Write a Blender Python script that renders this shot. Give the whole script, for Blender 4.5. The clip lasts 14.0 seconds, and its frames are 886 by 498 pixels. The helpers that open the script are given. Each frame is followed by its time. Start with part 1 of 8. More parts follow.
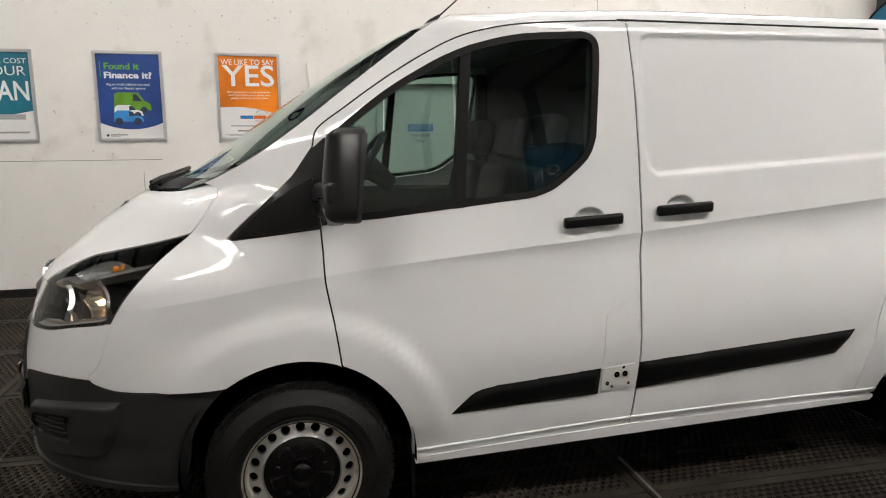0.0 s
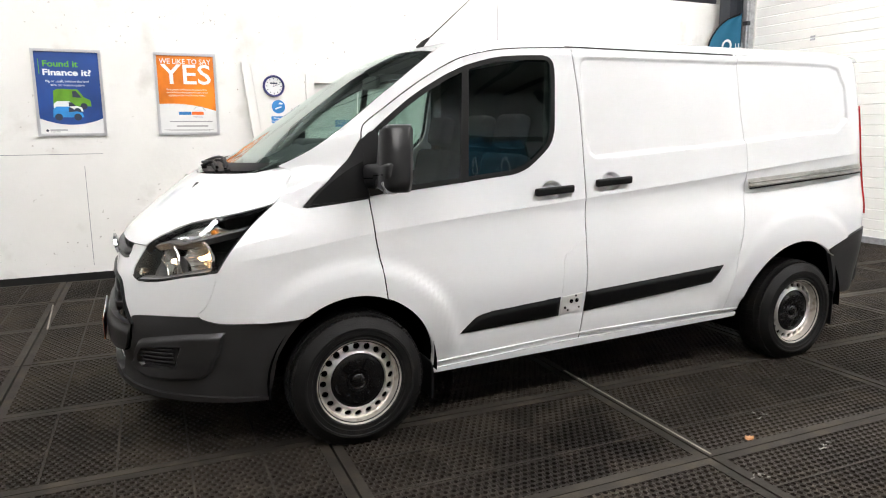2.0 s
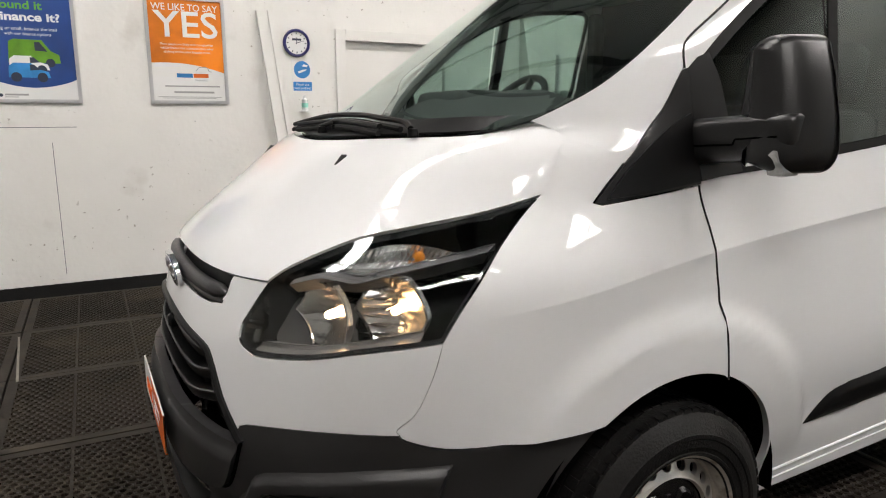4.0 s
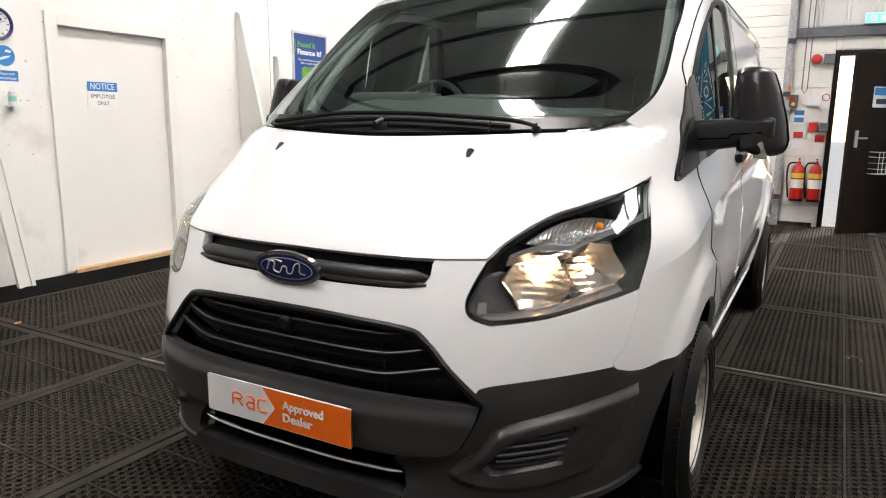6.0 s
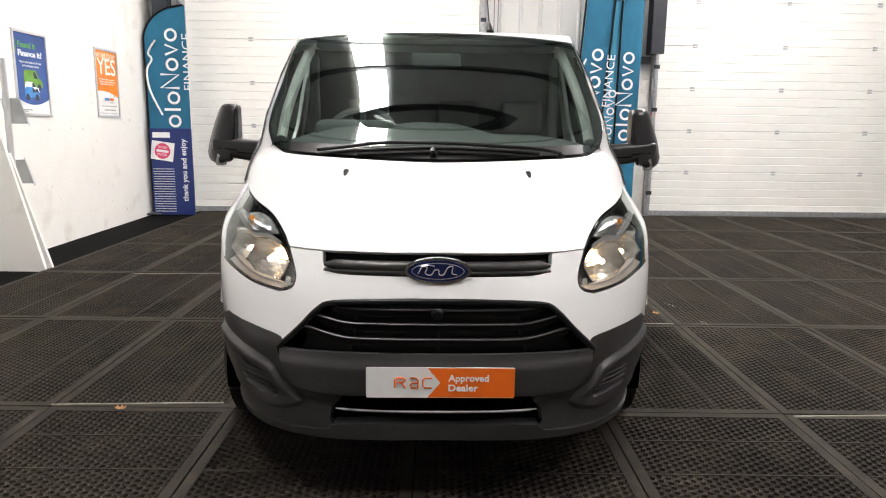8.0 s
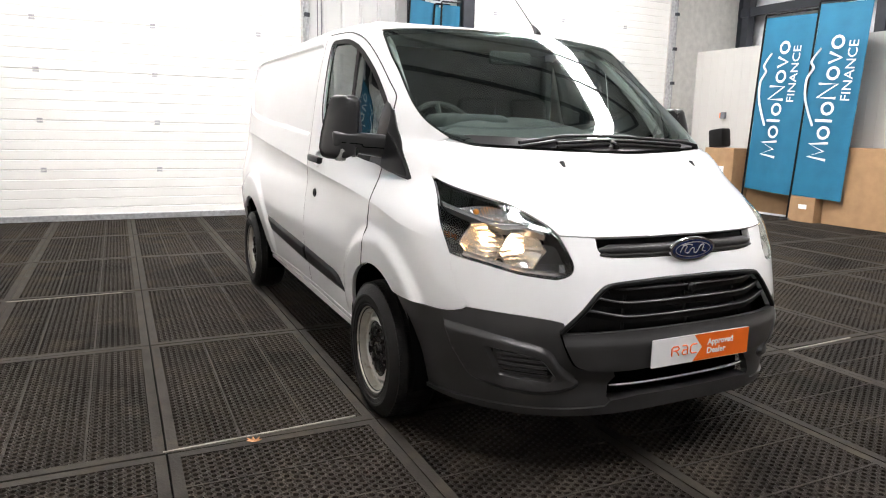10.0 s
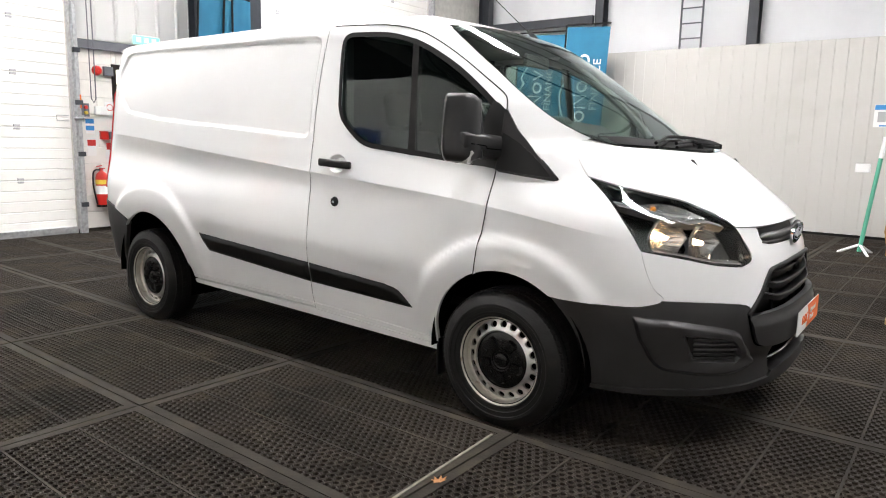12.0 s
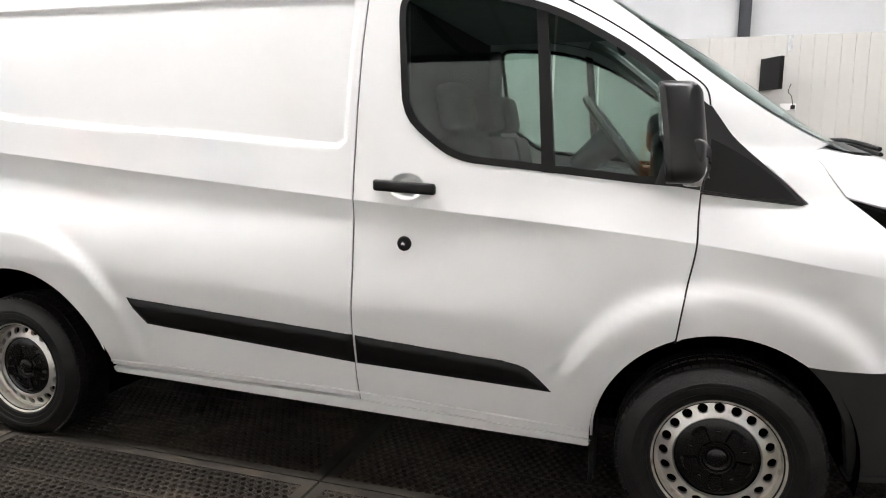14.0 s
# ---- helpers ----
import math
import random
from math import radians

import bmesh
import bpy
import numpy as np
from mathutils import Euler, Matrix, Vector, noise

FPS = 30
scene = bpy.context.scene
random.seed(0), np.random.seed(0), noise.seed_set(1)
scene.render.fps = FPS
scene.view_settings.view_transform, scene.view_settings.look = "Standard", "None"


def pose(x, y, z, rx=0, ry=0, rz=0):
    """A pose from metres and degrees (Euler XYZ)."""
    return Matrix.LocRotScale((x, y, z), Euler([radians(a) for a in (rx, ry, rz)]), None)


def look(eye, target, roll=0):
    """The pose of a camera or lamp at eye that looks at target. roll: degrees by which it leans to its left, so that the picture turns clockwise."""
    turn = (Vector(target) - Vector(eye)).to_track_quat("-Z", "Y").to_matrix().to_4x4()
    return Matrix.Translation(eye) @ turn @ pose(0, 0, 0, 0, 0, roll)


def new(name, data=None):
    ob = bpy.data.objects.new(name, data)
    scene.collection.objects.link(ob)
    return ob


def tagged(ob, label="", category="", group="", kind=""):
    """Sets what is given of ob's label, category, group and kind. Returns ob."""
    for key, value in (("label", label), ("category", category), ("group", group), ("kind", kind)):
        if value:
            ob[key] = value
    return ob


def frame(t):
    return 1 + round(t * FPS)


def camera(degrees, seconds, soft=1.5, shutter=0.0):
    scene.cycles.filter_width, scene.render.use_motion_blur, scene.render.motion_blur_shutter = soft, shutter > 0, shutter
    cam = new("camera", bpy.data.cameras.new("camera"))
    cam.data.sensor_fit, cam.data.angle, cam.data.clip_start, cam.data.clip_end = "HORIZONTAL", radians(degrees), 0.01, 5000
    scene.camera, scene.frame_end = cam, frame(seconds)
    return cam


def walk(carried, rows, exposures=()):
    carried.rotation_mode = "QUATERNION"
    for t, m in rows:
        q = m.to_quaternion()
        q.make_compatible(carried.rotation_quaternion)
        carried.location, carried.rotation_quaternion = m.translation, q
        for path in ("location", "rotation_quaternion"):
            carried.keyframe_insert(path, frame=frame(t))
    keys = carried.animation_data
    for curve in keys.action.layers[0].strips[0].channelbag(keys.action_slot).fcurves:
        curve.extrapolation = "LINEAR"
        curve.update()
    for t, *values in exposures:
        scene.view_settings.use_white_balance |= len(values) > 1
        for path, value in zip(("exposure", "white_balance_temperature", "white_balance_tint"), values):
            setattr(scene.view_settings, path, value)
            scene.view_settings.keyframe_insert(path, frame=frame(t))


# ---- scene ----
import functools

cam = camera(66.0, 14.0, soft=1.1)
PATH = [
    (0, (-0.034, -3.246, 1.476), (0.424, -1.326, 1.151), -0.4),
    (0.5, (-0.304, -3.576, 1.5), (0.385, -1.728, 1.169), -0.5),
    (1, (-0.562, -3.844, 1.505), (0.21, -2.029, 1.173), -0.6),
    (1.5, (-0.772, -3.984, 1.504), (0.026, -2.182, 1.166), -0.5),
    (2, (-0.889, -3.934, 1.477), (-0.085, -2.135, 1.135), -0.5),
    (2.5, (-0.897, -3.546, 1.469), (-0.059, -1.766, 1.109), -0.5),
    (3, (-0.997, -3.085, 1.436), (-0.118, -1.327, 1.063), -0.4),
    (3.5, (-1.132, -2.553, 1.391), (-0.222, -0.812, 1.013), -0.2),
    (4, (-1.228, -2.053, 1.331), (-0.303, -0.32, 0.952), -0.2),
    (4.2, (-1.285, -1.911, 1.304), (-0.364, -0.177, 0.921), -0.5),
    (6.3, (-2.63, -1.136, 1.325), (-0.787, -0.453, 0.958), 0.6),
    (6.5, (-2.758, -1.027, 1.359), (-0.858, -0.521, 0.992), 0.5),
    (7, (-3.067, -0.746, 1.406), (-1.117, -0.498, 1.041), 0.6),
    (7.5, (-3.305, -0.386, 1.412), (-1.343, -0.235, 1.051), 0.5),
    (7.7, (-3.36, -0.226, 1.416), (-1.394, -0.148, 1.056), 0.6),
    (9.8, (-3.041, 1.885, 1.372), (-1.243, 1.082, 1.023), 1.1),
    (10, (-2.963, 2.077, 1.359), (-1.2, 1.199, 1.012), 1.2),
    (10.5, (-2.7, 2.521, 1.344), (-1.022, 1.487, 1.006), 1.3),
    (11, (-2.406, 2.917, 1.347), (-0.862, 1.69, 1.014), 1.3),
    (11.5, (-2.015, 3.248, 1.327), (-0.626, 1.846, 1.004), 1.2),
    (12, (-1.589, 3.524, 1.296), (-0.404, 1.944, 0.984), 1.2),
    (12.5, (-1.124, 3.709, 1.3), (-0.197, 1.963, 0.993), 1.0),
    (13, (-0.62, 3.738, 1.294), (0.171, 1.926, 0.993), 0.8),
    (13.5, (-0.16, 3.585, 1.309), (0.515, 1.727, 1.004), 0.7),
    (14, (0.226, 3.215, 1.326), (0.82, 1.331, 1.015), 0.3),
]
walk(cam, [(t, look(eye, target, roll)) for t, eye, target, roll in PATH],
     [(0.0, 0.2, 6900, 11), (0.5, 0.84, 6650, 10), (1.0, 0.88, 6550, 10), (3.0, 0.88, 6500, 10), (3.5, 0.82, 6600, 10), (4.0, 0.34, 6800, 11), (4.4, 0.34, 6800, 11),
      (6.3, 0.82, 6750, 12), (6.5, 0.86, 6750, 12), (7.7, 0.88, 6750, 12), (9.8, 1.16, 6550, 12), (12.0, 1.16, 6500, 11), (14.0, 1.2, 6500, 11)])

# ---- world and light ----
world = bpy.data.worlds.new("sky")
scene.world = world
world.use_nodes = True
sky = world.node_tree.nodes.new("ShaderNodeTexSky")
sky.sky_type, sky.sun_disc = "NISHITA", False
sky.sun_elevation, sky.sun_rotation = radians(30), radians(100)
back = world.node_tree.nodes["Background"]
back.inputs["Strength"].default_value = 0.15
world.node_tree.links.new(sky.outputs[0], back.inputs["Color"])
sun = new("sun", bpy.data.lights.new("sun", "SUN"))
sun.data.energy, sun.data.angle, sun.data.color = 3.0, radians(0.6), (1.0, 0.95, 0.88)
sun.matrix_world = look((40, -20, 25), (0, 0, 0))
ROOFLIGHT = 28.5
LAMP = 18.0


# ---- materials ----
def material(name, colour, rough=0.5, metal=0.0, coat=0.0, gloss=0.5, vary=0.0, scale=8.0, bump=0.0, bump_scale=60.0,
             stain=None, stain_scale=1.5, stain_size=0.55, random_tint=0.0, speck=None, speck_scale=20.0):
    """a principled surface with grain, stains and relief"""
    m = bpy.data.materials.new(name)
    m.use_nodes = True
    t = m.node_tree
    b = t.nodes["Principled BSDF"]
    b.inputs["Roughness"].default_value, b.inputs["Metallic"].default_value = rough, metal
    b.inputs["Coat Weight"].default_value, b.inputs["Coat Roughness"].default_value = coat, 0.02
    b.inputs["Base Color"].default_value = (*colour, 1)
    b.inputs["Specular IOR Level"].default_value = gloss
    co = t.nodes.new("ShaderNodeTexCoord")
    last = None
    place = co.outputs["Object"]
    if random_tint:
        # each piece takes its own stretch of the pattern
        oi, ml, ad = t.nodes.new("ShaderNodeObjectInfo"), t.nodes.new("ShaderNodeMath"), t.nodes.new("ShaderNodeVectorMath")
        ml.operation, ad.operation = "MULTIPLY", "ADD"
        ml.inputs[1].default_value = 40.0
        t.links.new(oi.outputs["Random"], ml.inputs[0])
        t.links.new(place, ad.inputs[0])
        t.links.new(ml.outputs[0], ad.inputs[1])
        place = ad.outputs[0]

    def noise_tex(s, d=4.0):
        n = t.nodes.new("ShaderNodeTexNoise")
        n.inputs["Scale"].default_value, n.inputs["Detail"].default_value = s, d
        t.links.new(place, n.inputs["Vector"])
        return n.outputs["Fac"]

    def mix(fac, a, c):
        x = t.nodes.new("ShaderNodeMix")
        x.data_type = "RGBA"
        if isinstance(fac, float):
            x.inputs[0].default_value = fac
        else:
            t.links.new(fac, x.inputs[0])
        for v, i in ((a, 6), (c, 7)):
            if isinstance(v, tuple):
                x.inputs[i].default_value = (*v, 1)
            else:
                t.links.new(v, x.inputs[i])
        return x.outputs[2]

    def ramp(fac, lo, hi):
        r = t.nodes.new("ShaderNodeMapRange")
        r.inputs["From Min"].default_value, r.inputs["From Max"].default_value = lo, hi
        t.links.new(fac, r.inputs["Value"])
        return r.outputs[0]
    if vary:
        dark = tuple(c * (1 - vary) for c in colour)
        light = tuple(min(1, c * (1 + vary)) for c in colour)
        last = mix(ramp(noise_tex(scale), 0.3, 0.7), dark, light)
    if random_tint:
        o = t.nodes.new("ShaderNodeObjectInfo")
        h = t.nodes.new("ShaderNodeHueSaturation")
        r = t.nodes.new("ShaderNodeMapRange")
        r.inputs["To Min"].default_value, r.inputs["To Max"].default_value = 1 - random_tint, 1 + random_tint
        t.links.new(o.outputs["Random"], r.inputs["Value"])
        t.links.new(r.outputs[0], h.inputs["Value"])
        h.inputs["Color"].default_value = (*colour, 1)
        if last is not None:
            t.links.new(last, h.inputs["Color"])
        last = h.outputs[0]
    if stain:
        f = ramp(noise_tex(stain_scale, 8.0), stain_size, stain_size + 0.16)
        last = mix(f, last if last is not None else colour, stain)
        rr = t.nodes.new("ShaderNodeMapRange")
        rr.inputs["To Min"].default_value, rr.inputs["To Max"].default_value = rough, min(1.0, rough + 0.2)
        t.links.new(f, rr.inputs["Value"])
        t.links.new(rr.outputs[0], b.inputs["Roughness"])
    if speck:
        # small chips and scuffs, thicker in some patches
        chip = ramp(noise_tex(speck_scale, 3.0), 0.69, 0.74)
        patch = ramp(noise_tex(speck_scale * 0.07, 2.0), 0.42, 0.62)
        mu = t.nodes.new("ShaderNodeMath")
        mu.operation = "MULTIPLY"
        t.links.new(chip, mu.inputs[0])
        t.links.new(patch, mu.inputs[1])
        last = mix(mu.outputs[0], last if last is not None else colour, speck)
    if last is not None:
        t.links.new(last, b.inputs["Base Color"])
    if bump:
        bn = t.nodes.new("ShaderNodeBump")
        bn.inputs["Strength"].default_value, bn.inputs["Distance"].default_value = bump, 0.01
        t.links.new(noise_tex(bump_scale, 6.0), bn.inputs["Height"])
        t.links.new(bn.outputs[0], b.inputs["Normal"])
    return m


def glowing(name, colour, strength):
    m = bpy.data.materials.new(name)
    m.use_nodes = True
    b = m.node_tree.nodes["Principled BSDF"]
    b.inputs["Base Color"].default_value = (*colour, 1)
    b.inputs["Emission Color"].default_value, b.inputs["Emission Strength"].default_value = (*colour, 1), strength
    return m


def clear(name, colour, rough=0.0, mirror=0.12):
    """a thin pane: tinted passage with a glossy sheen"""
    m = bpy.data.materials.new(name)
    m.use_nodes = True
    t = m.node_tree
    t.nodes.remove(t.nodes["Principled BSDF"])
    tr, gl, mx = t.nodes.new("ShaderNodeBsdfTransparent"), t.nodes.new("ShaderNodeBsdfGlossy"), t.nodes.new("ShaderNodeMixShader")
    fr = t.nodes.new("ShaderNodeFresnel")
    fr.inputs["IOR"].default_value = 1.5
    ad = t.nodes.new("ShaderNodeMath")
    ad.operation = "ADD"
    ad.use_clamp = True
    ad.inputs[1].default_value = mirror
    tr.inputs[0].default_value = (*colour, 1)
    gl.inputs["Color"].default_value = (0.93, 1.0, 0.97, 1)
    gl.inputs["Roughness"].default_value = rough
    t.links.new(fr.outputs[0], ad.inputs[0])
    t.links.new(ad.outputs[0], mx.inputs[0])
    t.links.new(tr.outputs[0], mx.inputs[1])
    t.links.new(gl.outputs[0], mx.inputs[2])
    t.links.new(mx.outputs[0], t.nodes["Material Output"].inputs["Surface"])
    return m


PAINT = material("van_paint", (0.80, 0.805, 0.81), 0.45, coat=1.0, gloss=0.15, vary=0.012, scale=3, stain=(0.785, 0.785, 0.775), stain_scale=2.2, stain_size=0.66)
PLASTIC = material("grey_plastic", (0.032, 0.0315, 0.0318), 0.38, gloss=0.5, vary=0.2, scale=5, bump=0.08, bump_scale=400)
MIRROR_PLASTIC = material("mirror_plastic", (0.0125, 0.0125, 0.0128), 0.30, gloss=0.45, vary=0.2, scale=5, bump=0.06, bump_scale=300)
BLACK = material("black_plastic", (0.004, 0.004, 0.0043), 0.42, gloss=0.25, bump=0.05, bump_scale=300)
CAP = material("wheel_cap_plastic", (0.004, 0.004, 0.0042), 0.26, gloss=0.45, vary=0.3, scale=25, bump=0.05, bump_scale=120)
GLOSS = material("gloss_black", (0.006, 0.006, 0.007), 0.12, coat=0.5)
# near-black underside; also serves as painted shade behind the wheel rims
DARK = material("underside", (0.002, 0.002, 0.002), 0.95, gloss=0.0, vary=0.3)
RUBBER = material("rubber_seal", (0.008, 0.008, 0.008), 0.6, gloss=0.2)
TYRE = material("tyre_rubber", (0.0062, 0.0060, 0.0058), 0.58, gloss=0.25, vary=0.35, scale=14, bump=0.25, bump_scale=140, stain=(0.017, 0.015, 0.012), stain_scale=6, stain_size=0.57)
STEEL = material("wheel_steel", (0.72, 0.705, 0.68), 0.32, metal=0.85, vary=0.12, scale=9, stain=(0.26, 0.19, 0.12), stain_scale=12, stain_size=0.60, bump=0.1, bump_scale=120)
RIM_EDGE = material("rim_flange", (0.56, 0.525, 0.47), 0.45, metal=0.55, vary=0.15, scale=14, stain=(0.20, 0.14, 0.085), stain_scale=16, stain_size=0.56, bump=0.1, bump_scale=120)
CHROME = material("chrome", (0.75, 0.76, 0.78), 0.12, metal=1.0)
ALLOY = material("brushed_rail", (0.55, 0.54, 0.51), 0.3, metal=1.0, vary=0.15, scale=20)
SILVER = material("silver_frame", (0.62, 0.62, 0.63), 0.35, metal=0.8)
SCREEN_GLASS = clear("windscreen_glass", (0.66, 0.80, 0.74), 0.0, 0.07)
SIDE_GLASS = clear("side_glass", (0.44, 0.55, 0.51), 0.0, 0.0)
LENS = clear("clear_lens", (0.95, 0.96, 0.97), 0.0, 0.012)
CABIN = material("cabin_trim", (0.036, 0.043, 0.042), 0.75, vary=0.2, scale=6, bump=0.1, bump_scale=200)
FABRIC = material("seat_fabric", (0.009, 0.010, 0.012), 0.95, vary=0.3, scale=12)
LINING = material("head_lining", (0.30, 0.31, 0.30), 0.95, vary=0.1)
REFLECTOR = material("lamp_reflector", (0.72, 0.72, 0.71), 0.24, metal=1.0, vary=0.04, scale=30)
LAMP_BACK_TRIM = material("lamp_backing", (0.11, 0.11, 0.112), 0.28, vary=0.2, scale=20)
AMBER = material("amber_bulb", (0.75, 0.26, 0.03), 0.2)
BULB = glowing("headlamp_glow", (1.0, 0.58, 0.26), LAMP * 0.8)
SIDE_BULB = glowing("side_light_glow", (1.0, 0.64, 0.36), LAMP * 1.2)
RED_LENS = material("red_lens", (0.45, 0.012, 0.012), 0.15, coat=0.5)
REPEATER = material("repeater_lens", (0.30, 0.30, 0.29), 0.10, coat=1.0, vary=0.3, scale=60)
WHITE_LENS = material("white_lens", (0.75, 0.75, 0.75), 0.15, coat=0.5)
BADGE = material("badge_blue", (0.012, 0.026, 0.10), 0.2, coat=1.0, vary=0.2, scale=60)
PLATE_WHITE = material("plate_white", (0.80, 0.80, 0.80), 0.45, vary=0.03, scale=20)
PLATE_ORANGE = material("plate_orange", (0.85, 0.15, 0.010), 0.45, vary=0.04, scale=20)
INK_WHITE = material("white_ink", (0.82, 0.82, 0.82), 0.6)
INK_DARK = material("dark_ink", (0.03, 0.04, 0.07), 0.6)
INK_GREY = material("grey_ink", (0.38, 0.38, 0.38), 0.6)
INK_GREEN = material("green_ink", (0.13, 0.42, 0.04), 0.6)
INK_ORANGE = material("orange_ink", (0.80, 0.16, 0.02), 0.6)
INK_BLUE = material("blue_ink", (0.03, 0.22, 0.55), 0.6)
WALL = material("painted_wall", (0.80, 0.79, 0.76), 0.65, vary=0.02, scale=3, stain=(0.66, 0.64, 0.60), stain_scale=2.4, stain_size=0.60, bump=0.2, bump_scale=25, speck=(0.36, 0.33, 0.29), speck_scale=22.0)
BRICK_PAINT = material("painted_brick", (0.78, 0.76, 0.72), 0.6, vary=0.05, scale=7, bump=0.25, bump_scale=60, random_tint=0.05)
MORTAR = material("mortar", (0.68, 0.67, 0.63), 0.9, vary=0.1)
CLADDING = material("cladding", (0.60, 0.60, 0.59), 0.45, vary=0.03, scale=1.5)
LINER = material("liner_sheet", (0.74, 0.75, 0.77), 0.5, vary=0.03, scale=1.5)
SHUTTER = material("shutter_panel", (0.86, 0.855, 0.82), 0.5, vary=0.02, scale=2, bump=0.08, bump_scale=150)
PANEL = material("wall_panel", (0.50, 0.49, 0.465), 0.4, vary=0.03, scale=0.8, stain=(0.44, 0.43, 0.40), stain_scale=1.1, stain_size=0.62)
GALV = material("galvanised", (0.48, 0.49, 0.50), 0.45, metal=0.7, vary=0.2, scale=25)
STEEL_BLUE = material("dark_steel", (0.030, 0.034, 0.042), 0.5, vary=0.15, scale=5)
GREY_STEEL = material("grey_steel", (0.12, 0.125, 0.14), 0.5, vary=0.15, scale=5)
ROOF = material("roof_sheet", (0.50, 0.52, 0.51), 0.7, vary=0.12, scale=2)
SKYLIGHT = glowing("rooflight", (1.0, 0.976, 0.965), ROOFLIGHT)
MAT = material("rubber_mat", (0.0225, 0.0182, 0.0145), 0.60, gloss=0.12, vary=0.55, scale=1.3, stain=(0.046, 0.038, 0.029), stain_scale=3.2, stain_size=0.50, bump=0.3, bump_scale=90, random_tint=0.18)
EDGE = material("mat_edging", (0.026, 0.0225, 0.0185), 0.7, gloss=0.12, vary=0.3, scale=6, stain=(0.052, 0.044, 0.034), stain_scale=7, stain_size=0.5, bump=0.2, bump_scale=80, random_tint=0.15)
STRIP = material("joint_strip", (0.22, 0.20, 0.17), 0.55, metal=0.3, vary=0.3, scale=20)
FLOOR = material("painted_floor", (0.005, 0.005, 0.005), 0.9, gloss=0.03, vary=0.25, scale=2, bump=0.2, bump_scale=40)
FLAG = material("flag_cloth", (0.008, 0.135, 0.240), 0.7, vary=0.08, scale=4, bump=0.15, bump_scale=30)
FLAG_PALE = material("pale_flag_cloth", (0.045, 0.27, 0.42), 0.7, vary=0.08, scale=4)
DEEP_BLUE = material("deep_blue_board", (0.006, 0.022, 0.14), 0.5, vary=0.05)
POSTER_BLUE = material("poster_blue", (0.018, 0.065, 0.26), 0.35, vary=0.25, scale=2.5)
POSTER_ORANGE = material("poster_orange", (0.86, 0.22, 0.012), 0.35, vary=0.28, scale=3.0)
POSTER_TEAL = material("poster_teal", (0.012, 0.17, 0.24), 0.35, vary=0.15, scale=3.0)
PAPER = material("paper", (0.80, 0.80, 0.79), 0.5, vary=0.02)
DOOR_BROWN = material("brown_door", (0.012, 0.008, 0.006), 0.55, gloss=0.2, vary=0.25, scale=8)
DOOR_WHITE = material("white_door", (0.78, 0.77, 0.74), 0.5, stain=(0.62, 0.60, 0.56), stain_scale=3, stain_size=0.64)
WOOD = material("pale_wood", (0.50, 0.33, 0.17), 0.5, vary=0.15, scale=12)
OAK = material("desk_veneer", (0.42, 0.20, 0.055), 0.4, vary=0.18, scale=9, coat=0.2)
CARD = material("cardboard", (0.36, 0.22, 0.115), 0.85, vary=0.1, scale=6, bump=0.15, bump_scale=60)
RED = material("red_enamel", (0.52, 0.020, 0.014), 0.3, coat=0.4)
YELLOW = material("yellow_label", (0.70, 0.50, 0.05), 0.5)
SIGN_GREEN = glowing("exit_sign_glow", (0.16, 0.85, 0.70), 0.75)
LEAF = material("leaf_green", (0.030, 0.075, 0.018), 0.6, vary=0.35, scale=30, random_tint=0.2)
PLANTER = material("planter_green", (0.065, 0.075, 0.022), 0.5, vary=0.1)
BRUSHED = material("brushed_steel", (0.55, 0.55, 0.55), 0.3, metal=1.0, vary=0.1, scale=30)
SCREEN_OFF = material("screen_dark", (0.008, 0.008, 0.009), 0.45, gloss=0.2)
GREEN_TUBE = material("green_tube", (0.10, 0.42, 0.28), 0.45)
OUTSIDE = material("outside_ground", (0.30, 0.30, 0.29), 0.9, vary=0.1)
LEAF_DRY = material("dry_leaf", (0.48, 0.23, 0.10), 0.8, vary=0.2, scale=60)
WHITE_MARK = material("chalk_mark", (0.34, 0.33, 0.31), 0.8)


# ---- building helpers ----
def thing(name, label, category, at=(0, 0, 0), turn=0.0, group="", kind=""):
    ob = new(name)
    ob.empty_display_size = 0.1
    ob.matrix_world = pose(*at, 0, 0, turn)
    return tagged(ob, label, category, group, kind)


def part(name, bm, mat_, parent=None, label="", smooth=False):
    """one mesh object from a bmesh"""
    me = bpy.data.meshes.new(name)
    if smooth:
        for f in bm.faces:
            f.smooth = True
    bm.to_mesh(me)
    bm.free()
    mats = mat_ if isinstance(mat_, (list, tuple)) else [mat_]
    for one in mats:
        me.materials.append(one)
    if smooth:
        me.set_sharp_from_angle(angle=radians(38))
    ob = new(name, me)
    if parent is not None:
        ob.parent = parent
    if label:
        ob["label"] = label
    return ob


def box(bm, x0, x1, y0, y1, z0, z1, bevel=0.0, m=None, segments=2):
    """adds a box to bm"""
    vs = bmesh.ops.create_cube(bm, size=1.0)["verts"]
    for v in vs:
        v.co = Vector((x0 + (v.co.x + 0.5) * (x1 - x0), y0 + (v.co.y + 0.5) * (y1 - y0), z0 + (v.co.z + 0.5) * (z1 - z0)))
    if bevel:
        es = list({e for v in vs for e in v.link_edges})
        got = bmesh.ops.bevel(bm, geom=es, offset=bevel, segments=segments, profile=0.6, affect="EDGES")
        vs = list({v for f in got["faces"] for v in f.verts} | {v for v in vs if v.is_valid})
    if m is not None:
        bmesh.ops.transform(bm, matrix=m, verts=[v for v in vs if v.is_valid])
    return bm


def boxed(*a, **k):
    return box(bmesh.new(), *a, **k)


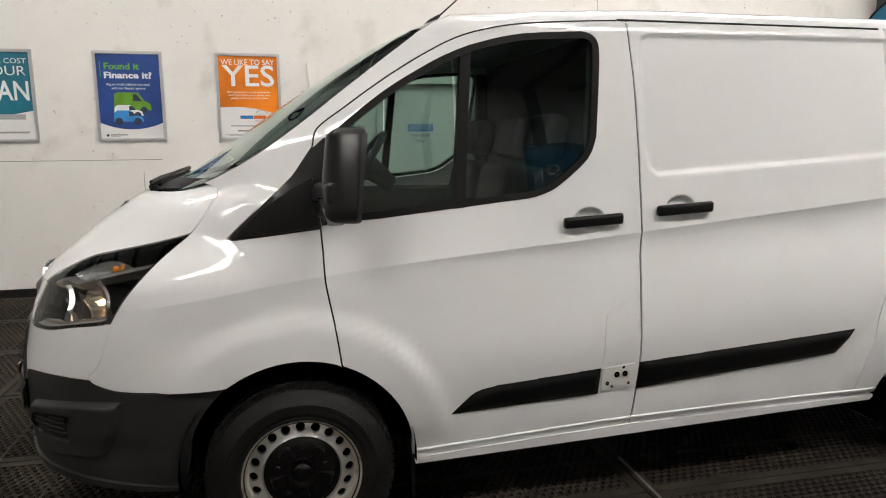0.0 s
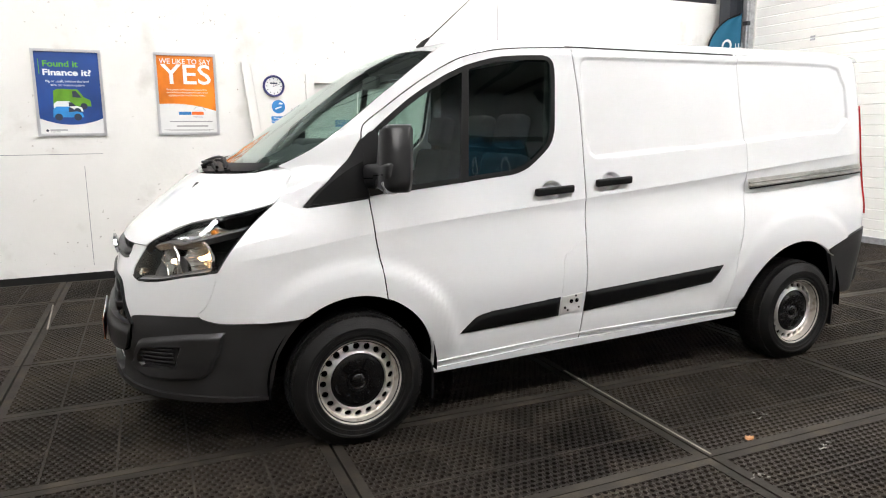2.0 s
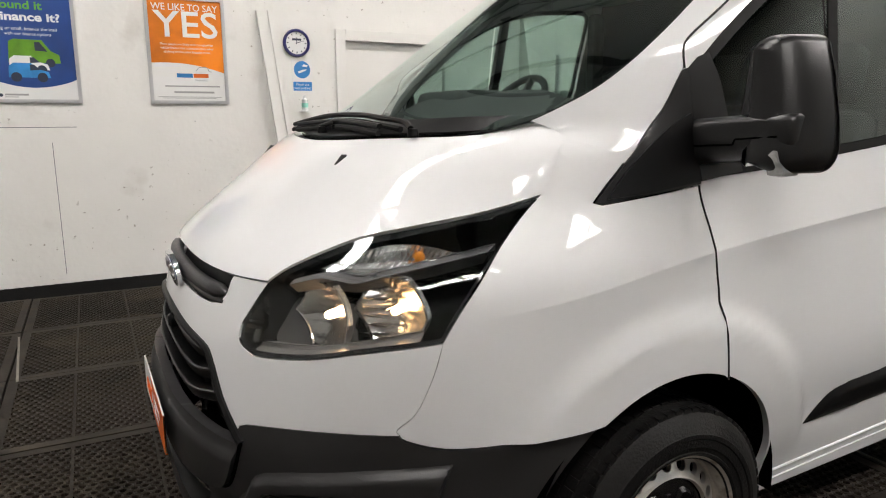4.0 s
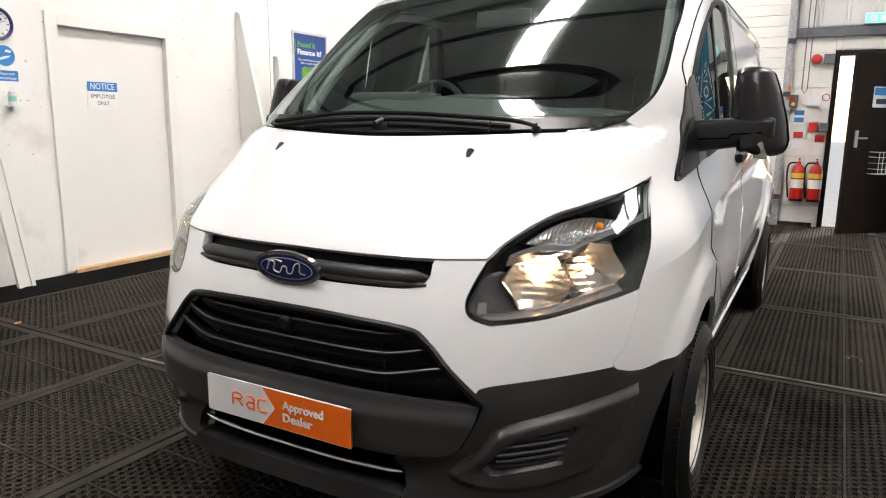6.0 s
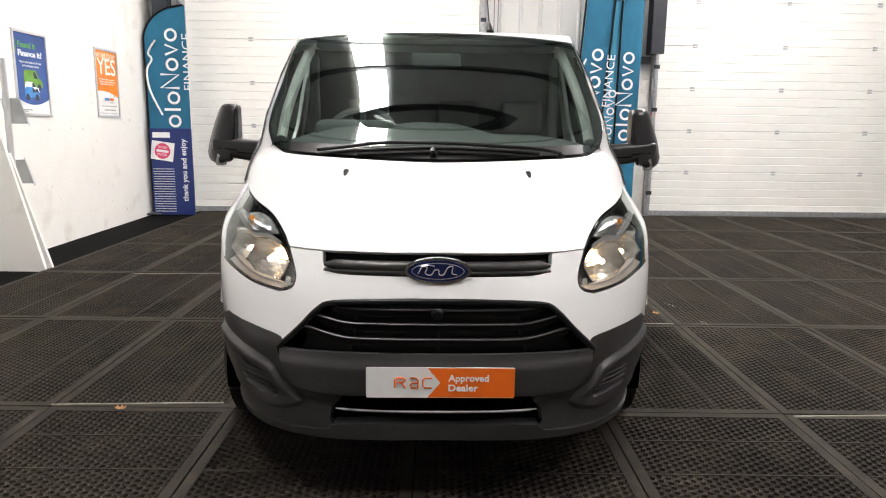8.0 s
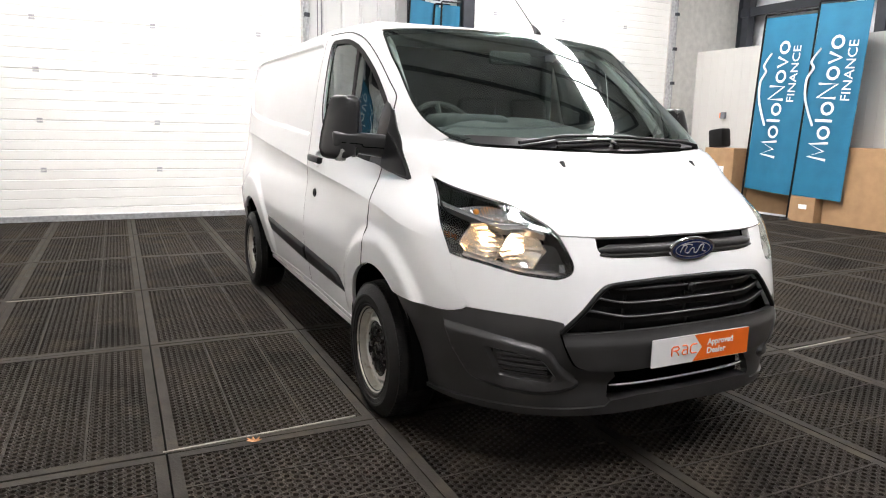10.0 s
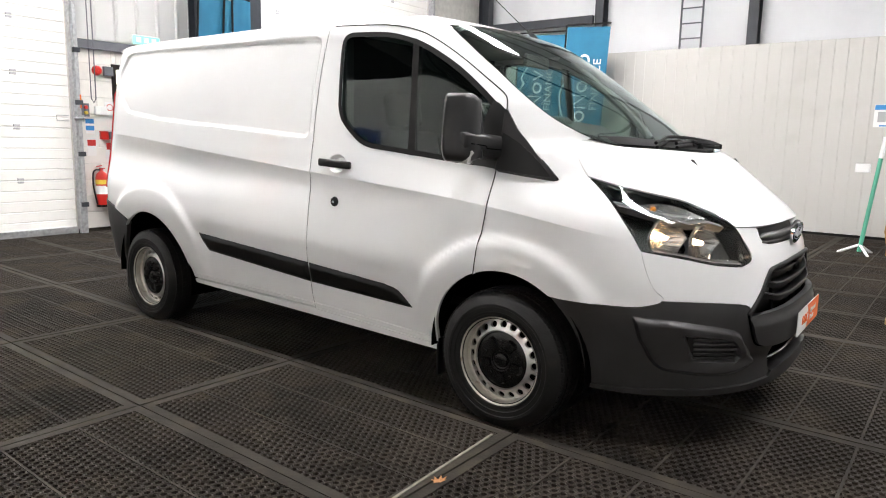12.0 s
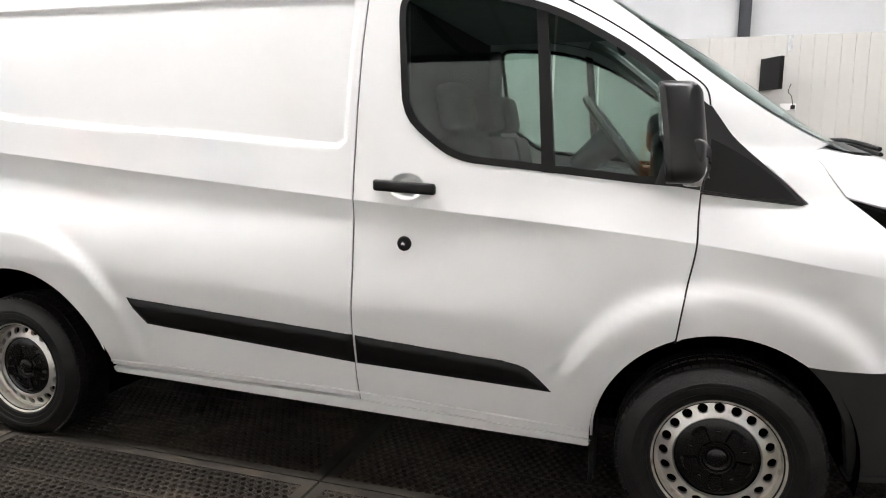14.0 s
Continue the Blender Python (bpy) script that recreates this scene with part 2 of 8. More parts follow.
def tube(bm, points, r, sides=12, cap=True):
    """a tube through points; r is one radius or one for each point"""
    rings = []
    pts = [Vector(p) for p in points]
    up = None
    for i, p in enumerate(pts):
        d = (pts[min(i + 1, len(pts) - 1)] - pts[max(i - 1, 0)]).normalized()
        if up is None:
            up = d.orthogonal().normalized()
        up = (up - d * up.dot(d)).normalized()
        side = d.cross(up)
        rad = r[i] if isinstance(r, (list, tuple)) else r
        rings.append([bm.verts.new(p + rad * (math.cos(a) * up + math.sin(a) * side))
                      for a in (2 * math.pi * j / sides for j in range(sides))])
    for a, b in zip(rings, rings[1:]):
        for j in range(sides):
            bm.faces.new((a[j], a[(j + 1) % sides], b[(j + 1) % sides], b[j]))
    if cap:
        bm.faces.new(rings[0][::-1])
        bm.faces.new(rings[-1])
    return bm


def lathe(bm, profile, steps=48, axis="y"):
    """turns (radius, along) points round an axis through the origin"""
    rings = []
    for k in range(steps):
        a = 2 * math.pi * k / steps
        c, s = math.cos(a), math.sin(a)
        rings.append([bm.verts.new((r * c, h, r * s) if axis == "y" else (r * c, r * s, h)) for r, h in profile])
    for k in range(steps):
        a, b = rings[k], rings[(k + 1) % steps]
        for i in range(len(profile) - 1):
            bm.faces.new((a[i], a[i + 1], b[i + 1], b[i]))
    return bm


def flat(bm, pts, thick, m):
    """a plate: outline pts in its own x, y plane, thick along +z, placed by m"""
    a = [bm.verts.new(m @ Vector((x, y, 0))) for x, y in pts]
    b = [bm.verts.new(m @ Vector((x, y, thick))) for x, y in pts]
    n = len(pts)
    bm.faces.new(a[::-1])
    bm.faces.new(b)
    for i in range(n):
        bm.faces.new((a[i], a[(i + 1) % n], b[(i + 1) % n], b[i]))
    return bm


def rounded(w, h, r, n=5):
    """outline of a rounded rectangle round the origin"""
    out = []
    for cx, cy, a0 in ((w / 2 - r, h / 2 - r, 0), (-w / 2 + r, h / 2 - r, 90), (-w / 2 + r, -h / 2 + r, 180), (w / 2 - r, -h / 2 + r, 270)):
        for i in range(n + 1):
            a = radians(a0 + 90 * i / n)
            out.append((cx + r * math.cos(a), cy + r * math.sin(a)))
    return out


def oval(w, h, n=40):
    return [(w / 2 * math.cos(2 * math.pi * i / n), h / 2 * math.sin(2 * math.pi * i / n)) for i in range(n)]


def bowed(points, n=6):
    """points joined by a smooth curve"""
    p = [Vector(q) for q in points]
    if len(p) < 3:
        return [tuple(q) for q in p]
    out = []
    for i in range(len(p) - 1):
        a, b, c, d = p[max(i - 1, 0)], p[i], p[i + 1], p[min(i + 2, len(p) - 1)]
        for j in range(n):
            t = j / n
            out.append(tuple(0.5 * ((2 * b) + (c - a) * t + (2 * a - 5 * b + 4 * c - d) * t * t + (3 * b - a - 3 * c + d) * t ** 3)))
    out.append(tuple(p[-1]))
    return out


def lettering(name, text, size, mat_, parent, m, label="", width=0.0, spacing=1.0, bold=0.0):
    """flat letters in their own x, y plane, set by m; width squeezes them to fit"""
    cu = bpy.data.curves.new(name, "FONT")
    cu.body, cu.size, cu.extrude, cu.align_x, cu.align_y = text, size, 0.0006, "CENTER", "CENTER"
    cu.space_character, cu.offset, cu.resolution_u = spacing, bold, 3
    tmp = bpy.data.objects.new(name, cu)
    scene.collection.objects.link(tmp)
    me = bpy.data.meshes.new_from_object(tmp.evaluated_get(bpy.context.evaluated_depsgraph_get()))
    bpy.data.objects.remove(tmp)
    bpy.data.curves.remove(cu)
    if width and len(me.vertices):
        xs = [v.co.x for v in me.vertices]
        k = width / (max(xs) - min(xs))
        mid = (max(xs) + min(xs)) / 2
        for v in me.vertices:
            v.co.x = (v.co.x - mid) * k
    me.transform(m)
    me.materials.clear()
    me.materials.append(mat_)
    ob = new(name, me)
    ob.parent = parent
    if label:
        ob["label"] = label
    return ob


ON_Y_WALL = pose(0, 0, 0, 90, 0, 0)      # plates that face -y

# ---- the hall ----
WX, WY, PY, RZ = 7.63, 4.33, -8.6, 6.2
BX, FY = -9.5, -10.3

bm = boxed(BX - 0.3, WX + 0.3, FY - 0.3, WY + 0.3, -0.30, -0.022)
tagged(part("floor", bm, FLOOR), "dark painted concrete floor under rubber mats", "floor", kind="structure")
bm = boxed(WX + 0.3, 60, -60, 60, -0.30, -0.03)
tagged(part("ground", bm, OUTSIDE), "pale concrete yard outside the doors", "ground", kind="structure")

DX0, DX1, DZ = 1.10, 2.22, 2.08   # staff door in the painted wall
NTOP = 3.35                       # offices behind this wall are lower than the hall
bm = boxed(BX, DX0, WY, WY + 0.2, -0.02, NTOP)
box(bm, DX1, WX, WY, WY + 0.2, -0.02, NTOP)
box(bm, DX0, DX1, WY, WY + 0.2, DZ, NTOP)
wall_north = tagged(part("wall_north", bm, WALL), "white painted board wall with scuffs and seams", "wall", kind="structure")
bm = bmesh.new()
for sx, z0, z1 in ((-1.385, 0.06, 1.14), (-4.0, 0.06, 3.2), (3.62, 0.06, 3.2), (-0.28, 1.3, 1.31)):
    box(bm, sx, sx + 0.004, WY - 0.0015, WY + 0.002, z0, z1)
box(bm, -3.6, -1.2, WY - 0.0015, WY + 0.002, 1.262, 1.266)
part("board_seam", bm, INK_DARK, wall_north)
tagged(part("office_roof", boxed(BX, WX + 0.3, WY + 0.2, WY + 5.0, NTOP - 0.15, NTOP - 0.02), ROOF), "flat grey top of the offices behind the wall", "roof", kind="structure")
tagged(part("wall_outer", boxed(BX, WX + 0.3, WY + 5.0, WY + 5.2, NTOP - 0.15, RZ), STEEL_BLUE), "dark outer wall above the offices", "wall", kind="structure")
for side_x in (BX - 0.2, WX + 0.25):
    tagged(part("wall_end", boxed(side_x, side_x + 0.2, WY + 0.2, WY + 5.0, NTOP - 0.15, RZ), GREY_STEEL), "grey end wall above the offices", "wall", kind="structure")
tagged(part("wall_behind", boxed(BX - 0.2, BX, FY, WY, -0.02, RZ), CLADDING), "plain pale wall", "wall", kind="structure")
tagged(part("wall_far", boxed(BX, WX, FY - 0.2, FY, -0.02, RZ), LINER), "pale clad wall beyond the partition", "wall", kind="structure")

# end wall: two shutters, a brick pier with a door between them
R1, R2 = (-0.73, 3.78), (-8.10, -3.54)
RTOP = 4.6
DY0, DY1, DH = -2.22, -1.28, 2.22
bm = boxed(WX, WX + 0.25, R1[1], WY, -0.02, RZ)
box(bm, WX, WX + 0.25, R1[0], R1[1], RTOP, RZ)
box(bm, WX, WX + 0.25, WY, WY + 0.2, NTOP, RZ)
box(bm, WX, WX + 0.25, DY1, R1[0], -0.02, 2.40)
box(bm, WX, WX + 0.25, R2[1], DY0, -0.02, 2.40)
box(bm, WX, WX + 0.25, DY0, DY1, DH, 2.40)
box(bm, WX, WX + 0.25, R2[0], R2[1], RTOP, RZ)
box(bm, WX, WX + 0.25, FY, R2[0], -0.02, RZ)
box(bm, WX, WX + 0.25, R2[1], R1[0], 2.40, RZ)
wall_east = tagged(part("wall_east", bm, MORTAR), "end wall of painted blockwork and grey cladding", "wall", kind="structure")


def cladding(name, x, y0, y1, z0, z1, pitch=0.3):
    """ribbed sheet on the end wall"""
    b = bmesh.new()
    y, prof = y0, []
    while y < y1 - 1e-6:
        prof += [(y, 0.0), (min(y + pitch * 0.8, y1), 0.0), (min(y + pitch * 0.86, y1), 0.022), (min(y + pitch * 0.94, y1), 0.022)]
        y += pitch
    prof.append((y1, 0.0))
    lo = [b.verts.new((x - 0.012 - d, q, z0)) for q, d in prof]
    hi = [b.verts.new((x - 0.012 - d, q, z1)) for q, d in prof]
    for i in range(len(prof) - 1):
        if (lo[i].co - lo[i + 1].co).length > 1e-5:
            b.faces.new((lo[i], lo[i + 1], hi[i + 1], hi[i]))
    return b


part("cladding_sheet", cladding("c", WX, R2[1] + 0.1, R1[0] - 0.1, 2.52, RZ), CLADDING, wall_east)
part("cladding_sheet", cladding("c", WX, R1[1] + 0.1, WY - 0.01, 0.0, RZ), CLADDING, wall_east)
part("steel_rail", boxed(WX - 0.06, WX, R2[1] + 0.12, R1[0] - 0.1, 2.385, 2.50, 0.006), GREY_STEEL, wall_east, "grey steel rail")
part("concrete_edge", boxed(WX - 0.03, WX - 0.002, DY1 + 0.06, R1[0], -0.02, 0.05), EDGE, wall_east)


def shutter(y0, y1, name, columns):
    """sectional overhead door of ribbed insulated panels"""
    th = thing(name, "cream sectional overhead door, closed, with small hinges", "overhead door", (WX + 0.1, 0, 0), kind="structure")
    z, k = 0.048, 0
    while z < RTOP:
        h = 0.655
        b = bmesh.new()
        # five shallow ribs a panel
        prof = [(0.0, 0.0)]
        ribs = 5
        for i in range(ribs):
            a, c = h * i / ribs, h * (i + 1) / ribs
            prof += [(a + 0.010, 0.009), (c - 0.010, 0.009), (c, 0.0)]
        ends = [[b.verts.new((-0.05 - d, y, z + q)) for q, d in prof] for y in (y0, y1)]
        backs = [[b.verts.new((0.0, y, z + q)) for q in (0, h - 0.003)] for y in (y0, y1)]
        for i in range(len(prof) - 1):
            b.faces.new((ends[0][i], ends[1][i], ends[1][i + 1], ends[0][i + 1]))
        b.faces.new((backs[0][0], backs[0][1], backs[1][1], backs[1][0]))
        for e, bk in zip(ends, backs):
            b.faces.new((*e, bk[1], bk[0]))
        part("panel", b, SHUTTER, th)
        if k:
            for y in [c for c in columns if y0 + 0.1 < c < y1 - 0.04]:
                b = boxed(-0.072, -0.058, y - 0.035, y + 0.035, z - 0.034, z - 0.009, 0.003)
                box(b, -0.072, -0.058, y - 0.035, y + 0.035, z + 0.004, z + 0.029, 0.003)
                part("hinge", b, GALV, th)
        z += h + 0.003
        k += 1
    # unseen sheet, added to stop daylight leaking through the panel gaps
    part("backing", boxed(0.002, 0.02, y0, y1, 0.0, RTOP + 0.05), GALV, th)
    b = boxed(-0.09, -0.03, y0, y1, 0.0, 0.084, 0.004)
    part("bottom_seal", b, GALV, th, "galvanised bottom rail")
    for y in (y0 - 0.045, y1 + 0.045):
        b = boxed(-0.19, -0.08, y - 0.045, y + 0.045, 0, RTOP, 0.004)
        box(b, -0.22, -0.19, y - 0.018, y + 0.018, 0.3, RTOP, 0.004)
        part("guide_rail", b, GALV, th)
        z = 0.35
        while z < RTOP:
            part("roller_bracket", boxed(-0.235, -0.17, y - 0.05, y + 0.03, z, z + 0.06, 0.005), STEEL_BLUE, th)
            z += 0.655
    return th


door_a = shutter(*R1, "overhead_door", (2.80, 1.355, -0.09))
door_b = shutter(*R2, "overhead_door", (-4.14, -5.57, -7.0))
part("warning_tag", boxed(-0.205, -0.192, R2[1] + 0.02, R2[1] + 0.07, 1.58, 1.72), INK_ORANGE, door_b, "orange tag")
part("warning_tag", boxed(-0.205, -0.192, R1[0] - 0.09, R1[0] - 0.03, 1.62, 1.79), INK_ORANGE, door_a, "orange tag")
bolt = part("bolt", tube(bmesh.new(), [(-0.22, R1[0] - 0.10, 1.49), (-0.22, R1[0] + 0.03, 1.49)], 0.014), GALV, door_a, "slide bolt")
part("bolt_plate", boxed(-0.215, -0.19, R1[0] - 0.11, R1[0] + 0.0, 1.45, 1.53, 0.006), GALV, bolt)
part("bolt_loop", tube(bmesh.new(), [(-0.075, R1[0] + 0.02, 1.455), (-0.075, R1[0] + 0.17, 1.455), (-0.075, R1[0] + 0.17, 1.525), (-0.075, R1[0] + 0.02, 1.525)], 0.005, 6), GALV, bolt)

# steel frame
for y in (R2[1] + 0.10, -2.54, R1[1] + 0.28, FY + 0.3):
    b = boxed(WX - 0.30, WX - 0.28, y - 0.1, y + 0.1, 0, RZ)
    box(b, WX - 0.06, WX - 0.04, y - 0.1, y + 0.1, 0, RZ)
    box(b, WX - 0.28, WX - 0.06, y - 0.006, y + 0.006, 0, RZ)
    if y not in (R2[1] + 0.10, -2.54):
        tagged(part("steel_column", b, STEEL_BLUE), "dark steel column against the wall", "column", kind="structure")
    else:
        bmesh.ops.delete(b, geom=[v for v in b.verts if v.co.z < 1.0], context="VERTS")
        box(b, WX - 0.30, WX - 0.28, y - 0.1, y + 0.1, 2.52, RZ)
        box(b, WX - 0.06, WX - 0.04, y - 0.1, y + 0.1, 2.52, RZ)
        box(b, WX - 0.28, WX - 0.06, y - 0.006, y + 0.006, 2.52, RZ)
        tagged(part("steel_column", b, STEEL_BLUE), "dark steel column above the rail", "column", kind="structure")
for x in (4.7, 1.7, -1.05, -3.9):
    b = boxed(x - 0.09, x + 0.09, FY + 0.02, FY + 0.04, 0, RZ)
    box(b, x - 0.09, x + 0.09, FY + 0.24, FY + 0.26, 0, RZ)
    box(b, x - 0.006, x + 0.006, FY + 0.04, FY + 0.24, 0, RZ)
    tagged(part("steel_column", b, STEEL_BLUE), "dark steel column against the far wall", "column", kind="structure")
tagged(part("steel_rail", boxed(4.8, WX, FY + 0.26, FY + 0.36, 3.75, 3.92), STEEL_BLUE), "dark steel rail across the columns", "rail", kind="structure")

# roof with rooflights and purlins
STRIPS = ((1.17, 0.29, ((1.47, 7.4), (-4.6, -0.3))), (-4.7, 0.36, ((1.47, 7.4), (-5.0, -1.2))))
bm = boxed(BX, WX + 0.3, FY - 0.2, WY + 5.2, RZ + 0.02, RZ + 0.12)
tagged(part("ceiling", bm, ROOF), "grey ribbed sheet roof on dark purlins", "roof", kind="structure")
for yc, hw, bays in STRIPS:
    for xa, xb in bays:
        b = boxed(xa, xb, yc - hw, yc + hw, RZ - 0.01, RZ + 0.015)
        tagged(part("rooflight", b, SKYLIGHT), "translucent rooflight strip in the sheet roof", "rooflight", kind="structure")
x = 1.43 - 1.04 * int((1.43 - BX) / 1.04)
while x < WX:
    tagged(part("purlin", boxed(x, x + 0.07, FY, WY + 5.0, RZ - 0.17, RZ - 0.03), STEEL_BLUE), "dark steel purlin under the roof", "beam", kind="structure")
    x += 1.04
for x in (-8.2, -1.4):
    b = boxed(x - 0.1, x + 0.1, FY, WY + 5.0, RZ - 0.62, RZ - 0.24)
    tagged(part("rafter", b, STEEL_BLUE), "deep dark steel rafter", "beam", kind="structure")

# partition of ribbed white panels
wall_south = thing("wall_south", "white ribbed panel partition, streaked, open above", "partition", (0, 0, 0), kind="structure")
PTOP = 2.95
x, n = 7.35, 0
while x > -6.0:
    w = 1.11
    b = bmesh.new()
    prof = []
    for i in range(6):
        a = x - w * i / 6
        prof += [(a - 0.002, 0.0), (a - 0.007, 0.003), (a - w / 6 + 0.007, 0.003), (a - w / 6 + 0.002, 0.0)]
    lo = [b.verts.new((q, PY + d, 0.0)) for q, d in prof]
    hi = [b.verts.new((q, PY + d, PTOP)) for q, d in prof]
    for i in range(len(prof) - 1):
        b.faces.new((lo[i], lo[i + 1], hi[i + 1], hi[i]))
    k = [b.verts.new((q, PY - 0.08, z)) for q, z in ((prof[0][0], 0), (prof[-1][0], 0), (prof[-1][0], PTOP), (prof[0][0], PTOP))]
    b.faces.new(k)
    b.faces.new((*hi, k[2], k[3]))
    part("panel", b, PANEL, wall_south)
    x -= w
    n += 1
part("end_channel", boxed(-1.60, -1.53, PY + 0.008, PY + 0.02, 2.72, PTOP, 0.002), GALV, wall_south)

# painted blocks of the pier, each on its own
def blocks(y0, y1, z0, z1):
    bw, bh = 0.44, 0.215
    r = 0
    z = z0
    while z < z1 - 0.02:
        y = y0 - (bw / 2 if r % 2 else 0)
        while y < y1:
            a, c = max(y, y0) + 0.004, min(y + bw, y1) - 0.004
            h = min(z + bh, z1) - z
            if c - a > 0.03:
                part("block", boxed(WX - 0.012, WX - 0.001, a, c, z + 0.004, z + h - 0.004, 0.003, segments=1), BRICK_PAINT, wall_east)
            y += bw
        z += bh
        r += 1


blocks(DY1, R1[0] - 0.1, 0.05, 2.385)
blocks(R2[1] + 0.1, DY0, 0.0, 2.385)
blocks(DY0, DY1, DH + 0.01, 2.385)

# ---- the van ----
# body sections: height, nose, half width, corner length, corner power
ZS = (0.18, 0.24, 0.33, 0.42, 0.48, 0.60, 0.66, 0.75, 0.84, 0.91, 0.965, 1.05, 1.157, 1.213, 1.26, 1.31, 1.37, 1.50, 1.65, 1.80, 1.89, 1.95)
XF = (-0.985, -1.03, -1.05, -1.035, -1.06, -1.062, -1.05, -1.03, -1.01, -0.985, -0.965, -0.875, -0.745, -0.665, -0.585, -0.44, -0.325, -0.13, 0.085, 0.305, 0.45, 0.62)
WS = (0.86, 0.875, 0.895, 0.914, 0.922, 0.945, 0.954, 0.963, 0.966, 0.965, 0.959, 0.940, 0.918, 0.910, 0.902, 0.895, 0.888, 0.870, 0.845, 0.812, 0.788, 0.735)
LS = (0.80, 0.84, 0.85, 0.85, 0.85, 0.85, 0.85, 0.84, 0.82, 0.80, 0.78, 0.72, 0.66, 0.62, 0.60, 0.57, 0.50, 0.40, 0.38, 0.36, 0.34, 0.34)
MS = (3.0, 3.0, 3.0, 3.0, 3.0, 3.0, 3.0, 2.95, 2.85, 2.7, 2.6, 2.45, 2.45, 2.75, 3.15, 3.8, 4.7, 6.3, 7.0, 6.5, 6.3, 6.0)
XR = 3.87


def spline(zs, vs, z):
    """smooth value at z through the knots"""
    i = 0
    while i < len(zs) - 2 and z > zs[i + 1]:
        i += 1
    h = zs[i + 1] - zs[i]
    d = (vs[i + 1] - vs[i]) / h

    def slope(j):
        if j <= 0 or j >= len(zs) - 1:
            return d
        a = (vs[j] - vs[j - 1]) / (zs[j] - zs[j - 1])
        b = (vs[j + 1] - vs[j]) / (zs[j + 1] - zs[j])
        return 0.0 if a * b <= 0 else 2 * a * b / (a + b)
    t = (z - zs[i]) / h
    p, q = slope(i), slope(i + 1)
    return ((2 * t ** 3 - 3 * t * t + 1) * vs[i] + (t ** 3 - 2 * t * t + t) * h * p
            + (3 * t * t - 2 * t ** 3) * vs[i + 1] + (t ** 3 - t * t) * h * q)


@functools.lru_cache(maxsize=None)
def sect(z):
    """nose, half width, corner length and power of the body at height z"""
    z = min(max(z, ZS[0]), ZS[-1])
    return tuple(spline(ZS, a, z) for a in (XF, WS, LS, MS))


def side_y(x, z):
    """half width of the bare body at x, z"""
    f, w, l, m = sect(round(z, 4))
    t = w
    if x < f + l:
        k = min(1.0, max(0.0, (f + l - x) / l))
        t = w * (1 - k * k) ** (1 / m)
    t *= 1 - 0.042 * smooth(1.0, 1.16, z) * (1 - smooth(-0.25, 0.75, x))
    r = max(0.0, min(1.0, (x - 2.7) / 0.8))
    t *= 1 - 0.03 * r * r
    k = max(0.0, min(1.0, (x - 3.47) / 0.40))
    return t * (1 - k * k) ** (1 / 2.4)


def front_x(y, z):
    """front of the bare body at y, z"""
    f, w, l, m = sect(round(z, 4))
    k = min(1.0, abs(y) / w)
    return f + l - l * (1 - k ** m) ** 0.5


def wrap(v, z):
    """the point of the bare body at girth v (0 on the centre line, negative on the near side) and height z"""
    s = 1 if v >= 0 else -1
    a = abs(v) + sect(round(z, 4))[0]
    lo, hi = sect(round(z, 4))[0], min(XR, a)
    for _ in range(22):
        x = (lo + hi) / 2
        if x + side_y(x, z) < a:
            lo = x
        else:
            hi = x
    x = (lo + hi) / 2
    return x, s * (a - x), z


def girth(x, y, z):
    return math.copysign(abs(y) + x - sect(round(z, 4))[0], y)


AXLES, HUB, ARCH = (0.0, 2.925), 0.322, (0.402, 0.445)


def smooth(a, b, x):
    t = max(0.0, min(1.0, (x - a) / (b - a)))
    return t * t * (3 - 2 * t)


def crease(x):
    """height of the shoulder crease along the side"""
    return spline((-0.6, -0.436, 0.112, 1.28, 2.4, 3.02, 3.7), (0.905, 0.932, 1.013, 1.112, 1.21, 1.268, 1.315), x)


def edge_distance(p, poly):
    """signed distance of p to an outline, positive inside"""
    x, z = p
    best, ins = 9.0, False
    for (ax, az), (bx, bz) in zip(poly, poly[1:] + poly[:1]):
        dx, dz = bx - ax, bz - az
        t = max(0.0, min(1.0, ((x - ax) * dx + (z - az) * dz) / (dx * dx + dz * dz + 1e-12)))
        best = min(best, math.hypot(x - ax - t * dx, z - az - t * dz))
        if (az > z) != (bz > z) and x < (bx - ax) * (z - az) / (bz - az) + ax:
            ins = not ins
    return best if ins else -best


RECESS_OFF = [(1.318, 1.80), (1.33, 1.845), (1.375, 1.862), (1.9, 1.872), (2.4, 1.878), (2.9, 1.884), (3.36, 1.888), (3.44, 1.865), (3.50, 1.74), (3.47, 1.58), (3.31, 1.455), (2.9, 1.402), (2.1, 1.350), (1.37, 1.300), (1.335, 1.325)]
RECESS_SLIDE = [(1.312, 1.80), (1.325, 1.845), (1.365, 1.860), (2.0, 1.866), (2.60, 1.868), (2.60, 1.395), (2.0, 1.358), (1.375, 1.322), (1.338, 1.348), (1.305, 1.46)]
RECESS_REAR = [(2.30, 1.870), (3.30, 1.874), (3.38, 1.855), (3.43, 1.74), (3.43, 1.53), (3.31, 1.445), (2.30, 1.378)]


@functools.lru_cache(maxsize=None)
def recess_cached(points):
    return [(x, z - crease(x)) for x, z in points]


def recess_line(poly):
    """a pressed panel's outline, measured from the crease"""
    return recess_cached(tuple(poly))


def recess_cuts(*polys):
    """edge loops that follow a pressed panel's border"""
    out = []
    for poly in polys:
        for g in (-0.005, 0.003, 0.011, 0.019):
            line = inset(recess_line(poly), g)
            out += list(zip(line, line[1:] + line[:1]))
    return out


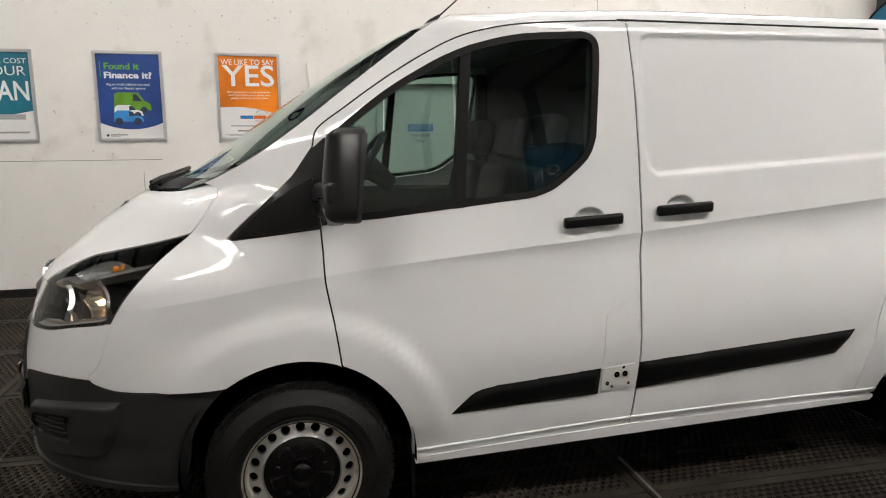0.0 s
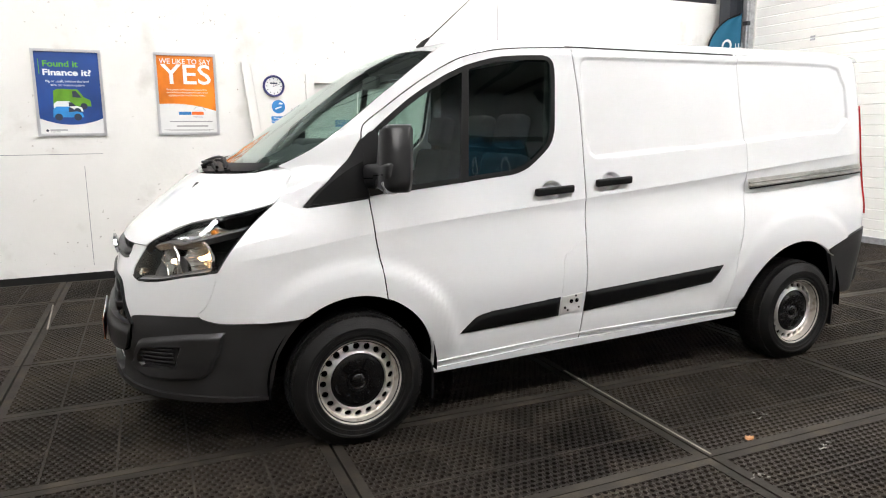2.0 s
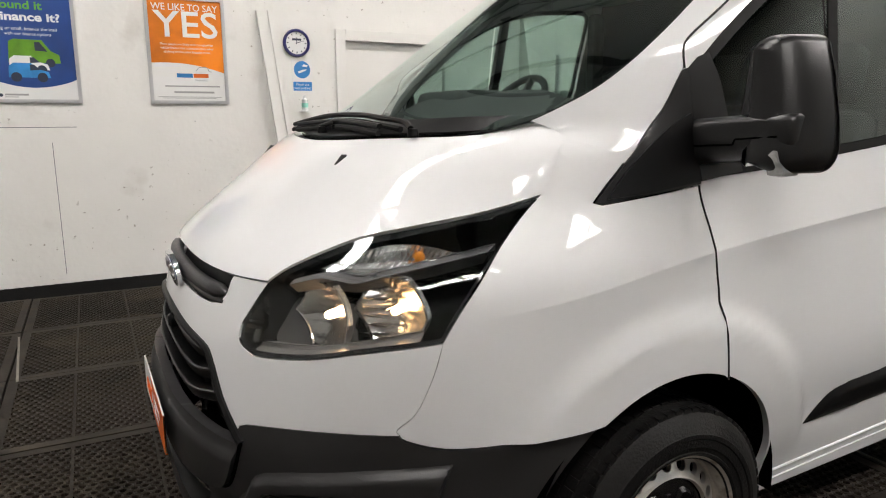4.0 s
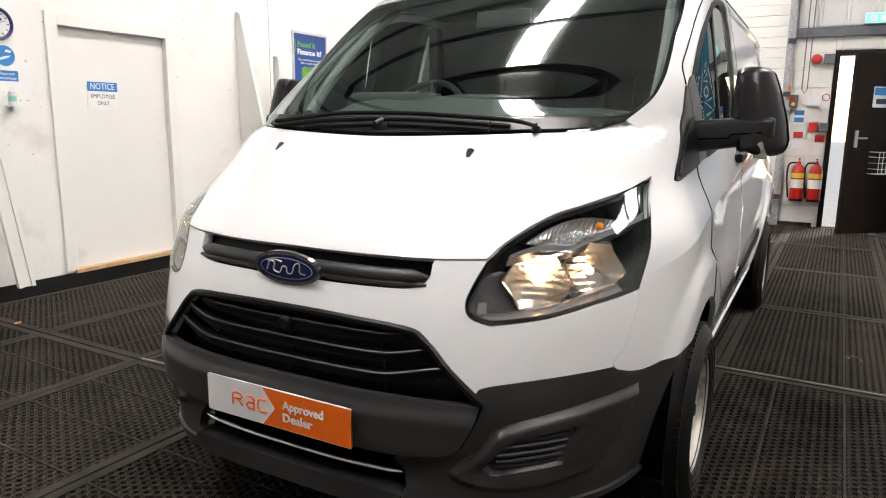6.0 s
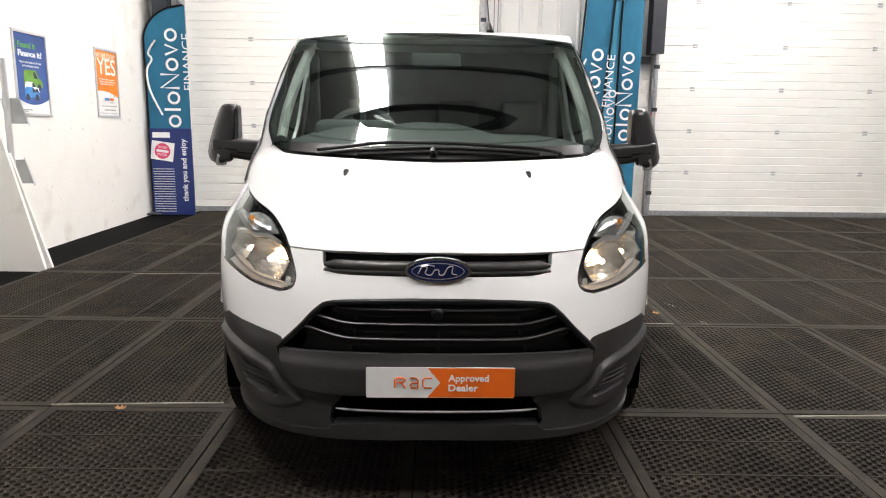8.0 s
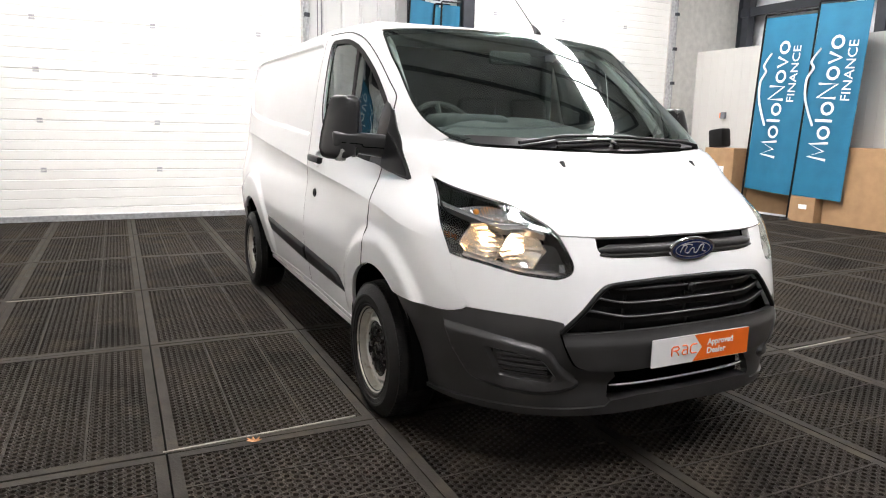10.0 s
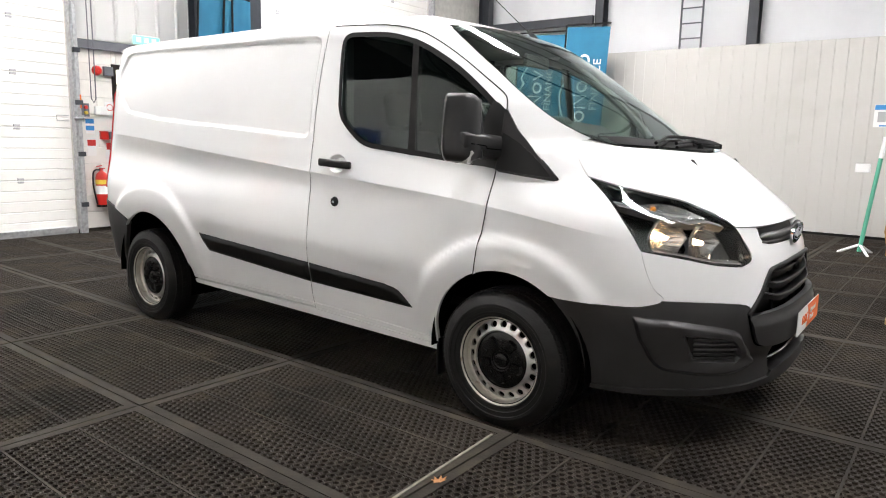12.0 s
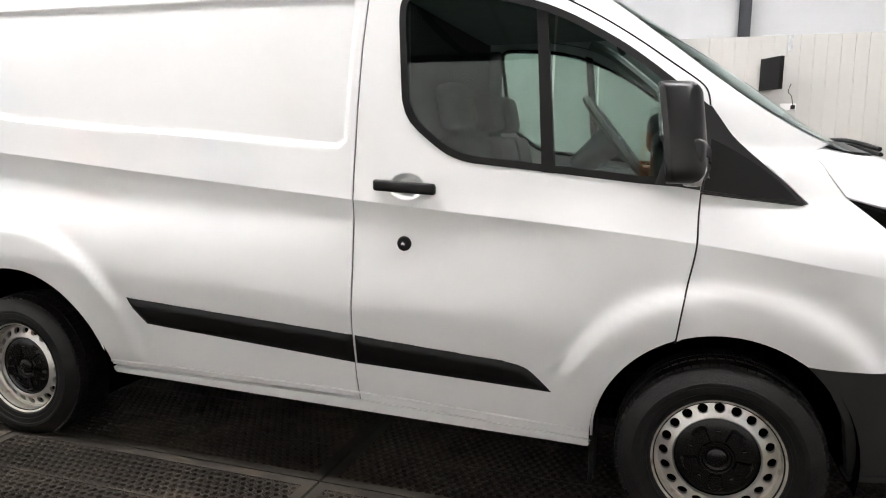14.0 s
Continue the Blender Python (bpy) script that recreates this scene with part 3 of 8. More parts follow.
def relief(x, z, s):
    """stamped shapes of the side: crease, arch flares, panels, handle cups"""
    d = z - crease(x)
    fade = (0.45 * smooth(-0.56, -0.28, x) + 0.55 * smooth(0.0, 0.7, x)) * (1 - smooth(3.3, 3.6, x))
    y = 0.0
    if d < 0.0:
        y -= fade * 0.030 * (1 - math.exp(d / 0.060)) * (1 - smooth(0.10, 0.46, -d))
    for ax, r, reach in zip(AXLES, ARCH, (0.130, 0.175)):
        q = math.hypot(x - ax, z - HUB)
        y += 0.021 * (1 - smooth(r + reach - 0.01, r + reach + 0.045, q)) * smooth(0.33, 0.5, z)
    if z > 1.24 and x > 1.2:
        rec = (RECESS_OFF,) if s > 0 else (RECESS_SLIDE,) if x < 2.468 else (RECESS_REAR,)
        for poly in rec:
            y -= 0.013 * smooth(-0.004, 0.018, edge_distance((x, d), recess_line(poly)))
    for hx, hz in (((1.090, 1.166),) if s > 0 else ((1.086, 1.166), (1.468, 1.200))):
        y -= 0.026 * (1 - smooth(0.030, 0.050, math.hypot((x - hx) * 0.74, z - hz)))
    return y


def inset(poly, g):
    """moves an outline inwards by g"""
    n = len(poly)
    area = sum(a[0] * b[1] - b[0] * a[1] for a, b in zip(poly, poly[1:] + poly[:1]))
    out = []
    for i in range(n):
        (ax, ay), (bx, by), (cx, cy) = poly[i - 1], poly[i], poly[(i + 1) % n]
        n1, n2 = Vector((by - ay, ax - bx)), Vector((cy - by, bx - cx))
        if n1.length < 1e-9 or n2.length < 1e-9:
            out.append((bx, by))
            continue
        n1.normalize(), n2.normalize()
        m = n1 + n2
        if m.length < 1e-6:
            out.append((bx, by))
            continue
        m.normalize()
        m *= g / max(0.4, m.dot(n1))
        if area > 0:
            m = -m
        out.append((bx + m.x, by + m.y))
    return out


def cup_cuts(hx, hz):
    """edge loops that follow a handle cup"""
    out = []
    for r in (0.024, 0.031, 0.037, 0.044, 0.050, 0.053):
        line = [(hx + r / 0.74 * math.cos(a), hz + r * math.sin(a)) for a in [2 * math.pi * k / 28 for k in range(28)]]
        line = [(x, z - crease(x)) for x, z in line]
        out += list(zip(line, line[1:] + line[:1]))
    return out


def sheet(polys, place, step, depth=0.018, gap=0.002, rows=(), cuts=()):
    """a skin: 2D outlines cut into a grid, placed on a surface, with turned-in edges"""
    b = bmesh.new()
    for poly in polys:
        poly = inset(poly, gap) if gap else poly
        b.faces.new([b.verts.new((p, q, 0)) for p, q in poly])
    us, vs = [v.co.x for v in b.verts], [v.co.y for v in b.verts]
    for lo, hi, n in ((min(us), max(us), (1, 0, 0)), (min(vs), max(vs), (0, 1, 0))):
        k = math.ceil(lo / step + 0.05)
        while k * step < hi - step * 0.05:
            bmesh.ops.bisect_plane(b, geom=b.verts[:] + b.edges[:] + b.faces[:], dist=1e-5,
                                   plane_co=Vector(n) * (k * step), plane_no=n)
            k += 1
    for w in rows:
        bmesh.ops.bisect_plane(b, geom=b.verts[:] + b.edges[:] + b.faces[:], dist=1e-5, plane_co=(0, w, 0), plane_no=(0, 1, 0))
    for (ax, ay), (cx, cy) in cuts:
        dx, dy = cx - ax, cy - ay
        ll = math.hypot(dx, dy)
        lo_x, hi_x, lo_y, hi_y = min(ax, cx) - step, max(ax, cx) + step, min(ay, cy) - step, max(ay, cy) + step
        near = []
        for f in b.faces:
            c = f.calc_center_median()
            if lo_x < c.x < hi_x and lo_y < c.y < hi_y and abs((c.x - ax) * dy - (c.y - ay) * dx) < ll * step * 1.2:
                near.append(f)
        es = list({e for f in near for e in f.edges})
        vs_ = list({v for f in near for v in f.verts})
        if near and ll > 1e-5:
            bmesh.ops.bisect_plane(b, geom=vs_ + es + near, dist=2e-5, plane_co=(ax, ay, 0), plane_no=(dy, -dx, 0))
    if len(polys) > 1:
        bmesh.ops.remove_doubles(b, verts=b.verts[:], dist=0.0006)
    for v in b.verts:
        v.co = place(v.co.x, v.co.y)
    bmesh.ops.recalc_face_normals(b, faces=b.faces[:])
    mid = Vector((1.4, 0, 1.0))
    score = sum((f.calc_center_median() - mid).dot(f.normal) * f.calc_area() for f in b.faces)
    if score < 0:
        bmesh.ops.reverse_faces(b, faces=b.faces[:])
    b.normal_update()
    if depth:
        rim = [e for e in b.edges if e.is_boundary]
        norm = {v: v.normal.copy() for e in rim for v in e.verts}
        got = bmesh.ops.extrude_edge_only(b, edges=rim)["geom"]
        for v in got:
            if isinstance(v, bmesh.types.BMVert):
                near = [e.other_vert(v) for e in v.link_edges if e.other_vert(v) in norm]
                if near:
                    v.co -= norm[near[0]] * depth
        b.normal_update()
    return b


def dense(poly, far=0.09):
    """splits long edges of an outline"""
    out = []
    for a, c in zip(poly, poly[1:] + poly[:1]):
        n = max(1, math.ceil(math.hypot(c[0] - a[0], c[1] - a[1]) / far))
        out += [(a[0] + (c[0] - a[0]) * i / n, a[1] + (c[1] - a[1]) * i / n) for i in range(n)]
    return out


def along(poly):
    """an outline measured from the shoulder crease"""
    return [(x, z - crease(x)) for x, z in dense(poly)]


def on_crease(s):
    put = on_side(s)
    return lambda x, w: put(x, w + crease(x))


CREASE_ROWS = (-0.034, -0.020, -0.009, -0.002, 0.0, 0.002)


def on_side(s, off=0.0, shaped=True):
    return lambda x, z: Vector((x, s * (side_y(x, z) + off + (relief(x, z, s) if shaped else 0.0)), z))


def on_nose(off=0.0):
    def place(v, z):
        x, y, _ = wrap(v, z)
        if off:
            h = 0.012
            a, c = Vector(wrap(v + h, z)), Vector(wrap(v - h, z))
            u, w = Vector(wrap(v, z + h)), Vector(wrap(v, z - h))
            n = (a - c).cross(u - w).normalized()
            if n.x > 0 and abs(y) < 0.5:
                n = -n
            if n.y * y < 0 and abs(y) >= 0.5:
                n = -n
            return Vector((x, y, z)) + n * off
        return Vector((x, y, z))
    return place


def round_nose(points):
    return [(0.0 if p[1] == 0 else girth(*p), p[2]) for p in points]


def flip(points):
    return [(x, -y, z) for x, y, z in points]


van = thing("van", "white panel van with grey bumpers, headlamps lit, parked on rubber mats", "van")
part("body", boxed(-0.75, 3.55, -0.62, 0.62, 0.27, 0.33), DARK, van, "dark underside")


def skin(name, polys, place, mat_, parent=van, step=0.04, depth=0.018, gap=0.002, label="", rows=(), cuts=()):
    return part(name, sheet(polys, place, step, depth, gap, rows, cuts), mat_, parent, label, smooth=True)


# bonnet, screen, fascia and bumper wrap round the nose
LIP = [(-0.874, 0.546, 0.965), (-0.922, 0.419, 0.961), (-0.957, 0.222, 0.961), (-0.966, 0.0, 0.962)]
LAMP_TOP = [(-0.333, 0.835, 1.160), (-0.465, 0.800, 1.124), (-0.617, 0.715, 1.088), (-0.70, 0.645, 1.062), (-0.812, 0.567, 1.004), (-0.874, 0.546, 0.965)]
SEAM_UP = [(-0.333, 0.835, 1.160), (-0.297, 0.833, 1.215), (-0.272, 0.822, 1.258), (-0.268, 0.818, 1.284), (-0.27, 0.757, 1.322)]
BASE = [(-0.27, 0.757, 1.322), (-0.345, 0.697, 1.300), (-0.405, 0.64, 1.287), (-0.495, 0.46, 1.279), (-0.565, 0.15, 1.267), (-0.58, 0.0, 1.264)]
half = bowed(LIP[::-1], 4)[:-1] + bowed(LAMP_TOP[::-1], 4)[:-1] + bowed(SEAM_UP, 4)[:-1] + bowed(BASE, 4)
hood = round_nose(half) + round_nose(flip(half[1:-1]))[::-1]
skin("bonnet", [hood], on_nose(0.004), PAINT, step=0.035, depth=0.02, gap=0.003)
for s in (1, -1):
    b = tube(bmesh.new(), [(-0.635, s * 0.365, 1.205), (-0.615, s * 0.363, 1.226), (-0.592, s * 0.36, 1.229)], [0.012, 0.014, 0.008], 10)
    part("washer_jet", b, BLACK, van, smooth=True)

SIDE_EDGE = [(-0.27, 0.757, 1.322), (-0.22, 0.778, 1.347), (-0.125, 0.81, 1.398), (-0.05, 0.815, 1.455), (0.03, 0.812, 1.52), (0.17, 0.80, 1.63), (0.30, 0.793, 1.712), (0.45, 0.78, 1.82), (0.487, 0.765, 1.850), (0.475, 0.70, 1.868)]
TOP_EDGE = [(0.475, 0.70, 1.868), (0.452, 0.52, 1.885), (0.46, 0.25, 1.899), (0.465, 0.0, 1.905)]
half = bowed(BASE[::-1], 4)[:-1] + bowed(SIDE_EDGE, 4)[:-1] + bowed(TOP_EDGE, 4)
glass = round_nose(half) + round_nose(flip(half[1:-1]))[::-1]


def bow_x(y, z):
    """front of the evenly bowed screen and roof edge"""
    return sect(round(z, 4))[0] + spline((1.25, 1.40, 1.54, 1.712, 1.865, 1.93), (0.150, 0.150, 0.148, 0.128, 0.108, 0.098), z) * (y / 0.79) ** 2


def on_glass(off=0.0):
    """the evenly bowed windscreen between its two side edges"""
    def place(v, z):
        x, y, _ = wrap(v, z)
        e = spline((1.25, 1.322, 1.398, 1.52, 1.712, 1.85, 1.92), (0.68, 0.757, 0.81, 0.812, 0.793, 0.765, 0.74), z)
        if abs(y) < e:
            u = min(1.0, max(0.0, (z - 1.25) / 0.655))
            x = bow_x(y, z) - 0.17 * u * (1 - u) * (1 - (y / e) ** 4)
        return Vector((x - 0.52 * off, y, z + 0.85 * off))
    return place


screen = skin("windscreen", [glass], on_glass(0.0), SCREEN_GLASS, step=0.05, depth=0.0, gap=0.004, label="tinted curved windscreen")
screen.visible_shadow = False


def band(name, outer, width, place, mat_, parent, step=0.04):
    """a strip along the inside of an outline"""
    inner = inset(outer, width)
    quads = [[outer[i], outer[(i + 1) % len(outer)], inner[(i + 1) % len(outer)], inner[i]] for i in range(len(outer))]
    b = bmesh.new()
    for q in quads:
        vs = [b.verts.new(place(*p)) for p in q]
        b.faces.new(vs)
    bmesh.ops.remove_doubles(b, verts=b.verts[:], dist=0.0004)
    bmesh.ops.recalc_face_normals(b, faces=b.faces[:])
    return part(name, b, mat_, parent, smooth=True)


band("screen_border", inset(glass, 0.003), 0.030, on_glass(-0.004), GLOSS, screen)
# black scuttle under the glass
half = bowed(BASE[::-1], 4) + [(-0.27, 0.72, 1.340), (-0.36, 0.55, 1.335), (-0.44, 0.25, 1.325), (-0.455, 0.0, 1.322)]
cowl = round_nose(half) + round_nose(flip(half[1:-1]))[::-1]
skin("scuttle", [cowl], on_nose(0.006), BLACK, step=0.06, depth=0.006, gap=0.008)


def wiper(points, drop):
    """blade and arm lying on the glass"""
    th = part("wiper", tube(bmesh.new(), bowed([tuple(on_nose(0.030)(girth(*p), p[2])) for p in points], 5), 0.008, 8), BLACK, van, smooth=True)
    part("wiper_blade", tube(bmesh.new(), bowed([tuple(on_nose(0.014)(girth(p[0], p[1], p[2]), p[2] + drop)) for p in points[1:]], 5), 0.008, 6), RUBBER, th)
    part("wiper_hub", lathe(bmesh.new(), [(0.001, 0.02), (0.013, 0.018), (0.015, 0.0)], 14, "z"), BLACK, th).matrix_local = Matrix.Translation(on_nose(0.01)(girth(*points[0]), points[0][2]))
    return th


def glass_at(y, z):
    return (front_x(y, z), y, z)


wiper([glass_at(-0.52, 1.276), glass_at(-0.43, 1.292), glass_at(-0.26, 1.302), glass_at(-0.04, 1.312), glass_at(0.22, 1.311), glass_at(0.36, 1.296), glass_at(0.50, 1.280)], -0.004)
wiper([glass_at(0.02, 1.276), glass_at(0.0, 1.292), glass_at(-0.20, 1.288), glass_at(-0.38, 1.280)], -0.003)
wiper([glass_at(0.02, 1.276), glass_at(0.03, 1.292), glass_at(0.16, 1.288), glass_at(0.33, 1.280)], -0.003)

# headlamps
LAMP_IN = [(-0.874, 0.546, 0.965), (-0.912, 0.530, 0.91), (-0.935, 0.516, 0.862), (-0.928, 0.520, 0.826), (-0.908, 0.570, 0.808)]
LAMP_LOW = [(-0.908, 0.570, 0.808), (-0.835, 0.695, 0.822), (-0.74, 0.78, 0.846), (-0.655, 0.845, 0.862), (-0.60, 0.872, 0.872)]
LAMP_BACK = [(-0.60, 0.872, 0.872), (-0.540, 0.880, 0.965), (-0.448, 0.862, 1.065), (-0.333, 0.835, 1.160)]
lamp_poly = bowed(LAMP_TOP, 4)[:-1] + bowed(LAMP_IN, 4)[:-1] + bowed(LAMP_LOW, 4)[:-1] + bowed(LAMP_BACK, 4)[:-1]


def reflector(w, h, f, deep, flutes=0.0, n=36, rings=13):
    """a bright bowl cut to a six-sided mouth, its mouth at y = 0 and its back at y = -deep"""
    b = bmesh.new()
    grid = []
    for i in range(n):
        a = 2 * math.pi * i / n
        edge = 1 / max(math.cos(a - radians(60 * k + 30)) for k in range(6)) * 0.94
        row = []
        for k in range(rings):
            q = 0.10 + 0.90 * k / (rings - 1)
            x, z = q * edge * math.cos(a) * w / 2, q * edge * math.sin(a) * h / 2
            y = (x * x + z * z) / (4 * f) - deep
            row.append(b.verts.new((x, y + flutes * math.cos(2 * math.pi * z / 0.021) * smooth(0.15, 0.4, q), z)))
        grid.append(row)
    for i in range(n):
        p, q = grid[i], grid[(i + 1) % n]
        for k in range(rings - 1):
            b.faces.new((p[k], p[k + 1], q[k + 1], q[k]))
    lip = [b.verts.new(r[-1].co + Vector((r[-1].co.x * 0.05, -0.012, r[-1].co.z * 0.05))) for r in grid]
    for i in range(n):
        b.faces.new((grid[i][-1], lip[i], lip[(i + 1) % n], grid[(i + 1) % n][-1]))
    b.faces.new([r[0] for r in grid])
    return b


for s in (1, -1):
    poly = round_nose(lamp_poly if s > 0 else flip(lamp_poly))
    deep = -0.102
    lamp = skin("headlamp", [inset(poly, 0.012)], on_nose(deep), LAMP_BACK_TRIM, step=0.05, depth=0.0, gap=0.0, label="large swept headlamp, lit")
    band("bezel", inset(poly, 0.003), 0.010, on_nose(-0.006), GLOSS, lamp)
    b = bmesh.new()
    n = len(poly)
    outer, inner = inset(poly, 0.003), inset(poly, 0.012)
    pa, pb = on_nose(-0.004), on_nose(deep)
    ra, rb = [b.verts.new(pa(*p)) for p in outer], [b.verts.new(pb(*p)) for p in inner]
    for i in range(n):
        b.faces.new((ra[i], ra[(i + 1) % n], rb[(i + 1) % n], rb[i]))
    part("lamp_wall", b, GLOSS, lamp)
    cover = skin("lens", [poly], on_nose(0.003), LENS, lamp, step=0.03, depth=0.012, gap=0.004, label="clear plastic lens")
    cover.visible_shadow = False

    def spot(y, z, out):
        return on_nose(out)(girth(front_x(y * s, z), y * s, z), z)
    # two reflector bowls: the outer one fluted, the inner one plain
    for y, z, w, h, f, flutes, nm, glow in ((0.792, 0.932, 0.168, 0.166, 0.045, 0.0012, "dipped_beam", BULB), (0.674, 0.915, 0.172, 0.158, 0.047, 0.0006, "main_beam", SIDE_BULB)):
        face = Vector((-0.82, s * 0.57, -0.03) if flutes > 0.001 else (-0.95, s * 0.30, -0.03)).to_track_quat("Y", "Z").to_matrix().to_4x4()
        bowl = part(nm, reflector(w, h, f, 0.040, flutes), REFLECTOR, lamp, "bright reflector bowl", smooth=flutes > 0.001)
        bowl.matrix_local = Matrix.Translation(spot(y, z, -0.047)) @ face
        b = lathe(bmesh.new(), [(0.0005, -0.006), (0.007, -0.008), (0.010, -0.016), (0.010, -0.039)], 14, "y")
        part("bulb", b, glow, bowl, "glowing warm bulb")
        edge = []
        for i in range(37):
            a = 2 * math.pi * i / 36
            q = 0.94 / max(math.cos(a - radians(60 * k + 30)) for k in range(6))
            x, zz = q * math.cos(a) * w / 2, q * math.sin(a) * h / 2
            edge.append((x, (x * x + zz * zz) / (4 * f) - 0.040, zz))
        part("bowl_rim", tube(bmesh.new(), edge, 0.0032, 6, cap=False), CHROME, bowl, smooth=True)
        if flutes > 0.001:
            inward = 1 if (face.inverted() @ Vector((0, -s, 0, 0))).x > 0 else -1
            for i in range(6):
                zz = -0.056 + 0.020 * i
                part("fin", box(bmesh.new(), min(inward * 0.014, inward * 0.074), max(inward * 0.014, inward * 0.074), -0.024, -0.003, zz - 0.0012, zz + 0.0012), CHROME, bowl)
    # narrow leaf-shaped indicator above a dark rail
    def leaf_line(u, v, out):
        w = min(1.0, max(0.0, u))
        rise = 0.060 * math.sin(math.pi * w ** 0.9)
        return spot(0.612 + 0.222 * u, 1.016 - 0.012 * math.sin(math.pi * w) + 0.038 * w * w + rise * v, out)
    b = bmesh.new()
    nu = 48
    rows_ = []
    for i in range(nu + 1):
        u = i / nu
        rows_.append([b.verts.new(leaf_line(u, v / 5, -0.024 - 0.022 * math.sin(math.pi * v / 5) * math.sin(math.pi * u) + 0.0022 * (1 if i % 2 else -1) * math.sin(math.pi * u))) for v in range(6)])
    for p, q in zip(rows_, rows_[1:]):
        for i in range(5):
            b.faces.new((p[i], p[i + 1], q[i + 1], q[i]))
    bmesh.ops.remove_doubles(b, verts=b.verts[:], dist=0.0002)
    ind = part("indicator", b, REFLECTOR, lamp, "bright fluted indicator reflector")
    b = bmesh.new()
    bmesh.ops.create_uvsphere(b, u_segments=12, v_segments=8, radius=0.012, matrix=Matrix.Translation(leaf_line(0.70, 0.55, -0.022)))
    part("indicator_bulb", b, AMBER, ind, "amber bulb", smooth=True)
    # dark rail under the indicator, dipping between the bowls
    RAIL = bowed([(0.852, 1.062), (0.802, 1.036), (0.748, 1.012), (0.716, 0.996), (0.680, 0.999), (0.640, 0.998), (0.590, 0.978)], 3)
    b = bmesh.new()
    rows_ = [[b.verts.new(spot(y, z + dz, o)) for o, dz in ((-0.040, 0.010), (-0.012, 0.007), (-0.010, -0.007), (-0.045, -0.013))] for y, z in RAIL]
    for p, q in zip(rows_, rows_[1:]):
        for i in range(3):
            b.faces.new((p[i], p[i + 1], q[i + 1], q[i]))
    part("brow", b, LAMP_BACK_TRIM, lamp, "dark rail across the lamp", smooth=True)
    for dz in (0.008, -0.008):
        part("bright_line", tube(bmesh.new(), [tuple(spot(y, z + dz, -0.010)) for y, z in RAIL[:-4]], 0.0016, 6), CHROME, lamp, smooth=True)
    # stepped ledge along the lower edge and a small bright corner piece
    low_edge = bowed([(0.560, 0.830), (0.690, 0.842), (0.780, 0.866), (0.845, 0.886)], 4)
    b = bmesh.new()
    rows_ = [[b.verts.new(spot(y, z + dz, o)) for o, dz in ((-0.012, -0.010), (-0.030, 0.0), (-0.034, 0.010), (-0.080, 0.012))] for y, z in low_edge]
    for p, q in zip(rows_, rows_[1:]):
        for i in range(3):
            b.faces.new((p[i], p[i + 1], q[i + 1], q[i]))
    part("lower_ledge", b, LAMP_BACK_TRIM, lamp)
    part("bright_line", tube(bmesh.new(), [tuple(spot(y, z + 0.010, -0.032)) for y, z in low_edge], 0.0014, 6), CHROME, lamp, smooth=True)
    b = bmesh.new()
    quad = [b.verts.new(spot(y, z, -0.016)) for y, z in ((0.545, 0.836), (0.566, 0.838), (0.562, 0.868), (0.543, 0.866))]
    b.faces.new(quad)
    part("corner_piece", b, REFLECTOR, lamp)
    pts = [tuple(spot(0.66 + 0.032 * k, 1.078 + 0.0085 * k, -0.012)) for k in range(6)]
    part("bright_line", tube(bmesh.new(), pts, 0.0022, 6), CHROME, lamp, smooth=True)

# white fascia between the lamps
SLOT = [(-0.936, 0.425, 0.957), (-0.945, 0.415, 0.915), (-0.965, 0.375, 0.890), (-0.98, 0.25, 0.885), (-0.993, 0.0, 0.884)]
GRILLE = [(-0.960, 0.580, 0.612), (-0.984, 0.500, 0.690), (-0.990, 0.430, 0.762), (-0.997, 0.370, 0.788), (-1.017, 0.15, 0.800), (-1.02, 0.0, 0.801)]
SPLIT = [(-0.960, 0.580, 0.612), (-0.958, 0.568, 0.650), (-0.900, 0.655, 0.667), (-0.80, 0.76, 0.675), (-0.686, 0.838, 0.676)]
FENDER_SEAM = [(-0.60, 0.872, 0.872), (-0.622, 0.868, 0.80), (-0.655, 0.855, 0.725), (-0.690, 0.837, 0.690), (-0.686, 0.838, 0.676)]
white = []
for f in (lambda q: q, flip):
    side = bowed(LIP[:2], 3)[:-1] + [LIP[1]] + bowed(SLOT, 4)[1:] + bowed(GRILLE[::-1], 4)[:-1] + bowed(SPLIT, 4)[:-1] + bowed(FENDER_SEAM[::-1], 4)[:-1] + bowed(LAMP_LOW[::-1], 4)[:-1] + bowed(LAMP_IN[::-1], 4)[:-1]
    white.append(round_nose(f(side)))
white[0] = [(p if abs(p[0]) > 1e-4 else (0.0, p[1])) for p in white[0]]
white[1] = [(p if abs(p[0]) > 1e-4 else (0.0, p[1])) for p in white[1]]
skin("nose_panel", white, on_nose(0.0), PAINT, step=0.035, depth=0.03, gap=0.0)

# upper slot: dark bar behind, oval badge in front
skin("slot_back", [[(-0.46, 0.872), (0.46, 0.872), (0.45, 0.975), (-0.45, 0.975)]], on_nose(-0.035), BLACK, step=0.06, depth=0.0, gap=0.0)
for z, r in ((0.918, 0.020), (0.899, 0.010)):
    pts = [tuple(on_nose(-0.004)(v, z)) for v in [k * 0.05 for k in range(-9, 10)]]
    part("slot_bar", tube(bmesh.new(), pts, [0.006] + [r] * (len(pts) - 2) + [0.006], 10), PLASTIC, van, smooth=True)
FACE_FRONT = pose(0, 0, 0, 90, 0, -90)
at = Matrix.Translation((-1.004, 0.0, 0.912)) @ pose(0, 0, 0, 0, -8, 0) @ FACE_FRONT
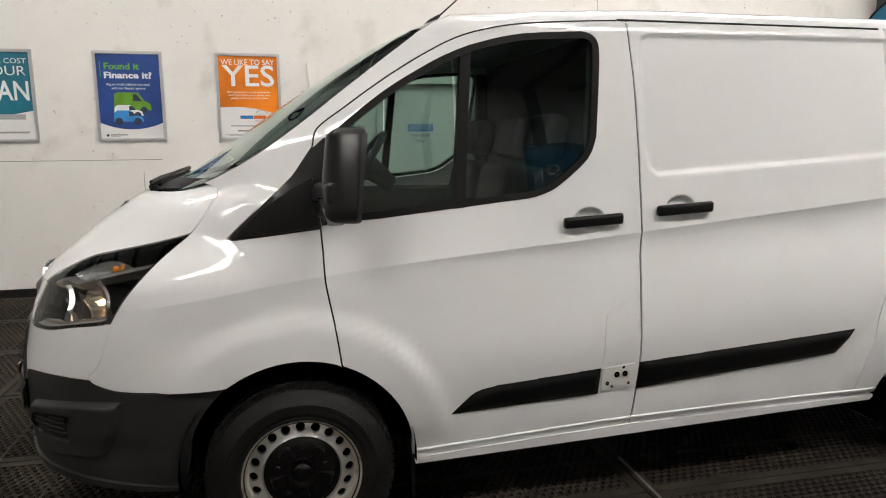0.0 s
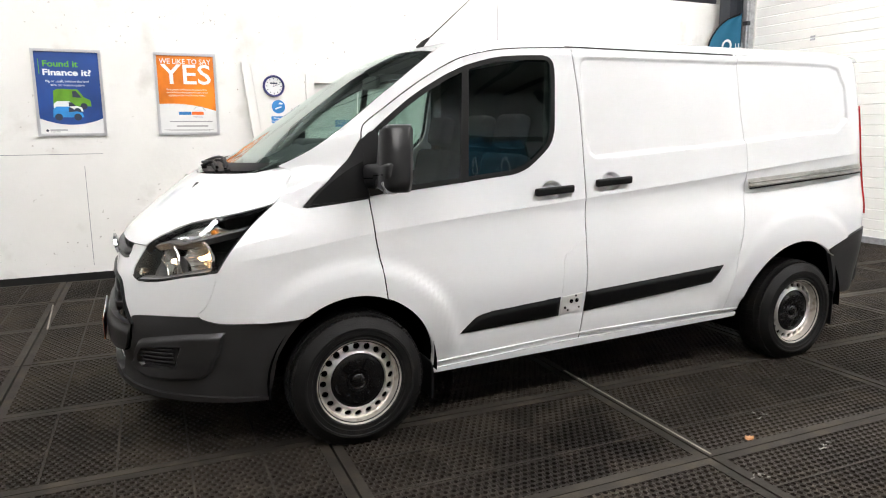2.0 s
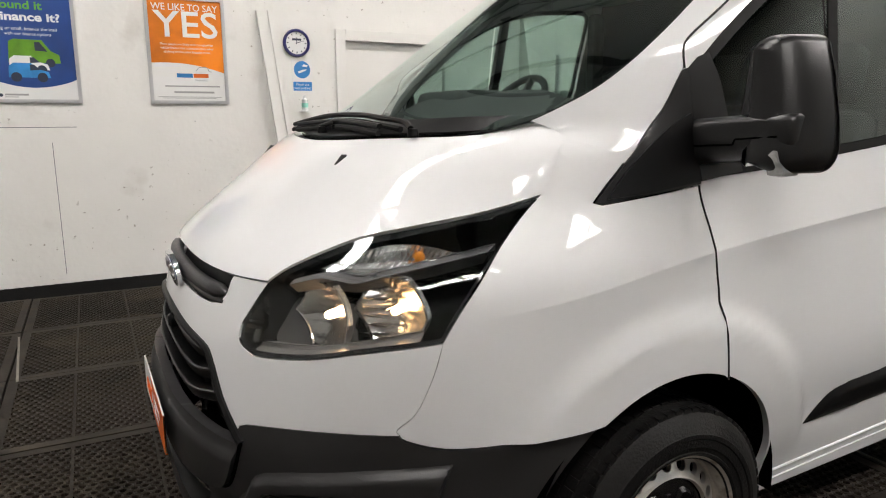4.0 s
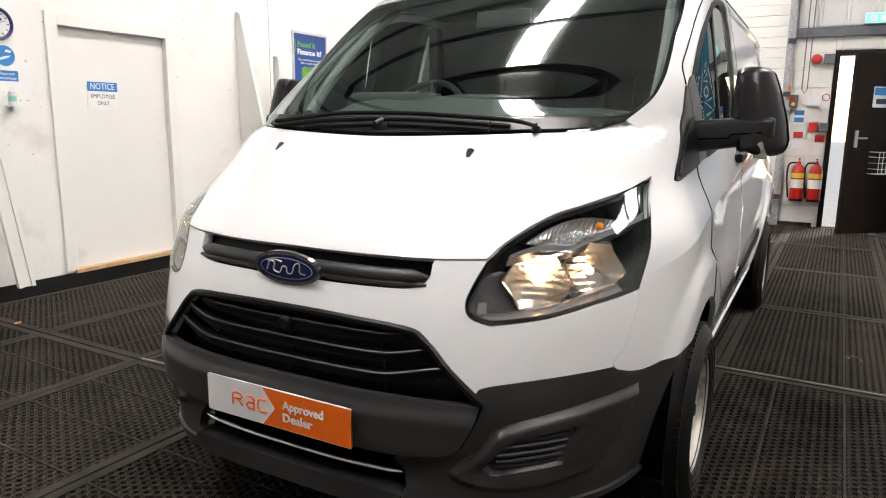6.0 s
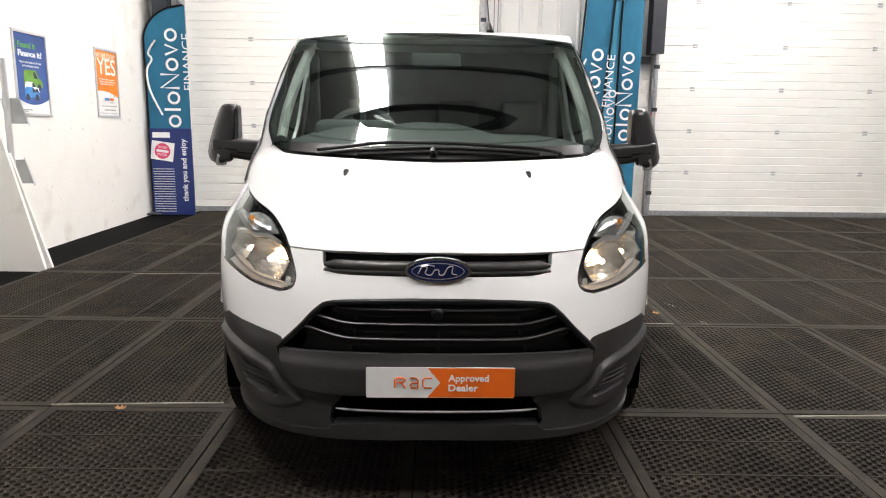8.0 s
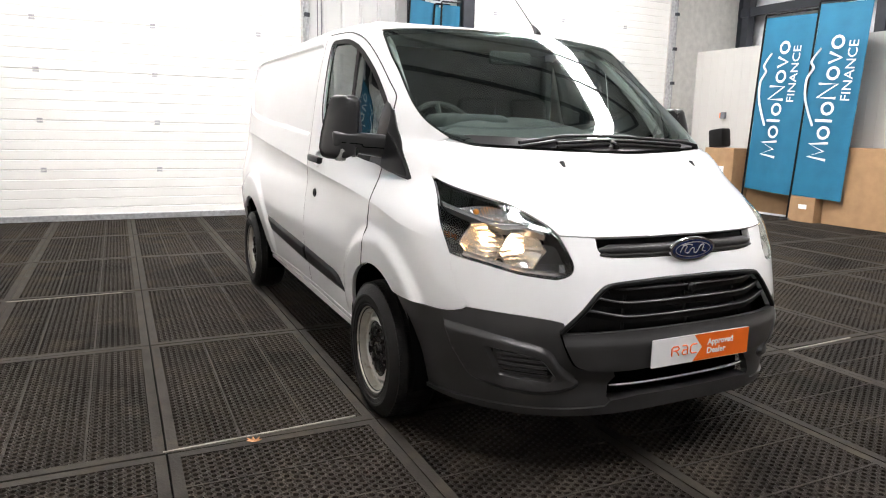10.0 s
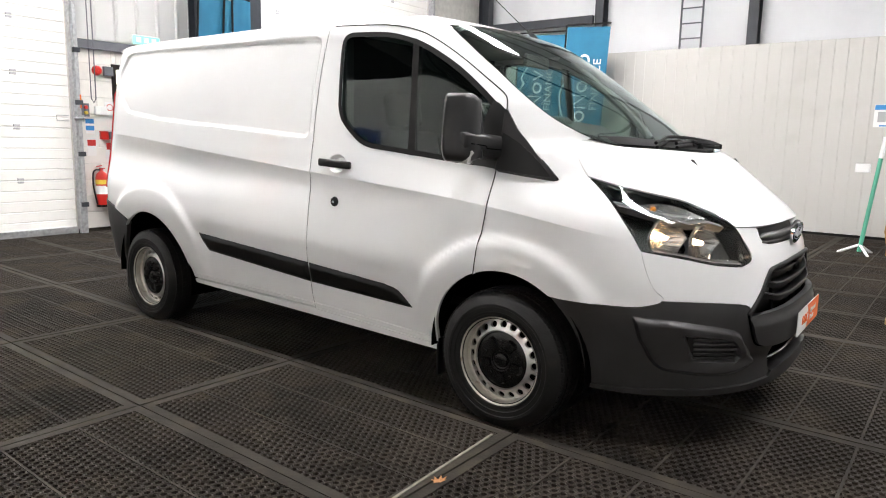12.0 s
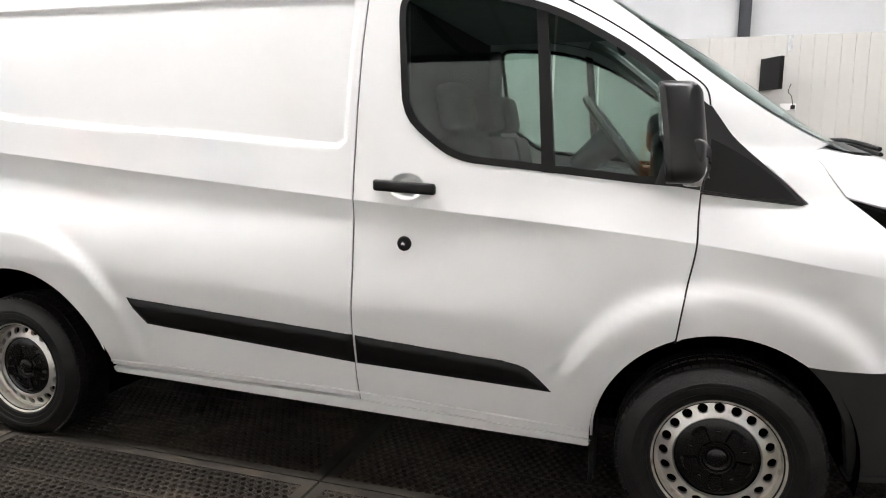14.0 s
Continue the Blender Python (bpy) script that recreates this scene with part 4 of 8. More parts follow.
badge = part("badge", flat(bmesh.new(), oval(0.232, 0.098), 0.012, at), CHROME, van, "oval blue badge with a chrome rim", smooth=False)
part("badge_field", flat(bmesh.new(), oval(0.212, 0.080), 0.0135, at), BADGE, badge)
b = bmesh.new()
part("badge_mark", flat(bmesh.new(), oval(0.186, 0.062), 0.0142, at), SILVER, badge, "thin silver inner ring")
part("badge_core", flat(bmesh.new(), oval(0.180, 0.057), 0.0148, at), BADGE, badge)
b = bmesh.new()
SCROLL = ([(-0.062, -0.008), (-0.050, 0.014), (-0.034, 0.012), (-0.040, -0.006), (-0.022, -0.012), (-0.010, 0.004), (0.002, 0.004), (0.004, -0.010), (0.018, -0.010), (0.030, 0.012), (0.046, 0.016), (0.044, -0.006), (0.060, -0.010)],
          [(-0.056, 0.016), (-0.030, 0.020), (-0.010, 0.016)])
for stroke in SCROLL:
    tube(b, [at @ Vector(p) for p in bowed([(x * 1.12, y * 1.15, 0.0155) for x, y in stroke], 4)], 0.0022, 6)
part("badge_script", b, SILVER, badge, "silver scroll shapes")

# lower grille
skin("grille_back", [[(-0.62, 0.585), (0.62, 0.585), (0.50, 0.815), (-0.50, 0.815)]], on_nose(-0.075), BLACK, step=0.08, depth=0.0, gap=0.0)
half = bowed(GRILLE, 4)
edge = round_nose(half) + round_nose(flip(half[:-1]))[::-1]
b = tube(bmesh.new(), [tuple(on_nose(0.0)(*p)) for p in edge], 0.011, 8)
part("grille_frame", b, BLACK, van, smooth=True)
for z, w, dz in ((0.762, 0.40, 0.000), (0.712, 0.48, 0.000), (0.660, 0.53, 0.000)):
    b = bmesh.new()
    n = 28
    rings = []
    for k in range(-n, n + 1):
        v = w * k / n
        rise = 0.030 * smooth(0.30, 0.55, abs(v))
        p, q = on_nose(-0.012)(v * 1.02, z + rise), on_nose(-0.055)(v * 1.02, z + rise + 0.004)
        rings.append([b.verts.new(p + Vector((0, 0, 0.012))), b.verts.new(p + Vector((0.004, 0, -0.016))), b.verts.new(q + Vector((0, 0, -0.006))), b.verts.new(q + Vector((0, 0, 0.010)))])
    for r0, r1 in zip(rings, rings[1:]):
        for i in range(4):
            b.faces.new((r0[i], r0[(i + 1) % 4], r1[(i + 1) % 4], r1[i]))
    part("grille_bar", b, BLACK, van, smooth=True)
    p = [tuple(on_nose(-0.009)(w * k / 14 * 1.02, z + 0.008 + 0.030 * smooth(0.30, 0.55, abs(w * k / 14)))) for k in range(-14, 15)]
    part("grille_trim", tube(bmesh.new(), p, 0.0042, 6), PLASTIC, van, smooth=True)
for v in (-0.30, 0.0, 0.30):
    part("grille_post", tube(bmesh.new(), [tuple(on_nose(-0.05)(v * 1.15, 0.60)), tuple(on_nose(-0.05)(v, 0.79))], 0.007, 6), BLACK, van)
b = lathe(bmesh.new(), [(0.001, -0.012), (0.014, -0.012), (0.022, -0.004), (0.022, 0.02)], 18, "y")
part("grille_lock", b, BLACK, van, smooth=True).matrix_local = Matrix.Translation(on_nose(-0.004)(0.0, 0.757)) @ pose(0, 0, 0, 0, 0, -90)

# grey bumper
BELLY_TOP = [(-0.960, 0.580, 0.612), (-1.035, 0.366, 0.622), (-1.058, 0.15, 0.624), (-1.062, 0.0, 0.624)]
CARRIER_LOW = [(-0.960, 0.580, 0.612), (-0.975, 0.545, 0.52), (-0.99, 0.505, 0.478), (-1.03, 0.375, 0.466), (-1.057, 0.15, 0.472), (-1.06, 0.0, 0.474)]
half = bowed(BELLY_TOP[::-1], 4)[:-1] + bowed(CARRIER_LOW, 5)
carrier = round_nose(half) + round_nose(flip(half[1:-1]))[::-1]
skin("plate_carrier", [carrier], lambda v, z: on_nose(0.006 + 0.013 * (1 - smooth(0.566, 0.602, z)))(v, z), PLASTIC, step=0.0125, depth=0.03, gap=0.004, label="grey centre section")
for f in (lambda q: q, flip):
    line = round_nose(f(bowed(CARRIER_LOW, 5)))
    part("carrier_groove", tube(bmesh.new(), [tuple(on_nose(0.003)(*p)) for p in line], 0.0045, 6), DARK, van, smooth=True)
# wing of the bumper on each side, and the lip under it
SIDE_TOP = [(-0.686, 0.838, 0.676), (-0.672, 0.847, 0.662), (-0.60, 0.878, 0.642), (-0.50, 0.912, 0.638), (-0.413, 0.935, 0.640), (-0.30, 0.949, 0.642), (-0.237, 0.954, 0.648)]
ARCH_LINE = [(-0.237, 0.954, 0.648), (-0.32, 0.94, 0.56), (-0.375, 0.92, 0.46), (-0.395, 0.90, 0.36), (-0.40, 0.87, 0.275)]
LOW_LINE = [(-0.40, 0.87, 0.275), (-0.55, 0.835, 0.278), (-0.711, 0.77, 0.290), (-0.86, 0.655, 0.298), (-0.97, 0.49, 0.310), (-1.02, 0.36, 0.322)]
MOUTH = [(-1.02, 0.36, 0.322), (-1.015, 0.39, 0.355), (-1.012, 0.385, 0.40), (-1.024, 0.36, 0.43), (-1.03, 0.375, 0.462)]
for f, s in ((lambda q: q, 1), (flip, -1)):
    side = bowed(SPLIT, 4)[:-1] + bowed(SIDE_TOP, 3)[:-1] + bowed(ARCH_LINE, 4)[:-1] + bowed(LOW_LINE, 4)[:-1] + MOUTH[:-1] + bowed(CARRIER_LOW[::-1][2:], 4)[:-1]
    wing = skin("bumper_wing", [round_nose(f(side))], on_nose(0.0), PLASTIC, step=0.04, depth=0.03, gap=0.002, label="dark grey bumper corner")
    FOG = [(-0.584, 0.887, 0.606), (-0.612, 0.865, 0.505), (-0.668, 0.814, 0.393), (-0.741, 0.765, 0.365), (-0.90, 0.615, 0.352), (-0.972, 0.492, 0.400), (-0.955, 0.575, 0.488), (-0.922, 0.634, 0.555), (-0.742, 0.807, 0.596)]
    VENT = [(-0.765, 0.785, 0.538), (-0.85, 0.71, 0.528), (-0.915, 0.635, 0.510), (-0.935, 0.58, 0.44), (-0.92, 0.59, 0.415), (-0.80, 0.737, 0.430), (-0.785, 0.755, 0.46)]
    rim_line, vent_line = round_nose(f(FOG[:1] + bowed(FOG[1:], 4))), round_nose(f(VENT))

    def moulded(v, z):
        """a raised pad with a chamfered border and a sunken vent"""
        rise = 0.020 * smooth(0.0, 0.020, edge_distance((v, z), rim_line)) - 0.026 * smooth(-0.004, 0.010, edge_distance((v, z), vent_line))
        return on_nose(0.001 + rise)(v, z)
    loops = []
    for line, gs in ((rim_line, (0.007, 0.014, 0.021)), (vent_line, (-0.005, 0.003, 0.011))):
        for g in gs:
            q = inset(line, g)
            loops += list(zip(q, q[1:] + q[:1]))
    skin("fog_panel", [rim_line], moulded, PLASTIC, wing, step=0.03, depth=0.004, gap=0.0, cuts=loops)
    skin("vent_recess", [inset(vent_line, 0.006)], on_nose(0.0), BLACK, wing, step=0.05, depth=0.0, gap=0.0)
    for i in range(5):
        z = 0.438 + 0.020 * i
        va, vb = girth(-0.80 + 0.004 * i, 0.742, z), girth(-0.918, 0.60, z)
        pts = [tuple(on_nose(0.008)(s * (va + (vb - va) * k / 6), z - 0.004 * k / 6)) for k in range(7)]
        part("vent_slat", tube(bmesh.new(), pts, 0.0055, 6), PLASTIC, wing, smooth=True)
# middle mouth with a bright strip, and the full-width lip
skin("mouth_back", [[(-0.45, 0.30), (0.45, 0.30), (0.45, 0.48), (-0.45, 0.48)]], on_nose(-0.06), DARK, step=0.1, depth=0.0, gap=0.0)
pts = [tuple(on_nose(-0.012)(v, 0.394)) for v in [k * 0.04 for k in range(-10, 11)]]
part("bright_strip", tube(bmesh.new(), pts, [0.003] + [0.007] * 19 + [0.003], 8), CHROME, van, "thin bright strip", smooth=True)
half = [(-1.05, 0.0, 0.352), (-1.035, 0.25, 0.352), (-1.015, 0.37, 0.340)] + bowed(LOW_LINE[::-1], 3)[1:] + [(-0.40, 0.866, 0.258), (-0.55, 0.83, 0.256), (-0.711, 0.76, 0.262), (-0.86, 0.63, 0.270), (-0.97, 0.45, 0.282), (-1.03, 0.2, 0.294), (-1.035, 0.0, 0.297)]
lip = round_nose(half) + round_nose(flip(half[1:-1]))[::-1]
skin("bumper_lip", [lip], on_nose(0.010), PLASTIC, step=0.05, depth=0.06, gap=0.0, label="grey lower lip")

# dealer plate
at = Matrix.Translation((-1.089, -0.012, 0.528)) @ FACE_FRONT
plate = part("dealer_plate", flat(bmesh.new(), rounded(0.52, 0.111, 0.006), 0.004, at), PLATE_WHITE, van, "white and orange dealer plate")
part("plate_field", flat(bmesh.new(), [(0.26, -0.0535), (0.26, 0.0535), (-0.045, 0.0535), (0.0, 0.0), (-0.045, -0.0535)][::-1], 0.0050, at), PLATE_ORANGE, plate)
lettering("plate_word", "Approved", 0.034, INK_WHITE, plate, at @ Matrix.Translation((0.098, 0.016, 0.0056)), width=0.142, bold=0.0008)
lettering("plate_word", "Dealer", 0.034, INK_WHITE, plate, at @ Matrix.Translation((0.080, -0.020, 0.0056)), width=0.104, bold=0.0008)
b = bmesh.new()
for k, pts in enumerate(([(-0.16, -0.018, 0), (-0.16, 0.012, 0), (-0.152, 0.018, 0), (-0.130, 0.018, 0), (-0.122, 0.010, 0), (-0.130, 0.002, 0), (-0.155, 0.002, 0), (-0.135, -0.002, 0), (-0.122, -0.018, 0)],
                         [(-0.105, 0.018, 0), (-0.085, 0.018, 0), (-0.078, 0.010, 0), (-0.078, -0.018, 0), (-0.100, -0.018, 0), (-0.106, -0.008, 0), (-0.098, 0.0, 0), (-0.080, 0.0, 0)],
                         [(-0.030, 0.018, 0), (-0.054, 0.018, 0), (-0.062, 0.010, 0), (-0.062, -0.010, 0), (-0.054, -0.018, 0), (-0.030, -0.018, 0)])):
    tube(b, [at @ Vector((p[0], p[1] - 0.001, 0.0048)) for p in pts], 0.0030, 6)
part("plate_mark", b, PLATE_ORANGE, plate, "orange line emblem")

# sides
CUT = [(0.082, 1.446), (0.080, 1.37), (0.084, 1.28), (0.097, 1.168), (0.101, 1.09), (0.104, 0.99), (0.128, 0.85), (0.150, 0.690)]
OVER = [(0.082, 1.446), (0.090, 1.488), (0.115, 1.521), (0.20, 1.582), (0.30, 1.653), (0.40, 1.718), (0.50, 1.776), (0.60, 1.825), (0.71, 1.858), (0.86, 1.883), (1.10, 1.900), (1.235, 1.906), (1.272, 1.896)]
BACK_CUT = [(1.272, 1.896), (1.285, 1.66), (1.296, 1.225), (1.290, 0.84), (1.298, 0.55), (1.290, 0.335)]
SAIL_UP = [(0.076, 1.444), (0.040, 1.392), (0.008, 1.348), (-0.040, 1.302), (-0.10, 1.248), (-0.17, 1.184), (-0.212, 1.143)]


def arch(ax, r, a0, a1, n=18):
    return [(ax + r * math.cos(radians(a0 + (a1 - a0) * i / n)), HUB + r * math.sin(radians(a0 + (a1 - a0) * i / n))) for i in range(n + 1)]


def flat2(points):
    return [(p[0], p[2]) for p in points]


for s in (1, -1):
    # wing
    a_seam, a_bump = math.degrees(math.atan2(0.690 - HUB, 0.150)), math.degrees(math.atan2(0.648 - HUB, -0.237))
    poly = (flat2(bowed(LAMP_BACK, 4))[:-1] + flat2(bowed(SEAM_UP[:4], 4)) + SAIL_UP[4:] + [(-0.195, 1.138), (-0.05, 1.152), (0.097, 1.168)]
            + bowed(CUT[3:], 4)[1:] + arch(0.0, ARCH[0], a_seam, a_bump)[1:-1] + flat2(bowed(SIDE_TOP[::-1], 3))[:-1] + flat2(bowed(FENDER_SEAM[::-1], 3))[:-1])
    skin("front_wing", [along(poly)], on_crease(s), PAINT, step=0.03, depth=0.025, gap=0.003, rows=CREASE_ROWS)
    # black sail panel in front of the door
    sail = skin("sail_panel", [bowed(SAIL_UP, 4) + [(-0.195, 1.138), (-0.05, 1.152), (0.101, 1.170), (0.090, 1.27), (0.087, 1.37), (0.090, 1.448)]], on_side(s, 0.005), MIRROR_PLASTIC, step=0.04, depth=0.012, gap=0.001, label="black plastic sail panel")
    skin("sail_step", [bowed([(-0.185, 1.150), (-0.125, 1.212), (-0.045, 1.272), (0.02, 1.312), (0.076, 1.340)], 4) + [(0.081, 1.27), (0.091, 1.178), (-0.05, 1.160)]], on_side(s, 0.013), BLACK, sail, step=0.04, depth=0.012, gap=0.0)
    # front door
    a0 = math.degrees(math.atan2(0.690 - HUB, 0.150))
    low = bowed([(1.290, 0.335), (0.9, 0.318), (0.405, 0.292)], 3)
    door_poly = bowed(OVER, 3)[:-1] + bowed(BACK_CUT, 4)[:-1] + low + arch(0.0, ARCH[0] + 0.004, 0, a0)[2:] + bowed(CUT[::-1], 4)[1:-1]
    GLASS = [(0.130, 1.468), (0.205, 1.533), (0.338, 1.634), (0.46, 1.708), (0.56, 1.760), (0.672, 1.802), (0.845, 1.841), (1.085, 1.856), (1.128, 1.842), (1.147, 1.795), (1.133, 1.64), (1.117, 1.475), (1.082, 1.395), (0.970, 1.302), (0.905, 1.270), (0.85, 1.256), (0.568, 1.228), (0.303, 1.200), (0.110, 1.186)]
    glass2 = bowed(GLASS[:8], 3)[:-1] + bowed(GLASS[7:12], 3)[:-1] + bowed(GLASS[11:16], 3)[:-1] + GLASS[15:]
    # the skin in two pieces that meet along a line through the window
    i0 = min(range(len(door_poly)), key=lambda i: math.hypot(door_poly[i][0] - 0.082, door_poly[i][1] - 1.446))
    i1 = min(range(len(door_poly)), key=lambda i: math.hypot(door_poly[i][0] - 1.2865, door_poly[i][1] - 1.62))
    j0, j1 = 0, min(range(len(glass2)), key=lambda i: math.hypot(glass2[i][0] - 1.131, glass2[i][1] - 1.62))
    n = len(door_poly)
    top = [door_poly[(i0 + k) % n] for k in range(((i1 - i0) % n) + 1)] + glass2[j0:j1 + 1][::-1]
    bottom = [door_poly[(i1 + k) % n] for k in range(((i0 - i1) % n) + 1)] + [glass2[j0]] + glass2[j1:][::-1]
    door = skin("front_door", [along(top), along(bottom)], on_crease(s), PAINT, step=0.025, depth=0.02, gap=0.0, label="white front door", rows=CREASE_ROWS, cuts=cup_cuts(1.090 if s > 0 else 1.086, 1.166))
    # rubber frame and panes
    band("window_seal", inset(glass2, -0.004), 0.025, on_side(s, 0.003, False), RUBBER, door)
    rear_pane = [p for p in glass2 if p[0] >= 0.60]
    k = [p for p in glass2 if p[0] < 0.585 and p[1] > 1.40]
    q = [p for p in glass2 if p[0] < 0.585 and p[1] <= 1.40]
    for nm, poly in (("quarter_pane", k + [(0.585, 1.775), (0.585, 1.233)] + q), ("door_pane", [(0.585, 1.233), (0.585, 1.775)] + rear_pane)):
        pane = skin(nm, [poly], on_side(s, -0.010, False), SIDE_GLASS, door, step=0.08, depth=0.0, gap=0.004, label="tinted glass")
        pane.visible_shadow = False
    b = bmesh.new()
    pts = [(0.563, 1.222), (0.606, 1.226), (0.655, 1.802), (0.617, 1.788)]
    p = on_side(s, 0.001, False)
    flat_v = [b.verts.new(p(*c)) for c in pts]
    b.faces.new(flat_v)
    got = bmesh.ops.extrude_face_region(b, geom=b.faces[:])["geom"]
    for v in got:
        if isinstance(v, bmesh.types.BMVert):
            v.co.y -= s * 0.03
    part("window_divider", b, RUBBER, door)
    # black base of the mirror within the door
    skin("mirror_mount", [[(0.100, 1.176), (0.088, 1.27), (0.084, 1.37), (0.086, 1.446), (0.117, 1.474), (0.150, 1.486), (0.175, 1.42), (0.205, 1.30), (0.24, 1.196)]], on_side(s, 0.006), MIRROR_PLASTIC, door, step=0.06, depth=0.01, gap=0.001)
    # handle
    hx, hz = 1.092, 1.165

    def handle(hx, hz, parent):
        b = box(bmesh.new(), hx - 0.118, hx + 0.118, -0.014, 0.014, -0.0205, 0.0205, 0.0135, segments=4)
        for v in b.verts:
            v.co.y = s * (side_y(v.co.x, hz) + 0.030 - 0.012 * ((v.co.x - hx) / 0.118) ** 2) + v.co.y
            v.co.z += hz + (v.co.x - hx) * 0.05
        h = part("door_handle", b, BLACK, parent, "black pull handle", smooth=True)
        for e in (-0.09, 0.09):
            b = box(bmesh.new(), hx + e - 0.014, hx + e + 0.014, s * side_y(hx, hz) - 0.012, s * side_y(hx, hz) + 0.022, hz - 0.014 + e * 0.05, hz + 0.014 + e * 0.05)
            part("handle_foot", b, BLACK, h)
    handle(hx, hz, door)
    if s > 0:
        b = lathe(bmesh.new(), [(0.001, 0.014), (0.009, 0.014), (0.010, 0.010), (0.024, 0.008), (0.028, 0.0)], 24, "y")
        lock = part("door_lock", b, BLACK, door, "round black lock", smooth=True)
        lock.matrix_local = Matrix.Translation((1.092, side_y(1.092, 0.961) + relief(1.092, 0.961, 1), 0.961))
        b = lathe(bmesh.new(), [(0.001, 0.0155), (0.007, 0.0150)], 12, "y")
        part("key_slot", b, CHROME, lock)
    # black rubbing strips
    TRIM_F = [(0.549, 0.460), (0.60, 0.512), (0.645, 0.546), (0.72, 0.563)]

    def strip(name, pts, parent):
        put = on_side(s, 0.0, False)

        def raised(x, z):
            return put(x, z) + Vector((0, s * (0.003 + 0.013 * smooth(0.0, 0.022, edge_distance((x, z), pts))), 0))
        return skin(name, [pts], raised, BLACK, parent, step=0.0125, depth=0.012, gap=0.0, label="black rubbing strip")
    end = 1.287 if s > 0 else 1.135
    zt = lambda x: 0.563 + (x - 0.72) * (0.606 - 0.563) / 0.57
    zb = lambda x: 0.460 + (x - 0.549) * (0.492 - 0.460) / 0.75
    strip("door_strip", bowed(TRIM_F, 4) + [(end, zt(end)), (end, zb(end))], door)
    # cargo side
    ra = ARCH[1]
    rear_arch = arch(2.925, ra, 180 - math.degrees(math.asin((0.355 - HUB) / ra)), math.degrees(math.asin((0.645 - HUB) / ra)), 26)
    tail = [(3.19, 0.690), (3.30, 0.735), (3.50, 0.800), (3.60, 0.815), (3.62, 0.815), (3.62, 1.913)]
    if s > 0:
        poly = [(1.277, 1.90), *bowed([(1.290, 1.66), (1.301, 1.225), (1.295, 0.84), (1.303, 0.55), (1.295, 0.345)], 3), *rear_arch, (3.225, 0.655), *tail, (3.4, 1.918), (1.30, 1.913)]
        cargo = skin("cargo_side", [along(poly)], on_crease(s), PAINT, step=0.02, depth=0.02, gap=0.0, label="white stamped cargo side", rows=CREASE_ROWS, cuts=recess_cuts(RECESS_OFF))
        strip("side_strip", [(1.297, zt(1.297)), (2.325, 0.676), (2.30, 0.63), (2.24, 0.566), (1.297, zb(1.297))], cargo)
    else:
        seam = bowed([(2.468, 1.913), (2.458, 1.60), (2.487, 1.268), (2.440, 0.934), (2.374, 0.589), (2.350, 0.350)], 4)
        poly = [(1.277, 1.90), *bowed([(1.290, 1.66), (1.301, 1.225), (1.295, 0.84), (1.303, 0.55), (1.295, 0.345)], 3), *seam[::-1], (1.30, 1.913)]
        slide = skin("sliding_door", [along(poly)], on_crease(s), PAINT, step=0.02, depth=0.02, gap=0.0008, label="white sliding door", rows=CREASE_ROWS, cuts=recess_cuts(RECESS_SLIDE) + cup_cuts(1.468, 1.200))
        handle(1.474, 1.198, slide)
        strip("side_strip", [(1.297, zt(1.297)), (2.285, 0.670), (2.265, 0.63), (2.21, 0.566), (1.297, zb(1.297))], slide)
        poly = [*seam, *[p for p in rear_arch if p[0] > 2.3], (3.225, 0.655), *tail, (3.4, 1.918)]
        rear = skin("rear_quarter", [along(poly)], on_crease(s), PAINT, step=0.02, depth=0.02, gap=0.0025, label="white rear quarter with slide rail", rows=CREASE_ROWS, cuts=recess_cuts(RECESS_REAR))
        rail = skin("slide_rail", [[(2.475, 1.118), (3.55, 1.180), (3.56, 1.236), (2.475, 1.172)]], on_side(s, 0.004, False), ALLOY, rear, step=0.06, depth=0.0, gap=0.0, label="bright slide rail")
        for za, zc in ((1.150, 1.210), (1.128, 1.188)):
            pts = [tuple(on_side(s, 0.010, False)(2.485 + (3.54 - 2.485) * k / 12, za + (zc - za) * k / 12)) for k in range(13)]
            part("rail_lip", tube(bmesh.new(), pts, 0.006, 6), ALLOY, rail, smooth=True)
        # dark tube added as the shadow line along the rail's lower edge
        pts = [tuple(on_side(s, 0.007, False)(2.485 + (3.54 - 2.485) * k / 12, 1.117 + 0.062 * k / 12)) for k in range(13)]
        part("rail_seal", tube(bmesh.new(), pts, 0.005, 6), RUBBER, rail, smooth=True)
        # small access flap and bare bracket
        skin("access_flap", [[(1.138, 0.612), (1.142, 0.79), (1.155, 0.825), (1.282, 0.915), (1.286, 0.62)]], on_side(s, 0.003), PAINT, door, step=0.05, depth=0.004, gap=0.004)
        plate_ = skin("strip_bracket", [[(1.145, 0.492), (1.145, 0.592), (1.275, 0.605), (1.275, 0.505)]], on_side(s, 0.005), DOOR_WHITE, door, step=0.06, depth=0.004, gap=0.0, label="bare white mounting bracket")
        for hx2, hz2, r in ((1.165, 0.53, 0.008), (1.20, 0.565, 0.012), (1.235, 0.567, 0.012), (1.255, 0.525, 0.006), (1.185, 0.515, 0.006), (1.225, 0.595, 0.006)):
            b = lathe(bmesh.new(), [(0.001, 0.0), (r, 0.0)], 10, "y")
            part("bracket_hole", b, DARK, plate_).matrix_local = Matrix.Translation((hx2, -(side_y(hx2, hz2) + 0.0125), hz2))
